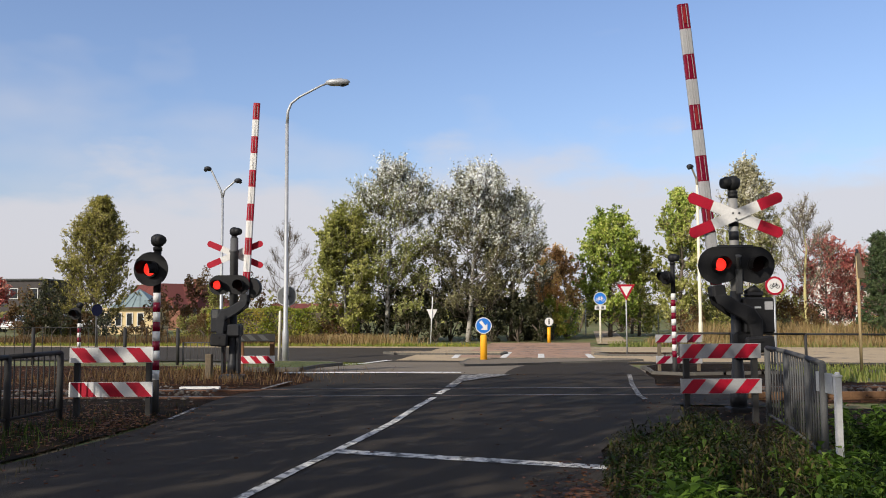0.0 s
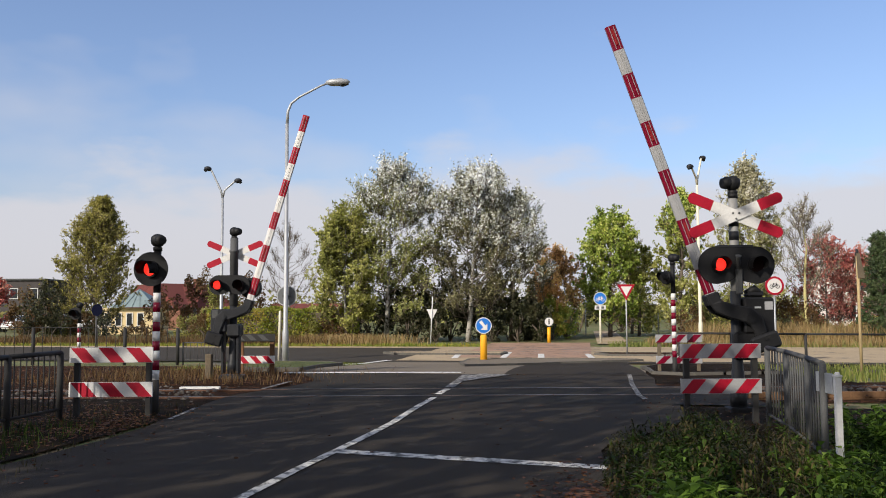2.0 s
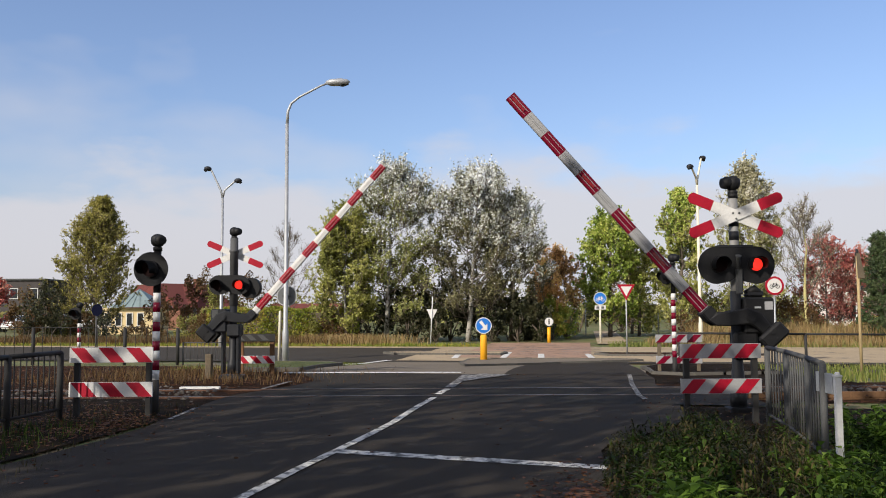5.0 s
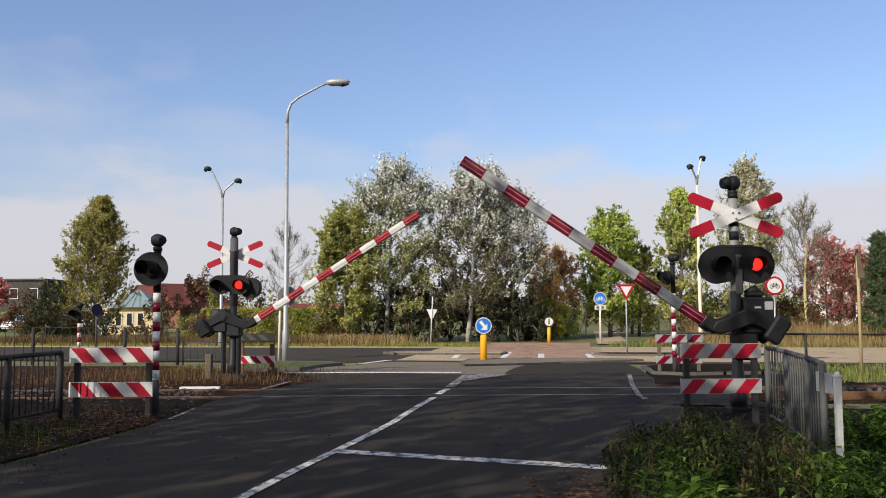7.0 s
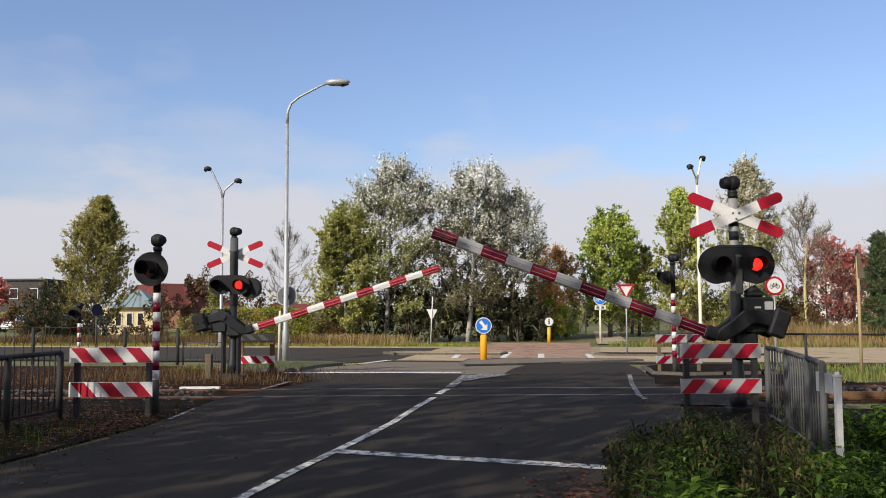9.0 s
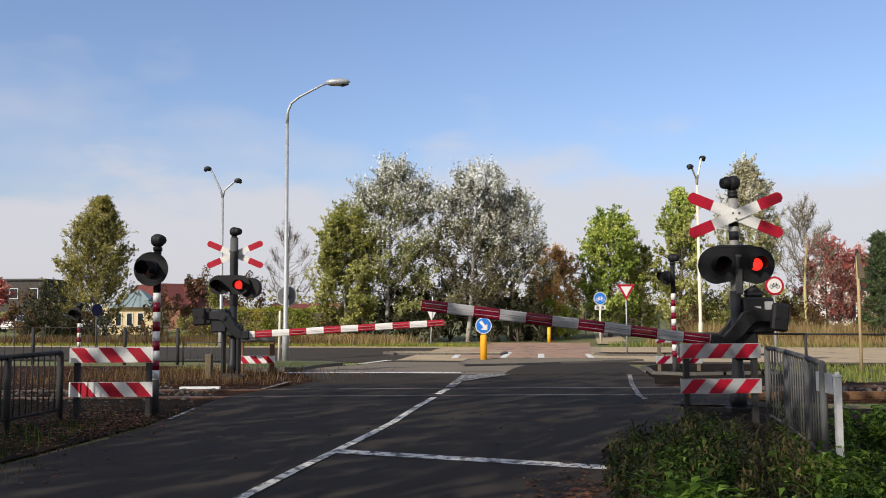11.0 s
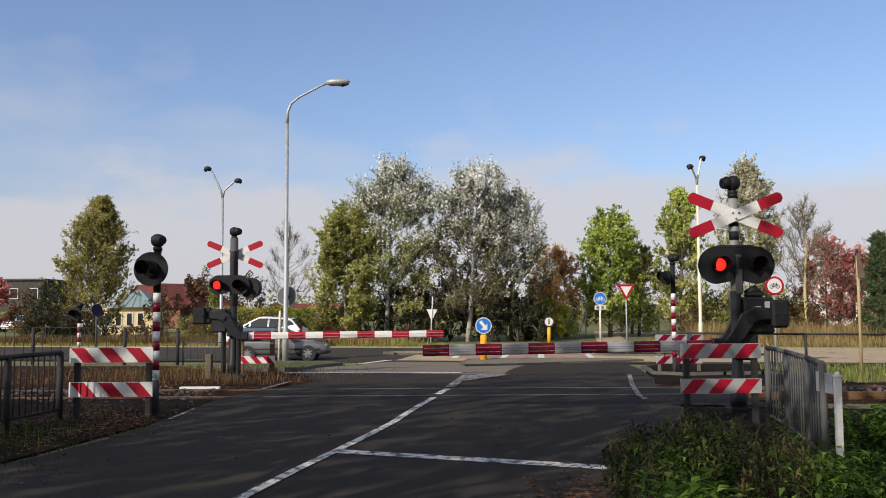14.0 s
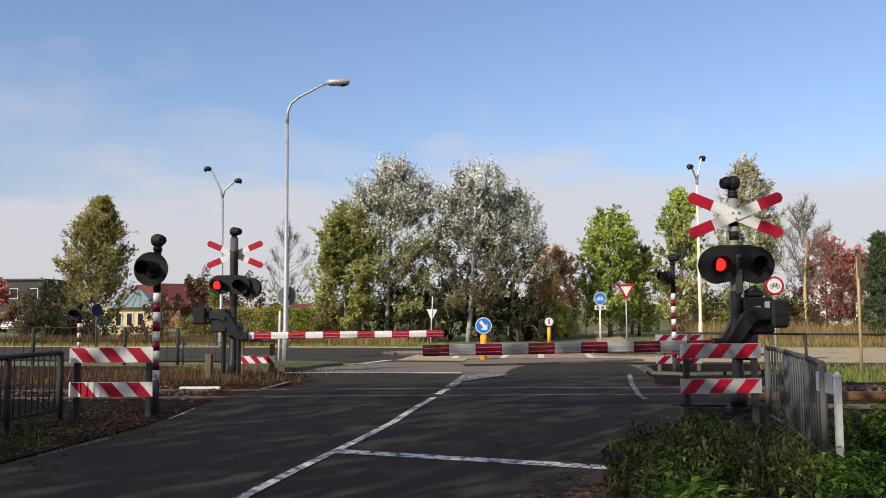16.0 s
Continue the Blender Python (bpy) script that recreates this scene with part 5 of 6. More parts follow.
def planting():
    branch_tree(-22.85, 56, 9.9, 2.65, PEAR, "cone_olive", 11, "broad conical tree with olive autumn leaves", 115, 12, 4, 8, 0.13, 0.12, rise=0.42, top_x=0.5, up=0.7, pointed=True)
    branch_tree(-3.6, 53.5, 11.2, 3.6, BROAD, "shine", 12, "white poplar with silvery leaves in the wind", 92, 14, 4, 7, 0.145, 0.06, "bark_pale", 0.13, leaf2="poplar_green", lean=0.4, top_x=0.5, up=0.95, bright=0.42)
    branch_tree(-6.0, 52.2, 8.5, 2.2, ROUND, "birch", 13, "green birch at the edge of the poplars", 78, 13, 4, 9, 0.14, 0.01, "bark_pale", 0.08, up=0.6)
    # lower and inner leaves of the next two carry crown shade in their colour
    branch_tree(1.5, 53.2, 10.9, 3.5, BROAD, "shine", 14, "white poplar with pale trunk and silvery upper leaves", 88, 13, 4, 7, 0.145, 0.08, "bark_pale", 0.14, leaf2="poplar_shaded", lean=0.9, up=0.95, bright=0.28)
    branch_tree(4.3, 53.8, 9.6, 2.7, BROAD, "shine", 15, "slender white poplar with silvery leaves", 58, 12, 4, 7, 0.145, 0.08, "bark", 0.1, leaf2="poplar_shaded", up=0.95, bright=0.1)
    # near-black leaf masses put the shade under the poplars into colour
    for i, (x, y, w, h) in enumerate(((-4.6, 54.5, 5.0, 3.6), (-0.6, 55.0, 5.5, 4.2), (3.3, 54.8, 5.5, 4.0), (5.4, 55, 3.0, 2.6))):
        shrub(x, y, w, 2.5, h, "dark", 30 + i, "undergrowth with shade painted into near-black leaves below the poplars", 4200, 0.15)
    branch_tree(11.7, 60, 8.9, 2.5, ROUND, "fresh", 16, "fresh green tree with a double crown", 60, 11, 4, 9, 0.17, 0.03, "bark", 0.13, up=0.8, slim=0.8, top_x=0.4)
    branch_tree(8.0, 61, 6.4, 2.2, ROUND, "rust", 17, "small rust-brown tree beside the path", 46, 10, 4, 7, 0.15, 0.02, r=0.09)
    branch_tree(14.2, 62, 6.6, 1.9, ROUND, "yellowgreen", 18, "slim yellowing green tree by the path", 36, 10, 4, 8, 0.17, 0.03, r=0.1, slim=0.8)
    branch_tree(16.8, 60, 10.7, 2.1, CONE, "fresh", 19, "tall narrow green and yellow tree", 60, 11, 4, 8, 0.16, 0.03, leaf2="yellowgreen", up=0.8, slim=0.8)
    branch_tree(20.8, 58, 12.2, 2.9, CONE, "silver", 20, "tall tree with thin silvery leaves", 80, 12, 4, 7, 0.15, 0.04, "bark_pale", 0.12, leaf2="yellowgreen", up=0.75, bright=-0.1)
    branch_tree(23.4, 55, 9.0, 2.4, CONE, "silver", 21, "nearly bare tree with a yellow lichened trunk", 34, 11, 5, 1, 0.11, 0.3, "bark_yellow", 0.12, up=0.9)
    branch_tree(27.9, 62, 7.2, 2.4, ROUND, "red", 22, "small tree with red autumn leaves", 50, 10, 4, 4, 0.17, 0.02, r=0.08, up=0.6)
    branch_tree(30.3, 63, 6.4, 2.3, ROUND, "red", 26, "small tree with red autumn leaves", 40, 10, 4, 4, 0.17, 0.02, r=0.08, up=0.6)
    branch_tree(-33, 62, 4.6, 1.6, ROUND, "red", 23, "small dark red tree by the parked cars", 24, 9, 4, 8, 0.17, 0.1, r=0.09)
    for i, (x, y, h) in enumerate(((24.75, 48, 6.3), (26.0, 48.6, 5.4), (27.4, 49, 6.8))):
        branch_tree(x, y, h, 1.3, SPIRE, "pine", 40 + i, "dark green conifer at the verge", 60, 10, 3, 12, 0.15, 0.02, r=0.09, rise=0.12, up=0.2, slim=0.4)
    branch_tree(-12.0, 66, 8.9, 2.3, CONE, "silver", 24, "leafless pale-barked tree behind the hedge", 34, 10, 4, 0, bark="bark_pale", low=0.2, r=0.16, up=0.9)
    branch_tree(15.0, 68, 8.6, 2.0, CONE, "silver", 25, "leafless tree behind the green ones", 26, 9, 4, 0, bark="bark", low=0.2, r=0.1, up=0.9)
    shrub(-17.2, 60, 3.6, 2.5, 5.2, "brown", 50, "brownish overgrown shrub behind the verge", 3500, 0.16)
    shrub(-13.0, 58, 3.2, 2.5, 4.9, "brown", 51, "olive shrub with thin upper twigs", 3200, 0.16)
    shrub(-26.5, 60, 4.5, 2.5, 3.6, "brown", 52, "brown shrub beside the tall tree", 3200, 0.16)
    shrub(6.9, 58, 3.3, 2.4, 5.6, "rust", 53, "rust-brown shrub by the path", 6500, 0.15)
    shrub(7.0, 55.3, 2.4, 1.6, 2.9, "hedge", 54, "yellow-green shrub by the path", 3800, 0.13)
    shrub(8.2, 57.5, 2.4, 1.8, 2.4, "fresh", 55, "clipped green shrub by the path", 2400, 0.13)
    shrub(24.5, 60, 5.0, 2.5, 3.0, "brown", 56, "brown shrub under the bare tree", 3000, 0.16)
    # more near-black brush, painting the gloom between the trunks
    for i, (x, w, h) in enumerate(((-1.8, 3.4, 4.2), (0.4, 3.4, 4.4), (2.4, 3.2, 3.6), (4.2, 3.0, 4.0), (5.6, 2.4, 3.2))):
        shrub(x, 54.6, w, 1.4, h, "dark", 60 + i, "near-black brush painting the shade between the poplar trunks", 4200, 0.15)
    # front row of near-black brush for the shade at the trunks' feet
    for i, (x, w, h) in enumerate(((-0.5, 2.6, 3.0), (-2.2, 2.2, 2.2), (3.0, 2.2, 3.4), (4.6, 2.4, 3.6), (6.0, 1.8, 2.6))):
        shrub(x, 52.3, w, 1.2, h, "dark", 90 + i, "near-black brush painting the shade at the foot of the poplars", 2600, 0.13)
    shrub(-25.2, 54.3, 3.2, 2.2, 4.2, "dark", 65, "tall brown shrub at the foot of the conical tree", 3200, 0.15)
    rs = np.random.RandomState(7)
    for i in range(11):
        u = -33.5 + i * 2.15 + rs.uniform(-0.5, 0.5)
        x, y = uv(u, rs.uniform(32.5, 35.5))
        shrub(x, y, rs.uniform(2.2, 3.4), 1.6, rs.uniform(1.3, 2.3), ("brown", "olive", "brown", "dark")[i % 4], 200 + i, ("low rust-brown bush behind the wire fence", "low olive bush behind the wire fence", "low rust-brown bush behind the wire fence", "low dark bush behind the wire fence")[i % 4], 1500, 0.13)
    for i in range(9):
        u = 9.5 + i * 2.6 + rs.uniform(-0.6, 0.6)
        x, y = uv(u, rs.uniform(37, 42))
        shrub(x, y, rs.uniform(2.4, 3.6), 1.8, rs.uniform(1.2, 2.4), ("brown", "olive", "dark")[i % 3], 220 + i, ("rust-brown bush beyond the cross road", "olive bush beyond the cross road", "dark bush beyond the cross road")[i % 3], 1500, 0.14)
    for i in range(9):
        shrub(7.5 + i * 3.6 + rs.uniform(-0.6, 0.6), rs.uniform(70, 74), rs.uniform(4.4, 5.6), 2.0, rs.uniform(3.0, 4.6), ("olive", "dark", "brown")[i % 3], 240 + i, ("olive bush behind the park trees", "dark bush behind the park trees", "brown bush behind the park trees")[i % 3], 2200, 0.17)
    shrub(-18.9, 57, 2.4, 1.6, 3.5, "brown", 266, "brown bush before the brick houses", 2600, 0.13)
    shrub(-15.2, 57, 3.2, 2.0, 4.4, "olive", 264, "tall olive bush with twiggy top behind the verge", 3000, 0.14)
    for i, (x, w, h) in enumerate(((-28.6, 3.0, 3.6), (-26.2, 2.8, 4.4))):
        shrub(x, 58.5, w, 1.8, h, ("brown", "dark")[i % 2], 260 + i, ("brown bush below the conical tree", "dark bush below the conical tree")[i % 2], 2600, 0.14)
    shrub(20.0, 62, 6.0, 2.5, 3.2, "olive", 57, "olive shrub behind the verge", 3200, 0.16)


planting()


def hedge():
    rs = np.random.RandomState(61)
    n = 22000
    x = rs.uniform(-14.5, -5.2, n)
    z = rs.uniform(0, 2.15, n)
    y = 52.6 + rs.normal(0, 0.28, n) + 0.1 * np.sin(x * 3)
    z *= 1 + 0.04 * np.sin(x * 2.3)
    t = thing("hedge", pose(0, 0, -0.35), "clipped green and yellow hedge", "hedge")
    quads_object("foliage", leaf_quads(rs, np.stack([x, y, z], 1), 0.15, 0.1), LEAF["hedge"], parent=t, kind="")
    bm = B()
    box(bm, -14.4, -5.3, 52.4, 52.9, 0, 1.9, 0.1)
    part("inner_wood", bm, M["bark"], t)


hedge()


def blades(name, n, region, h, leaf, seed, label, width=0.025):
    """Upright grass blades over a stretch of ground."""
    rs = np.random.RandomState(seed)
    p = np.array([region(rs) for _ in range(n)])
    base = np.array([(x, y, gz(x, y) - 0.06) for x, y in p])
    hh = h * rs.uniform(0.45, 1.25, n)
    a = rs.uniform(0, 2 * math.pi, n)
    s = np.stack([np.cos(a), np.sin(a), np.zeros(n)], 1) * width / 2
    lean = rs.normal(0, 0.22, (n, 3))
    lean[:, 2] = 1
    tip = base + lean * hh[:, None]
    q = np.stack([base - s, base + s, tip + s * 0.25, tip - s * 0.25], 1)
    quads_object(name, q, LEAF[leaf], "stuff", label, "grass")


def in_uv(u0, u1, v0, v1, power=1.0):
    def f(rs):
        return uv(rs.uniform(u0, u1), v0 + (v1 - v0) * rs.uniform() ** power)
    return f


blades("dry_grass", 6000, in_uv(-34, -11, 28.6, 32), 0.5, "brown", 71, "tall dry straw-coloured verge grass", 0.05)
blades("dry_grass", 2600, lambda rs: uv(-10.5 + rs.normal(0, 1.6), rs.uniform(28.6, 33)), 0.55, "dry", 72, "tall dry straw-coloured verge grass", 0.05)
blades("dry_grass", 9000, in_uv(9, 34, 32.5, 42), 1.0, "dry", 73, "tall dry straw-coloured verge grass", 0.05)
blades("grass", 7000, in_uv(-34, -2.5, 27.7, 29.5), 0.2, "hedge", 74, "short green grass along the cross road", 0.04)
blades("grass", 6500, in_uv(4, 34, 27.8, 33), 0.2, "weedy", 75, "short green grass along the cross road", 0.05)
blades("dry_grass", 5000, in_uv(6, 34, 28.4, 33), 0.4, "dry", 79, "withered straw-coloured grass along the cross road", 0.05)
blades("grass", 3000, in_uv(-8.8, -5.0, 5.6, 13.2), 0.12, "weedy", 76, "green grass round the lamp pole", 0.03)
blades("grass", 5000, lambda rs: (rs.uniform(8.6, 20), rs.uniform(18.9, 24)), 0.22, "weedy", 77, "green weeds beside the track", 0.04)
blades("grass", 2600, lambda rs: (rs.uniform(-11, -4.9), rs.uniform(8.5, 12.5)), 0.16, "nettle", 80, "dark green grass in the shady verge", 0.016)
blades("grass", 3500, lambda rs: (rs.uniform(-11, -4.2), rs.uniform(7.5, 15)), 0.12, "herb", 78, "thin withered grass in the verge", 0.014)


def leaf_litter():
    rs = np.random.RandomState(81)
    pts = []
    for n, f in ((3600, lambda: (rs.uniform(-16, -4.0), rs.uniform(18.6, 26))), (800, lambda: (rs.uniform(-10, -3.6), rs.uniform(8, 15))),
                 (260, lambda: (rs.uniform(-4.0, 3.5), rs.uniform(5.5, 22))), (1300, lambda: (-4.1 + rs.normal(0, 0.28) - 0.16 * (13 - len(pts) % 7), rs.uniform(6, 15))), (600, lambda: (rs.normal(-4.75, 0.3), rs.normal(12.3, 0.7))), (700, lambda: (rs.uniform(3.3, 8), rs.uniform(10.5, 16))), (250, lambda: (rs.uniform(1.2, 2.2), rs.uniform(4.2, 9.5))), (500, lambda: (rs.normal(1.3, 0.28), rs.normal(7.4, 0.5)))):
        for _ in range(n):
            x, y = f()
            pts.append((x, y, gz(x, y) + rs.uniform(-0.015, 0.03)))
    q = leaf_quads(rs, np.array(pts), 0.07, 0.048)
    c = q.mean(axis=1, keepdims=True)
    q[:, :, 2] = c[:, :, 2] + (q[:, :, 2] - c[:, :, 2]) * 0.3 + 0.012
    quads_object("fallen_leaves", q, LEAF["fallen"], "stuff", "brown fallen autumn leaves", "leaves")


blades("dry_grass", 1800, lambda rs: (rs.normal(-6.5, 1.8), rs.uniform(19.0, 23.5)), 0.24, "brown", 83, "wispy withered grass round the far barrier", 0.02)
leaf_litter()


def undergrowth():
    """Nettles and withered herbs in the near verge: leafy stems, tall broad plants and thin dry stalks."""
    rs = np.random.RandomState(91)
    bm = B()
    green, lit_green, dryq = [], [], []

    def leaf(out, p0, a, ln, rise, wide):
        d = Vector((math.cos(a), math.sin(a), rise)).normalized()
        s = d.cross(Vector((0, 0, 1))).normalized() * ln * wide
        m = p0 + d * ln * 0.42 + Vector((0, 0, ln * 0.1))
        out.append([p0, m + s, p0 + d * ln - Vector((0, 0, ln * 0.15)), m - s])

    def plant(x, y, h, out, ln0, wide, gap, lean_by=0.14):
        lean = Vector((rs.normal(0, lean_by), rs.normal(0, lean_by), 1))
        b = Vector((x, y, -0.06))
        tube(bm, [b, b + lean * h], [0.005, 0.002], 3, caps=False)
        z = 0.06
        while z < h + 0.02:
            turn = rs.uniform(0, 6.3)
            for sgn in (0, math.pi):
                ln = rs.uniform(0.7, 1.3) * ln0 * (1.2 - 0.5 * z / h)
                leaf(out, b + lean * z, turn + sgn + rs.normal(0, 0.3), ln, rs.uniform(-1.1, 0.7), wide)
            z += gap

    # a dense dark green floor of nettles, thinner and drier towards the track
    for i in range(3700):
        y = rs.uniform(3.6, 10.6)
        edge = 1.45 + max(0.0, y - 7.9) * 0.22
        x = edge + 5.2 * rs.uniform() ** 1.25
        h = rs.uniform(0.13, 0.48) * min(1.0, 0.3 + (x - edge) * 0.7)
        if 3.3 < x < 4.9 and 7.4 < y < 11:
            h *= 0.55
        # the sight-line band in the middle takes dark herb leaves to paint shade
        if rs.uniform() < 0.55 * max(0, min(1, (y - 6.2) / 2.0)) * (x < 4.3) or (x - edge < 0.25 and rs.uniform() < 0.6) or (abs(x - 0.385 * y) < 0.055 * y and rs.uniform() < 0.85):
            plant(x, y, h * (1.25 if y > 7 else 0.8), dryq, 0.1, 0.13, 0.04, 0.2)
        else:
            plant(x, y, h, green, 0.12, 0.2, 0.07)
    # broad-leaved plants, sun patches painted in brighter green: by the road, beyond the post
    for cx, cy, sx, sy, n, h0 in ((1.85, 6.2, 0.17, 0.3, 55, 0.4), (3.6, 7.0, 0.22, 0.6, 150, 0.4), (5.1, 9.2, 0.4, 1.2, 300, 0.42)):
        for i in range(n):
            x, y = cx + rs.normal(0, sx), cy + rs.normal(0, sy)
            if x > 1.5 and not (4.0 < x < 4.9 and 8 < y < 11):
                plant(x, y, h0 * rs.uniform(0.6, 1.15), lit_green, 0.17, 0.26, 0.085, 0.2)
    t = thing("undergrowth", pose(0, 0, 0), "dense nettles and withered herbs in the near verge", "weeds", kind="stuff")
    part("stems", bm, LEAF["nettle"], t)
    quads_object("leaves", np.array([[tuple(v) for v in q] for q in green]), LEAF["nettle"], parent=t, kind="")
    quads_object("bright_leaves", np.array([[tuple(v) for v in q] for q in lit_green]), LEAF["lit_green"], parent=t, kind="")
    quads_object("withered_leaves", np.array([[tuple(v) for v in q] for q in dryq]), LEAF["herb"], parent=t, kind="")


undergrowth()


def shade_trees():
    """The avenue behind the viewer, whose crowns shade the crossing."""
    for i, (x, y, h, r) in enumerate(((-34, -3, 16, 4.6), (-7, 0.5, 13.5, 4.4), (-16, -4.5, 16, 4.4), (-27, -5, 17, 4.8), (-19.5, -1, 15.5, 4.8), (-12.5, 0.5, 15, 4.8), (-12, -9, 17.5, 5.0), (-5, -6, 16, 4.8), (4.5, -5, 16, 4.8), (9.5, 0.5, 15.5, 4.8), (-20, -11, 18, 5.0), (-3, -14, 17, 5.0), (13, -9, 16, 5.0))):
        tree(x, y, h, r, "olive", 100 + i, "tall avenue tree behind the viewer", 720, 0.44, 34, 0.36, r=0.24, taper=0.2, group="avenue trees")


shade_trees()


# ---- buildings ----
def window_in(parent, x, z, w, h, y):
    bm = B()
    box(bm, x - w / 2, x + w / 2, y - 0.06, y - 0.01, z, z + h, 0.01)
    win = part("window", bm, M["white"], parent)
    bm = B()
    box(bm, x - w / 2 + 0.08, x + w / 2 - 0.08, y - 0.065, y - 0.061, z + 0.08, z + h - 0.08)
    part("pane", bm, M["glass_dark"], win)


M["wall_dark"] = mat("dark_brick_wall", (0.065, 0.058, 0.056), 0.9, var=0.25, scale=0.8, bump=0.3, fine=20)
M["wall_cream"] = mat("cream_render", (0.6, 0.47, 0.26), 0.9, var=0.12, scale=1, bump=0.2, fine=20)
M["wall_white"] = mat("pale_render", (0.7, 0.62, 0.56), 0.9, var=0.12, scale=1, bump=0.2, fine=20)
M["wall_brick"] = mat("orange_brick", (0.19, 0.09, 0.06), 0.9, var=0.2, scale=1, bump=0.3, fine=20)
M["roof_red"] = mat("red_tile_roof", (0.14, 0.042, 0.034), 0.85, var=0.25, scale=2, bump=0.5, fine=9)
M["roof_zinc"] = mat("verdigris_zinc", (0.22, 0.28, 0.28), 0.55, 0.2, var=0.2, scale=1.5, bump=0.2, fine=10)


def flat_block(x0, x1, y, d, h, wall, label, cols, rows):
    t = thing("building", pose((x0 + x1) / 2, y, -0.4), label, "building", "far buildings")
    w = (x1 - x0) / 2
    bm = B()
    box(bm, -w, w, 0, d, 0, h, 0.03)
    wl = part("wall", bm, M[wall], t)
    bm = B()
    box(bm, -w - 0.25, w + 0.25, -0.25, d + 0.25, h, h + 0.25, 0.04)
    part("roof", bm, M["galv_dull"], t)
    for i in range(cols):
        for j in range(rows):
            window_in(t, -w + (i + 0.5) * 2 * w / cols, 0.9 + j * 2.8, 1.1, 1.4, 0)


def gabled(x, y, w, d, h, ridge, wall, roof, label, turn=0):
    t = thing("house", pose(x, y, -0.4, 0, 0, turn), label, "house", "far houses")
    bm = B()
    box(bm, -w / 2, w / 2, 0, d, 0, h, 0.02)
    part("wall", bm, M[wall], t)
    bm = B()
    o = 0.35
    vs = [(-w / 2 - o, -o, h - 0.1), (w / 2 + o, -o, h - 0.1), (w / 2 + o, d + o, h - 0.1), (-w / 2 - o, d + o, h - 0.1), (-w / 2 - o, d / 2, h + ridge), (w / 2 + o, d / 2, h + ridge)]
    v = [bm.verts.new(p) for p in vs]
    for f in ((0, 1, 5, 4), (2, 3, 4, 5), (1, 2, 5), (3, 0, 4), (3, 2, 1, 0)):
        bm.faces.new([v[i] for i in f])
    rf = part("roof", bm, M[roof], t)
    bm = B()
    box(bm, w * 0.22, w * 0.22 + 0.6, d / 2 - 0.3, d / 2 + 0.3, h + ridge * 0.5, h + ridge + 0.6, 0.02)
    part("chimney", bm, M["wall_brick"], rf)
    for k in (-0.28, 0.05, 0.32):
        window_in(t, k * w, 1.0, 1.2, 1.3, 0)


def pavilion():
    t = thing("pavilion", pose(-27.4, 74, -0.4), "cream pavilion with a verdigris zinc pyramid roof", "building")
    bm = B()
    box(bm, -2.3, 2.3, 0, 4, 0, 2.3, 0.02)
    part("wall", bm, M["wall_cream"], t)
    bm = B()
    v = [bm.verts.new(p) for p in ((-1.5, -0.5, 2.35), (2.6, -0.5, 2.35), (2.6, 4.3, 2.35), (-1.5, 4.3, 2.35), (0.35, 1.9, 4.0))]
    for f in ((0, 1, 4), (1, 2, 4), (2, 3, 4), (3, 0, 4), (3, 2, 1, 0)):
        bm.faces.new([v[i] for i in f])
    rf = part("roof", bm, M["roof_zinc"], t)
    for k in range(1, 6):
        bm = B()
        a = Vector((-1.5 + 4.1 * k / 6, -0.52, 2.37))
        tube(bm, [a, a.lerp(Vector((0.35, 1.9, 4.02)), 1 - abs(k - 3) / 3.2 if k != 3 else 0.98)], 0.035, 5)
        part("seam", bm, M["roof_zinc"], rf)
    for k in (-1.7, -0.75, 0.2, 1.15):
        window_in(t, k, 0.7, 0.6, 1.2, 0)


pavilion()
flat_block(-63, -52.5, 112, 9, 6.1, "wall_dark", "dark flat-roofed building behind the parked cars", 4, 2)
flat_block(43.2, 51, 92, 9, 6.9, "wall_white", "pale pinkish apartment building behind red trees", 5, 2)
gabled(-30.0, 90, 7, 8, 2.4, 2.5, "wall_brick", "roof_red", "brick house with a red tiled roof", 0)
gabled(-25.5, 92, 7, 8, 2.4, 2.6, "wall_brick", "roof_red", "brick house with a red tiled roof", 55)
gabled(-15.0, 95, 9, 8, 1.2, 1.6, "wall_brick", "roof_red", "brick house with a red tiled roof", 0)


def far_woods():
    rs = np.random.RandomState(131)
    pts = []
    for _ in range(260):
        a = rs.uniform(-0.62, 0.62)
        d = rs.uniform(100, 135)
        x, y = d * math.tan(a), d
        h = rs.uniform(1.5, 4.6)
        k = 60
        pts.append(np.stack([rs.normal(x, 1.6, k), rs.normal(y, 1.2, k), np.abs(rs.normal(0, h * 0.5, k))], 1))
    p = np.concatenate(pts)
    quads_object("far_woods", leaf_quads(rs, p, 0.55, 0.4), LEAF["olive"], "stuff", "distant autumn trees and bushes along the horizon", "woods")


far_woods()


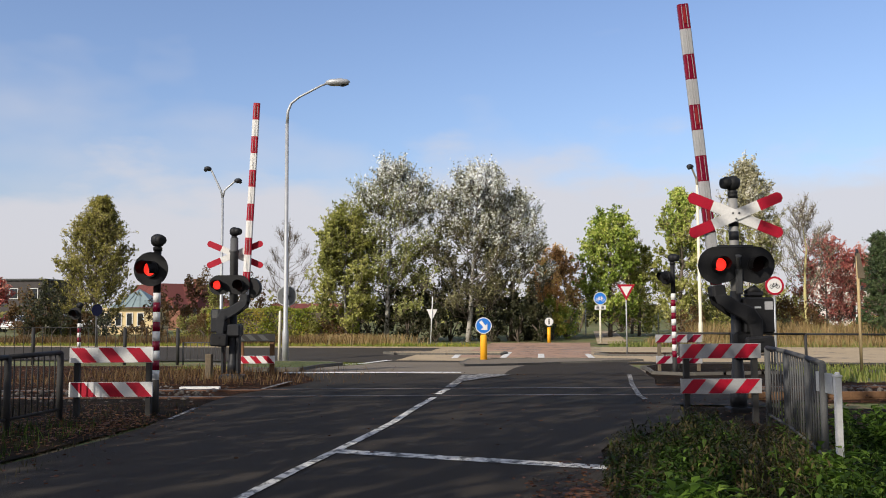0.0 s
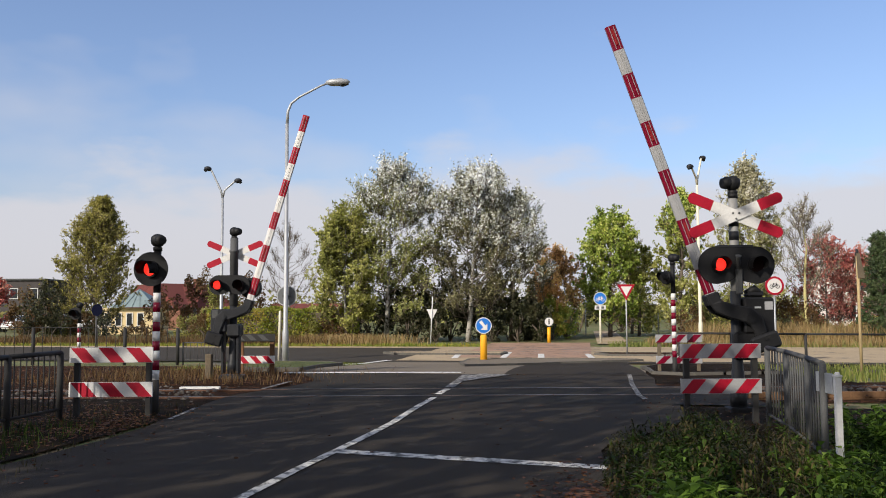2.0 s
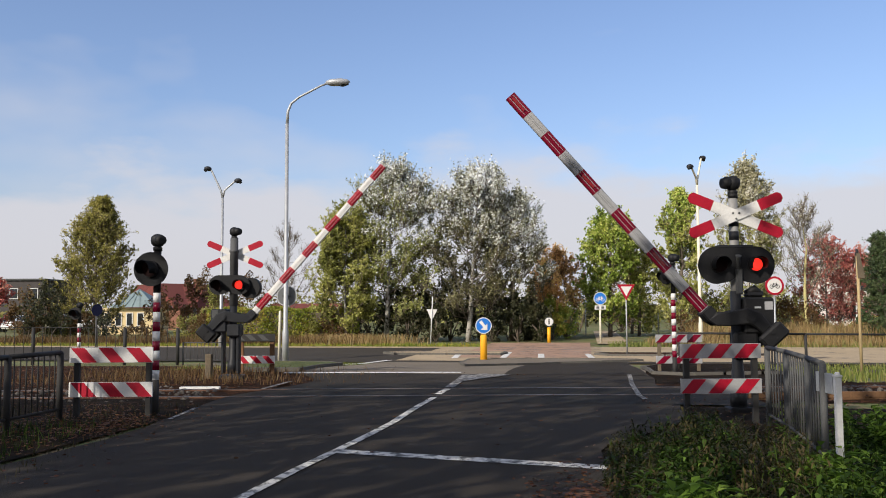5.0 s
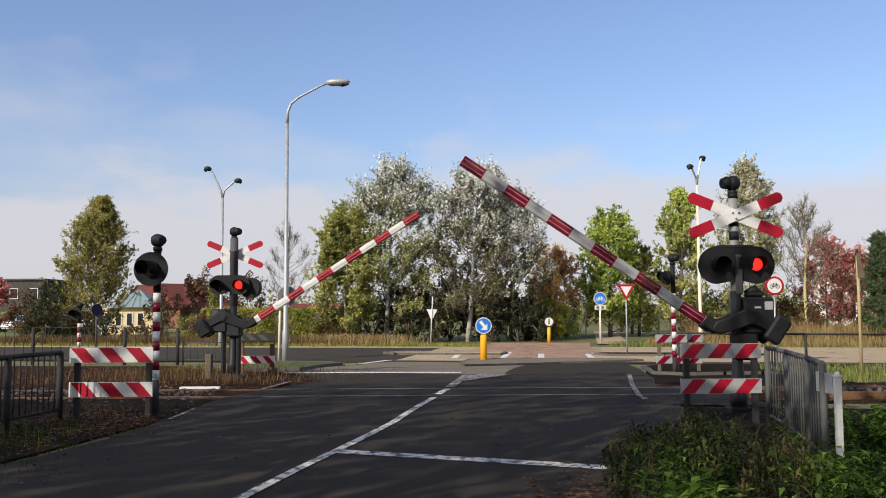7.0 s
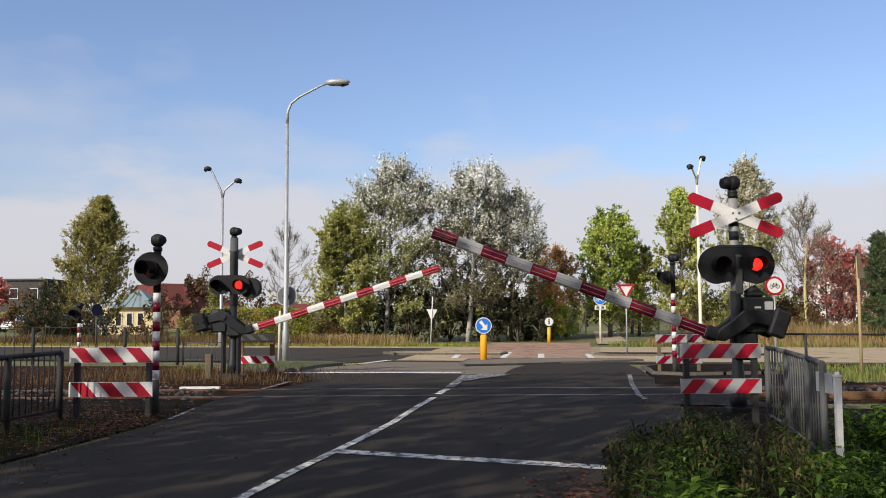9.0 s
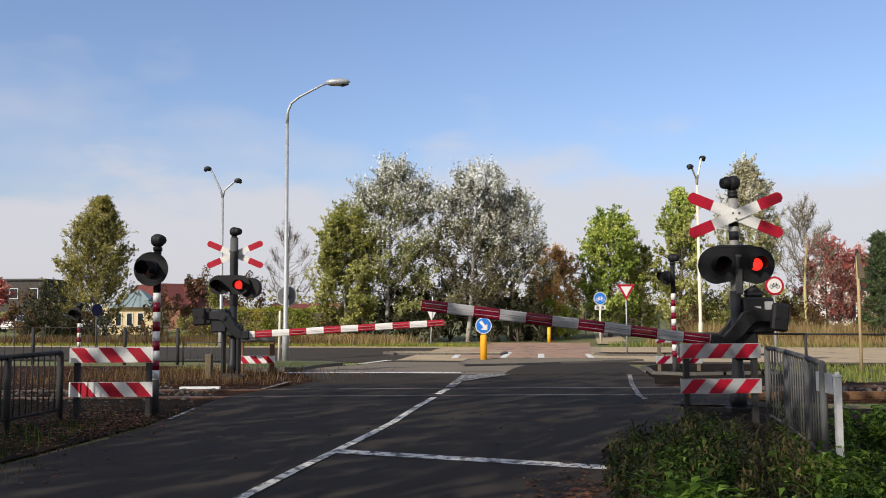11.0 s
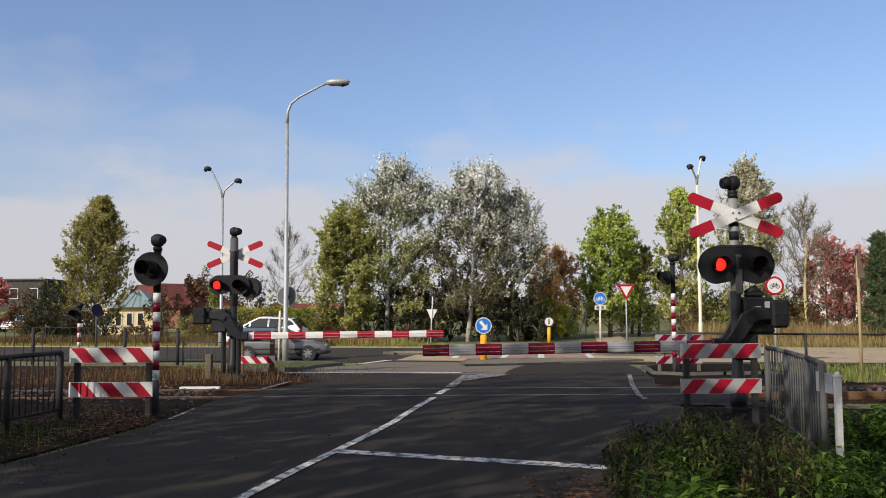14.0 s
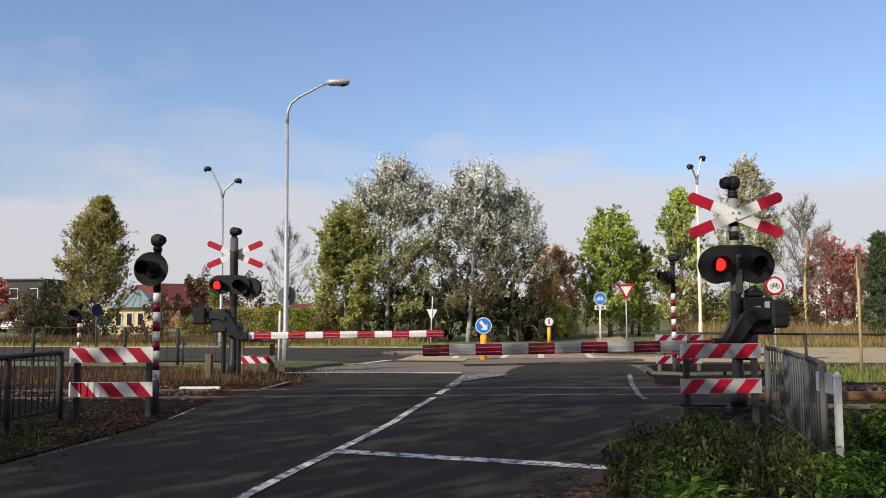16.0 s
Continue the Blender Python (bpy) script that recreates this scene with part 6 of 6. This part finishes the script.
# ---- traffic island, kerbs, path ----
def kerbed(name, pts, h, top, label):
    """A raised patch with a kerb stone round its rim."""
    t = thing(name, pose(0, 0, 0), label, "traffic island", kind="structure")
    c = Vector((sum(p[0] for p in pts) / len(pts), sum(p[1] for p in pts) / len(pts)))
    n = len(pts)
    inner = [((Vector(p) - c) * max(0.3, 1 - 0.14 / (Vector(p) - c).length)) + c for p in pts]
    bm = B()
    vs = [bm.verts.new((p[0], p[1], gz(*p) + h - 0.012)) for p in inner]
    f = bm.faces.new(vs)
    if f.calc_center_median().z and f.normal.z < 0:
        f.normal_flip()
    bmesh.ops.triangulate(bm, faces=bm.faces[:])
    part("fill", bm, M[top], t)
    for i in range(n):
        p, q, a, b = pts[i], pts[(i + 1) % n], inner[i], inner[(i + 1) % n]
        m = max(1, int((Vector(q) - Vector(p)).length / 1.0))
        for k in range(m):
            bm = B()
            g = 0.006
            e = [Vector(p).lerp(Vector(q), k / m + g), Vector(p).lerp(Vector(q), (k + 1) / m - g)]
            r = [Vector(a).lerp(Vector(b), k / m + g), Vector(a).lerp(Vector(b), (k + 1) / m - g)]
            lo = [bm.verts.new((w[0], w[1], gz(w[0], w[1]) - 0.1)) for w in (e[0], e[1], r[1], r[0])]
            hi = [bm.verts.new((w[0], w[1], gz(w[0], w[1]) + h)) for w in (e[0], e[1], r[1], r[0])]
            bm.faces.new(hi)
            for j in range(4):
                bm.faces.new((lo[j], lo[(j + 1) % 4], hi[(j + 1) % 4], hi[j]))
            bmesh.ops.recalc_face_normals(bm, faces=bm.faces)
            part("kerb_stone", bm, M["kerb"], t)
    return t


kerbed("traffic_island", [uv(-0.97, 9.8), uv(-0.2, 11.3), uv(1.9, 14.0), uv(4.9, 16.0), uv(4.0, 16.6), uv(0.6, 16.3), uv(-1.7, 16.0), uv(-1.7, 13.5)], 0.07, "asphalt_far", "low kerbed traffic island with worn paving")
kerbed("kerbed_verge", [uv(-4.75, 5.4), uv(-4.95, 8.0), uv(-5.1, 10.5), uv(-6.2, 12.8), uv(-9.2, 13.4), uv(-9.2, 9), uv(-6.2, 5.2)], 0.09, "grass_flat", "kerbed grass corner beside the road")
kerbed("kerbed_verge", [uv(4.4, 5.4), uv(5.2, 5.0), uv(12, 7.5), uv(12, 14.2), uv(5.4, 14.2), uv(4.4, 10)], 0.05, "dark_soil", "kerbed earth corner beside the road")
kerbed("traffic_island", [uv(-5.5, 19.8), uv(-0.8, 19.6), uv(-0.6, 20.6), uv(-0.8, 21.4), uv(-5.5, 21.4), uv(-6.2, 20.6)], 0.09, "asphalt_pale", "pale paved median island of the cross road")
kerbed("traffic_island", [uv(3.6, 19.4), uv(9.5, 19.4), uv(10.0, 20.1), uv(9.5, 20.8), uv(3.6, 20.8), uv(3.1, 20.1)], 0.09, "litter", "median island with the give-way sign")
road_strip("cycle_crossing", [-2.6, 0, 3.0], steps(17.8, 33.0, 1.5), 0.009, M["red_asphalt"], label="faded red asphalt cycle crossing", category="road")
road_strip("path", [3.4, 4.3, 5.2], steps(31.5, 60.0, 3), 0.003, M["asphalt_pale"], label="pale path between the trees", category="path")
road_strip("cross_road_shoulder", steps(-90, 90, 3), [26.2, 26.9, 27.7], 0.003, M["asphalt_pale"], label="pale edge strip of the cross road", category="road")
# pale sheet that paints the sunlit part of the cross road
road_strip("cross_road_side", steps(-4.5, 90, 3), [15.6, 18, 20, 23, 26.2], 0.003, M["asphalt_pale"], label="lane of the cross road with sunlight painted into its pale colour", category="road")
for a, b in (((0.42, 34.2), (0.78, 38.6)), ((2.39, 34.4), (2.98, 38.8)), ((3.9, 34.2), (4.24, 37.2)), ((5.88, 34.0), (6.21, 37.0))):
    bent_line("give_way_block", [a, ((a[0] + b[0]) / 2, (a[1] + b[1]) / 2), b], 0.26, 0.016, "paint_bright", "white block mark painted on the crossing")
for v in (20.5, 22.5, 24.5, 26.5):
    for u in (-1.6, -0.2, 1.6, 2.6):
        line_uv("crossing_block", u, v, u + 0.9, v, 0.28, material=M["paint_worn"], dz=0.016, label="worn white block beside the cycle crossing")
road_strip("verge_soil", steps(-40, -2.0, 2), steps(18.9, 27, 1.5), -0.022, M["litter"], label="leaf-littered brown verge soil", category="ground", world_axes=True)
road_strip("verge_soil", steps(4.3, 9.1, 1.2), steps(18.9, 24.9, 1.5), -0.022, M["dark_soil"], label="leaf-littered brown soil by the far hurdle", category="ground", world_axes=True)
# the two near verges, their shade painted by the dark soil
road_strip("verge_soil", steps(-20, -3.55, 1.5), steps(-14, -1.8, 1.5), -0.018, M["dark_soil"], label="leaf-littered verge beside the road with tree shade painted in", category="ground")
road_strip("verge_soil", steps(2.9, 20, 1.5), steps(-16, -1.8, 1.5), -0.02, M["dark_soil"], label="leaf-littered verge by the fence with tree shade painted in", category="ground")


# ---- cars ----
def wheel(car, x, y, r, w):
    bm = B()
    s = 1 if y > 0 else -1
    prof = [(-w / 2, r * 0.62), (-w / 2, r * 0.93), (-w / 2 + 0.03, r), (w / 2 - 0.03, r), (w / 2, r * 0.93), (w / 2, r * 0.62)]
    tube(bm, [(0, p[0], 0) for p in prof], [p[1] for p in prof], 28, caps=False)
    ty = part("wheel", bm, M["rubber"], car, "black tyre")
    ty.matrix_basis = pose(x, y, r)
    bm = B()
    tube(bm, [(0, s * (w / 2 - 0.05), 0), (0, s * (w / 2 - 0.04), 0)], [r * 0.63, r * 0.6], 24)
    for k in range(7):
        a = 2 * math.pi * k / 7
        box(bm, -0.035, 0.035, -0.015, 0.015, 0.05, r * 0.6, 0.005, m=Matrix.Translation((0, s * (w / 2 - 0.02), 0)) @ Matrix.Rotation(a, 4, "Y"))
    tube(bm, [(0, s * (w / 2 - 0.05), 0), (0, s * (w / 2), 0)], [0.07, 0.05], 12)
    part("rim", bm, M["chrome"], ty)
    return ty


def car_body(car, stations, paint):
    """Lower body lofted from stations: x, half width, sill height, shoulder height."""
    bm = B()
    rings = []
    for x, w, z0, z1 in stations:
        pr = [(0, z0), (w * 0.86, z0), (w * 0.98, z0 + 0.12), (w, (z0 + z1) / 2 + 0.03), (w * 0.97, z1 - 0.06), (w * 0.88, z1), (0, z1 + 0.025)]
        rings.append([bm.verts.new((x, y, z)) for y, z in pr] + [bm.verts.new((x, -y, z)) for y, z in reversed(pr[1:-1])])
    n = len(rings[0])
    for a, b in zip(rings, rings[1:]):
        for k in range(n):
            bm.faces.new((a[k], a[(k + 1) % n], b[(k + 1) % n], b[k]))
    bm.faces.new(rings[0])
    bm.faces.new(list(reversed(rings[-1])))
    bmesh.ops.recalc_face_normals(bm, faces=bm.faces)
    ob = part("body", bm, paint, car, smooth=True)
    sd = ob.modifiers.new("round", "SUBSURF")
    sd.levels = sd.render_levels = 2
    return ob


def greenhouse(car, low, high, wb, wr, zb, zr, paint, panes, roof_rail=False, sink=0.0):
    """Cabin: a tapered block between the belt (x from low) and roof (x from high), with dark glass set on it."""
    bm = B()
    ring = []
    for (x0, x1), w, z in ((low, wb, zb), ((low[0] + (high[0] - low[0]) * 0.86, low[1] + (high[1] - low[1]) * 0.86), wb + (wr - wb) * 0.86, zb + (zr - zb) * 0.86), (high, wr * 0.93, zr), ((high[0] - 0.2, high[1] + 0.2), wr * 0.6, zr + 0.035)):
        k = max(0.0, (z - zb) / (zr - zb)) * sink
        ring.append([bm.verts.new(p) for p in ((x0, w, z), (x0 + (0.06), -w * 0, z), (x0, -w, z), (x1, -w, z - k), (x1 - 0.05, 0, z - k), (x1, w, z - k))])
    for a, b in zip(ring, ring[1:]):
        for k in range(6):
            bm.faces.new((a[k], a[(k + 1) % 6], b[(k + 1) % 6], b[k]))
    bm.faces.new(ring[-1])
    bm.faces.new(list(reversed(ring[0])))
    bmesh.ops.recalc_face_normals(bm, faces=bm.faces)
    ob = part("cabin", bm, paint, car)

    def at(x, t, side):
        return Vector((x, side * (wb + (wr - wb) * t), zb + (zr - zb) * t))

    for side in (1, -1):
        for pn in panes:
            bm = B()
            o = Vector((0, side * 0.006, 0.002))
            a = [bm.verts.new(at(x, t, side) + o) for x, t in pn]
            b = [bm.verts.new(at(x, t, side) - Vector((0, side * 0.01, 0))) for x, t in pn]
            m = len(a)
            bm.faces.new(a)
            for k in range(m):
                bm.faces.new((a[k], b[k], b[(k + 1) % m], a[(k + 1) % m]))
            bmesh.ops.recalc_face_normals(bm, faces=bm.faces)
            part("side_window", bm, M["glass_dark"], ob)
        if roof_rail:
            bm = B()
            y = side * wr * 0.86
            tube(bm, [(high[0] - 0.35, y, zr + 0.01), (high[0] - 0.5, y, zr + 0.06), (high[1] + 0.35, y, zr + 0.06), (high[1] + 0.2, y, zr + 0.01)], 0.02, 6)
            part("roof_rail", bm, M["plastic"], ob)
    for e in (0, 1):
        sgn = 1 if e == 0 else -1
        bm = B()
        x0, x1 = low[e], high[e]

        def pt(t, k):
            return Vector((x0 + (x1 - x0) * t + sgn * 0.012, k * (wb + (wr - wb) * t) * 0.88, zb + (zr - zb) * t + 0.012))
        q = [pt(0.06, 1), pt(0.06, -1), pt(0.86, -1), pt(0.86, 1)]
        a = [bm.verts.new(p) for p in q]
        b = [bm.verts.new(p - Vector((sgn * 0.05, 0, 0.03))) for p in q]
        bm.faces.new(a)
        for k in range(4):
            bm.faces.new((a[k], b[k], b[(k + 1) % 4], a[(k + 1) % 4]))
        bmesh.ops.recalc_face_normals(bm, faces=bm.faces)
        part("windscreen" if e == 0 else "rear_window", bm, M["glass_dark"], ob)
    return ob


def arch(car, x, r, w):
    for s in (1, -1):
        bm = B()
        tube(bm, [(x, s * (w - 0.12), r), (x, s * (w + 0.004), r)], [r * 1.16, r * 1.14], 28)
        part("wheel_arch", bm, M["plastic"], car)


def small_parts(car, xf, xr, w, zh, zt, paint, pillar):
    for s in (1, -1):
        bm = B()
        box(bm, xf - 0.36, xf - 0.03, s * w * 0.62 - 0.14, s * w * 0.62 + 0.14, zh - 0.08, zh + 0.07, 0.04)
        part("headlight", bm, M["head_glass"], car, "clear headlight")
        bm = B()
        box(bm, xr + 0.0, xr + 0.2, s * w * 0.8 - 0.09, s * w * 0.8 + 0.07, zt - 0.18, zt + 0.14, 0.03)
        part("tail_light", bm, M["tail_glass"], car, "red tail light")
        bm = B()
        box(bm, pillar - 0.09, pillar + 0.07, s * (w + 0.02), s * (w + 0.17), zt + 0.06, zt + 0.19, 0.03)
        part("mirror", bm, paint, car)
        for x in (0.35, -0.65):
            bm = B()
            box(bm, x - 0.09, x + 0.09, s * (w * 0.975) - 0.012, s * (w * 0.975) + 0.02, zt - 0.03, zt, 0.008)
            part("door_handle", bm, paint, car)
    bm = B()
    box(bm, xf - 0.06, xf + 0.015, -0.55, 0.55, 0.28, 0.42, 0.02)
    part("grille", bm, M["plastic"], car)
    bm = B()
    box(bm, xf - 1.0, xr + 1.0, -w * 0.9, w * 0.9, 0.17, 0.3, 0.02) if xf < xr else box(bm, xr + 0.9, xf - 0.9, -w * 0.9, w * 0.9, 0.17, 0.3, 0.02)
    part("underbody", bm, M["plastic"], car)


def mpv():
    car = thing("car", pose(60, 40, -0.33), "white compact people carrier driving on the cross road", "car", "passing cars")
    p = M["car_white"]
    car_body(car, [(2.1, 0.55, 0.3, 0.62), (2.02, 0.76, 0.24, 0.76), (1.7, 0.85, 0.22, 0.88), (1.1, 0.87, 0.22, 0.98), (0.3, 0.88, 0.22, 1.0), (-0.8, 0.88, 0.22, 1.02), (-1.6, 0.87, 0.23, 1.03), (-2.0, 0.82, 0.28, 1.0), (-2.12, 0.62, 0.36, 0.9)], p)
    greenhouse(car, (1.5, -2.05), (0.25, -1.5), 0.8, 0.62, 0.95, 1.6, p, [
        [(1.18, 0.08), (0.72, 0.08), (0.72, 0.56)], [(0.68, 0.08), (-0.3, 0.12), (-0.3, 0.9), (0.22, 0.9), (0.66, 0.6)],
        [(-0.34, 0.12), (-1.12, 0.2), (-1.12, 0.84), (-0.34, 0.9)], [(-1.15, 0.21), (-1.74, 0.42), (-1.5, 0.72), (-1.15, 0.83)]], sink=0.09)
    for x in (1.32, -1.3):
        arch(car, x, 0.31, 0.89)
        for y in (0.8, -0.8):
            wheel(car, x, y, 0.31, 0.2)
    small_parts(car, 2.08, -2.12, 0.85, 0.7, 0.9, p, 0.85)
    return car


def estate():
    car = thing("car", pose(-60, 36, -0.33), "grey metallic estate car with dark roof rails on the cross road", "car", "passing cars")
    p = M["car_silver"]
    car_body(car, [(2.22, 0.55, 0.32, 0.6), (2.15, 0.78, 0.25, 0.7), (1.8, 0.85, 0.22, 0.8), (1.0, 0.87, 0.21, 0.88), (0.2, 0.88, 0.21, 0.9), (-0.9, 0.88, 0.21, 0.92), (-1.7, 0.87, 0.22, 0.93), (-2.1, 0.83, 0.28, 0.9), (-2.22, 0.66, 0.36, 0.8)], p)
    greenhouse(car, (1.02, -2.14), (0.28, -1.82), 0.79, 0.6, 0.87, 1.39, p, [
        [(0.72, 0.1), (-0.22, 0.1), (-0.22, 0.86), (0.2, 0.86)], [(-0.29, 0.1), (-1.05, 0.1), (-1.05, 0.86), (-0.29, 0.86)],
        [(-1.12, 0.12), (-1.92, 0.14), (-1.74, 0.82), (-1.12, 0.86)]], True)
    for x in (1.36, -1.32):
        arch(car, x, 0.31, 0.89)
        for y in (0.8, -0.8):
            wheel(car, x, y, 0.31, 0.2)
    small_parts(car, 2.2, -2.22, 0.85, 0.62, 0.82, p, 0.72)
    for s in (1, -1):
        bm = B()
        box(bm, -1.9, 1.9, s * 0.873 - 0.012, s * 0.873 + 0.02, 0.46, 0.53, 0.008)
        part("side_strip", bm, M["plastic"], car)
    return car


MPV, ESTATE = mpv(), estate()


def shrink(ob, k):
    """Brings a thing's parts to a smaller make of the same shape."""
    for c in ob.children:
        c.data.transform(Matrix.Scale(k, 4))
        c.matrix_basis.translation *= k
        shrink(c, k)


shrink(ESTATE, 0.88)


def parked_cars():
    for i, (x, y, paint, turn) in enumerate(((-41.5, 84, "car_white", 80), (-37.5, 85, "car_white", 75), (-45.5, 85, "car_silver", 85), (-33.5, 84, "car_white", 10))):
        c = copy_thing(MPV, pose(x, y, -0.33, 0, 0, turn))
        c["label"] = "parked white car in front of the buildings" if paint == "car_white" else "parked pale car in front of the buildings"
        c["group"] = "parked cars"


parked_cars()


# ---- what moves ----
def motions():
    def arm_rows(side, keys):
        piv = NEAR_PIVOT if side < 0 else FAR_PIVOT
        return [(t, piv @ pose(0, 0, 0, 0, -side * e, 0)) for t, e in keys]

    walk(NEAR_ARM, arm_rows(-1, NEAR_ANGLES))
    walk(FAR_ARM, arm_rows(1, FAR_ANGLES))
    # cars run at a steady speed along the cross road
    walk(MPV, [(t, lane(u, V_FAR, 180)) for t, u in MPV_ROWS])
    walk(ESTATE, [(t, pose(x, y, gz(x, y) + 0.004, 0, 0, 0.5)) for t, x, y in ESTATE_ROWS])

    def blink(blind, on):
        """Swing the added blind up while the lamp is lit; the lens itself always glows."""
        base = blind.matrix_basis.copy()
        rows = [(0.0, base @ pose(0, 0, 0, -86 if on(0.0) else 0, 0, 0))]
        k = 1
        while k <= 480:
            t = k / 30
            if on(t) != on(t - 1 / 30):
                if rows[-1][0] < t - 1 / 30 - 1e-6:
                    rows.append((t - 1 / 30, base @ pose(0, 0, 0, -86 if on(t - 1 / 30) else 0, 0, 0)))
                rows.append((t, base @ pose(0, 0, 0, -86 if on(t) else 0, 0, 0)))
            k += 1
        if rows[-1][0] < 16.0 - 1e-6:
            rows.append((16.0, base @ pose(0, 0, 0, -86 if on(16.0) else 0, 0, 0)))
        walk(blind, rows)

    left = lambda t: ((t - FLASH_START) % FLASH) < FLASH * FLASH_PART
    for a, b in (NEAR_BLINDS, FAR_BLINDS):
        blink(a, left)
        blink(b, lambda t: ((t - FLASH_START) % FLASH) > FLASH * (FLASH_PART - 0.01))
    blink(BLIND_L, lambda t: ((t - POST_START) % POST_FLASH) < POST_FLASH * POST_PART)


NEAR_PIVOT, FAR_PIVOT = NEAR_ARM.matrix_basis.copy(), FAR_ARM.matrix_basis.copy()
NEAR_ANGLES = [(0, 84.7), (0.6, 84.7), (1.0, 79.8), (1.5, 74.8), (2.0, 70.9), (2.5, 67.2), (3.0, 63.4), (3.5, 59.8), (4.0, 56.0), (6.5, 37.9), (7.0, 34.2), (7.5, 30.8), (8.0, 27.1), (8.5, 23.8), (9.0, 20.25), (11.5, 4.8), (12.0, 1.8), (12.35, -0.73), (16, -0.73)]
FAR_ANGLES = [(0, 87.2), (0.5, 87.0), (1.0, 82.4), (1.5, 77.8), (2.0, 73.5), (2.5, 69.3), (3.0, 65.3), (3.5, 61.4), (4.0, 57.2), (6.5, 36.8), (7.0, 32.9), (7.5, 28.9), (8.0, 25.1), (8.5, 21.4), (9.0, 17.6), (11.0, 3.2), (11.5, 0.9), (11.8, 0.4), (16, 0.4)]
V_FAR = 26.2


def lane(u, v, turn):
    x, y = uv(u, v)
    return pose(x, y, gz(x, y) + 0.004, 0, 0, -YAW + turn)


MPV_ROWS = [(0.0, 170.0), (11.5, 18.6), (12.0, 12.35), (12.5, 6.3), (13.0, -0.2), (13.5, -6.9), (14.0, -13.8), (14.5, -20.9), (15.0, -28.0), (16.0, -42.5)]
ESTATE_ROWS = [(0.0, -195.0, 33.0), (13.0, -19.0, 34.0), (13.5, -13.0, 34.1), (14.0, -6.5, 34.15), (14.5, -0.3, 34.25), (15.0, 6.9, 34.35), (15.5, 14.3, 34.45), (16.0, 21.8, 34.55)]
FLASH, FLASH_START, FLASH_PART = 0.67, 0.315, 0.68
POST_FLASH, POST_START, POST_PART = 0.6545, 0.556, 0.445
motions()
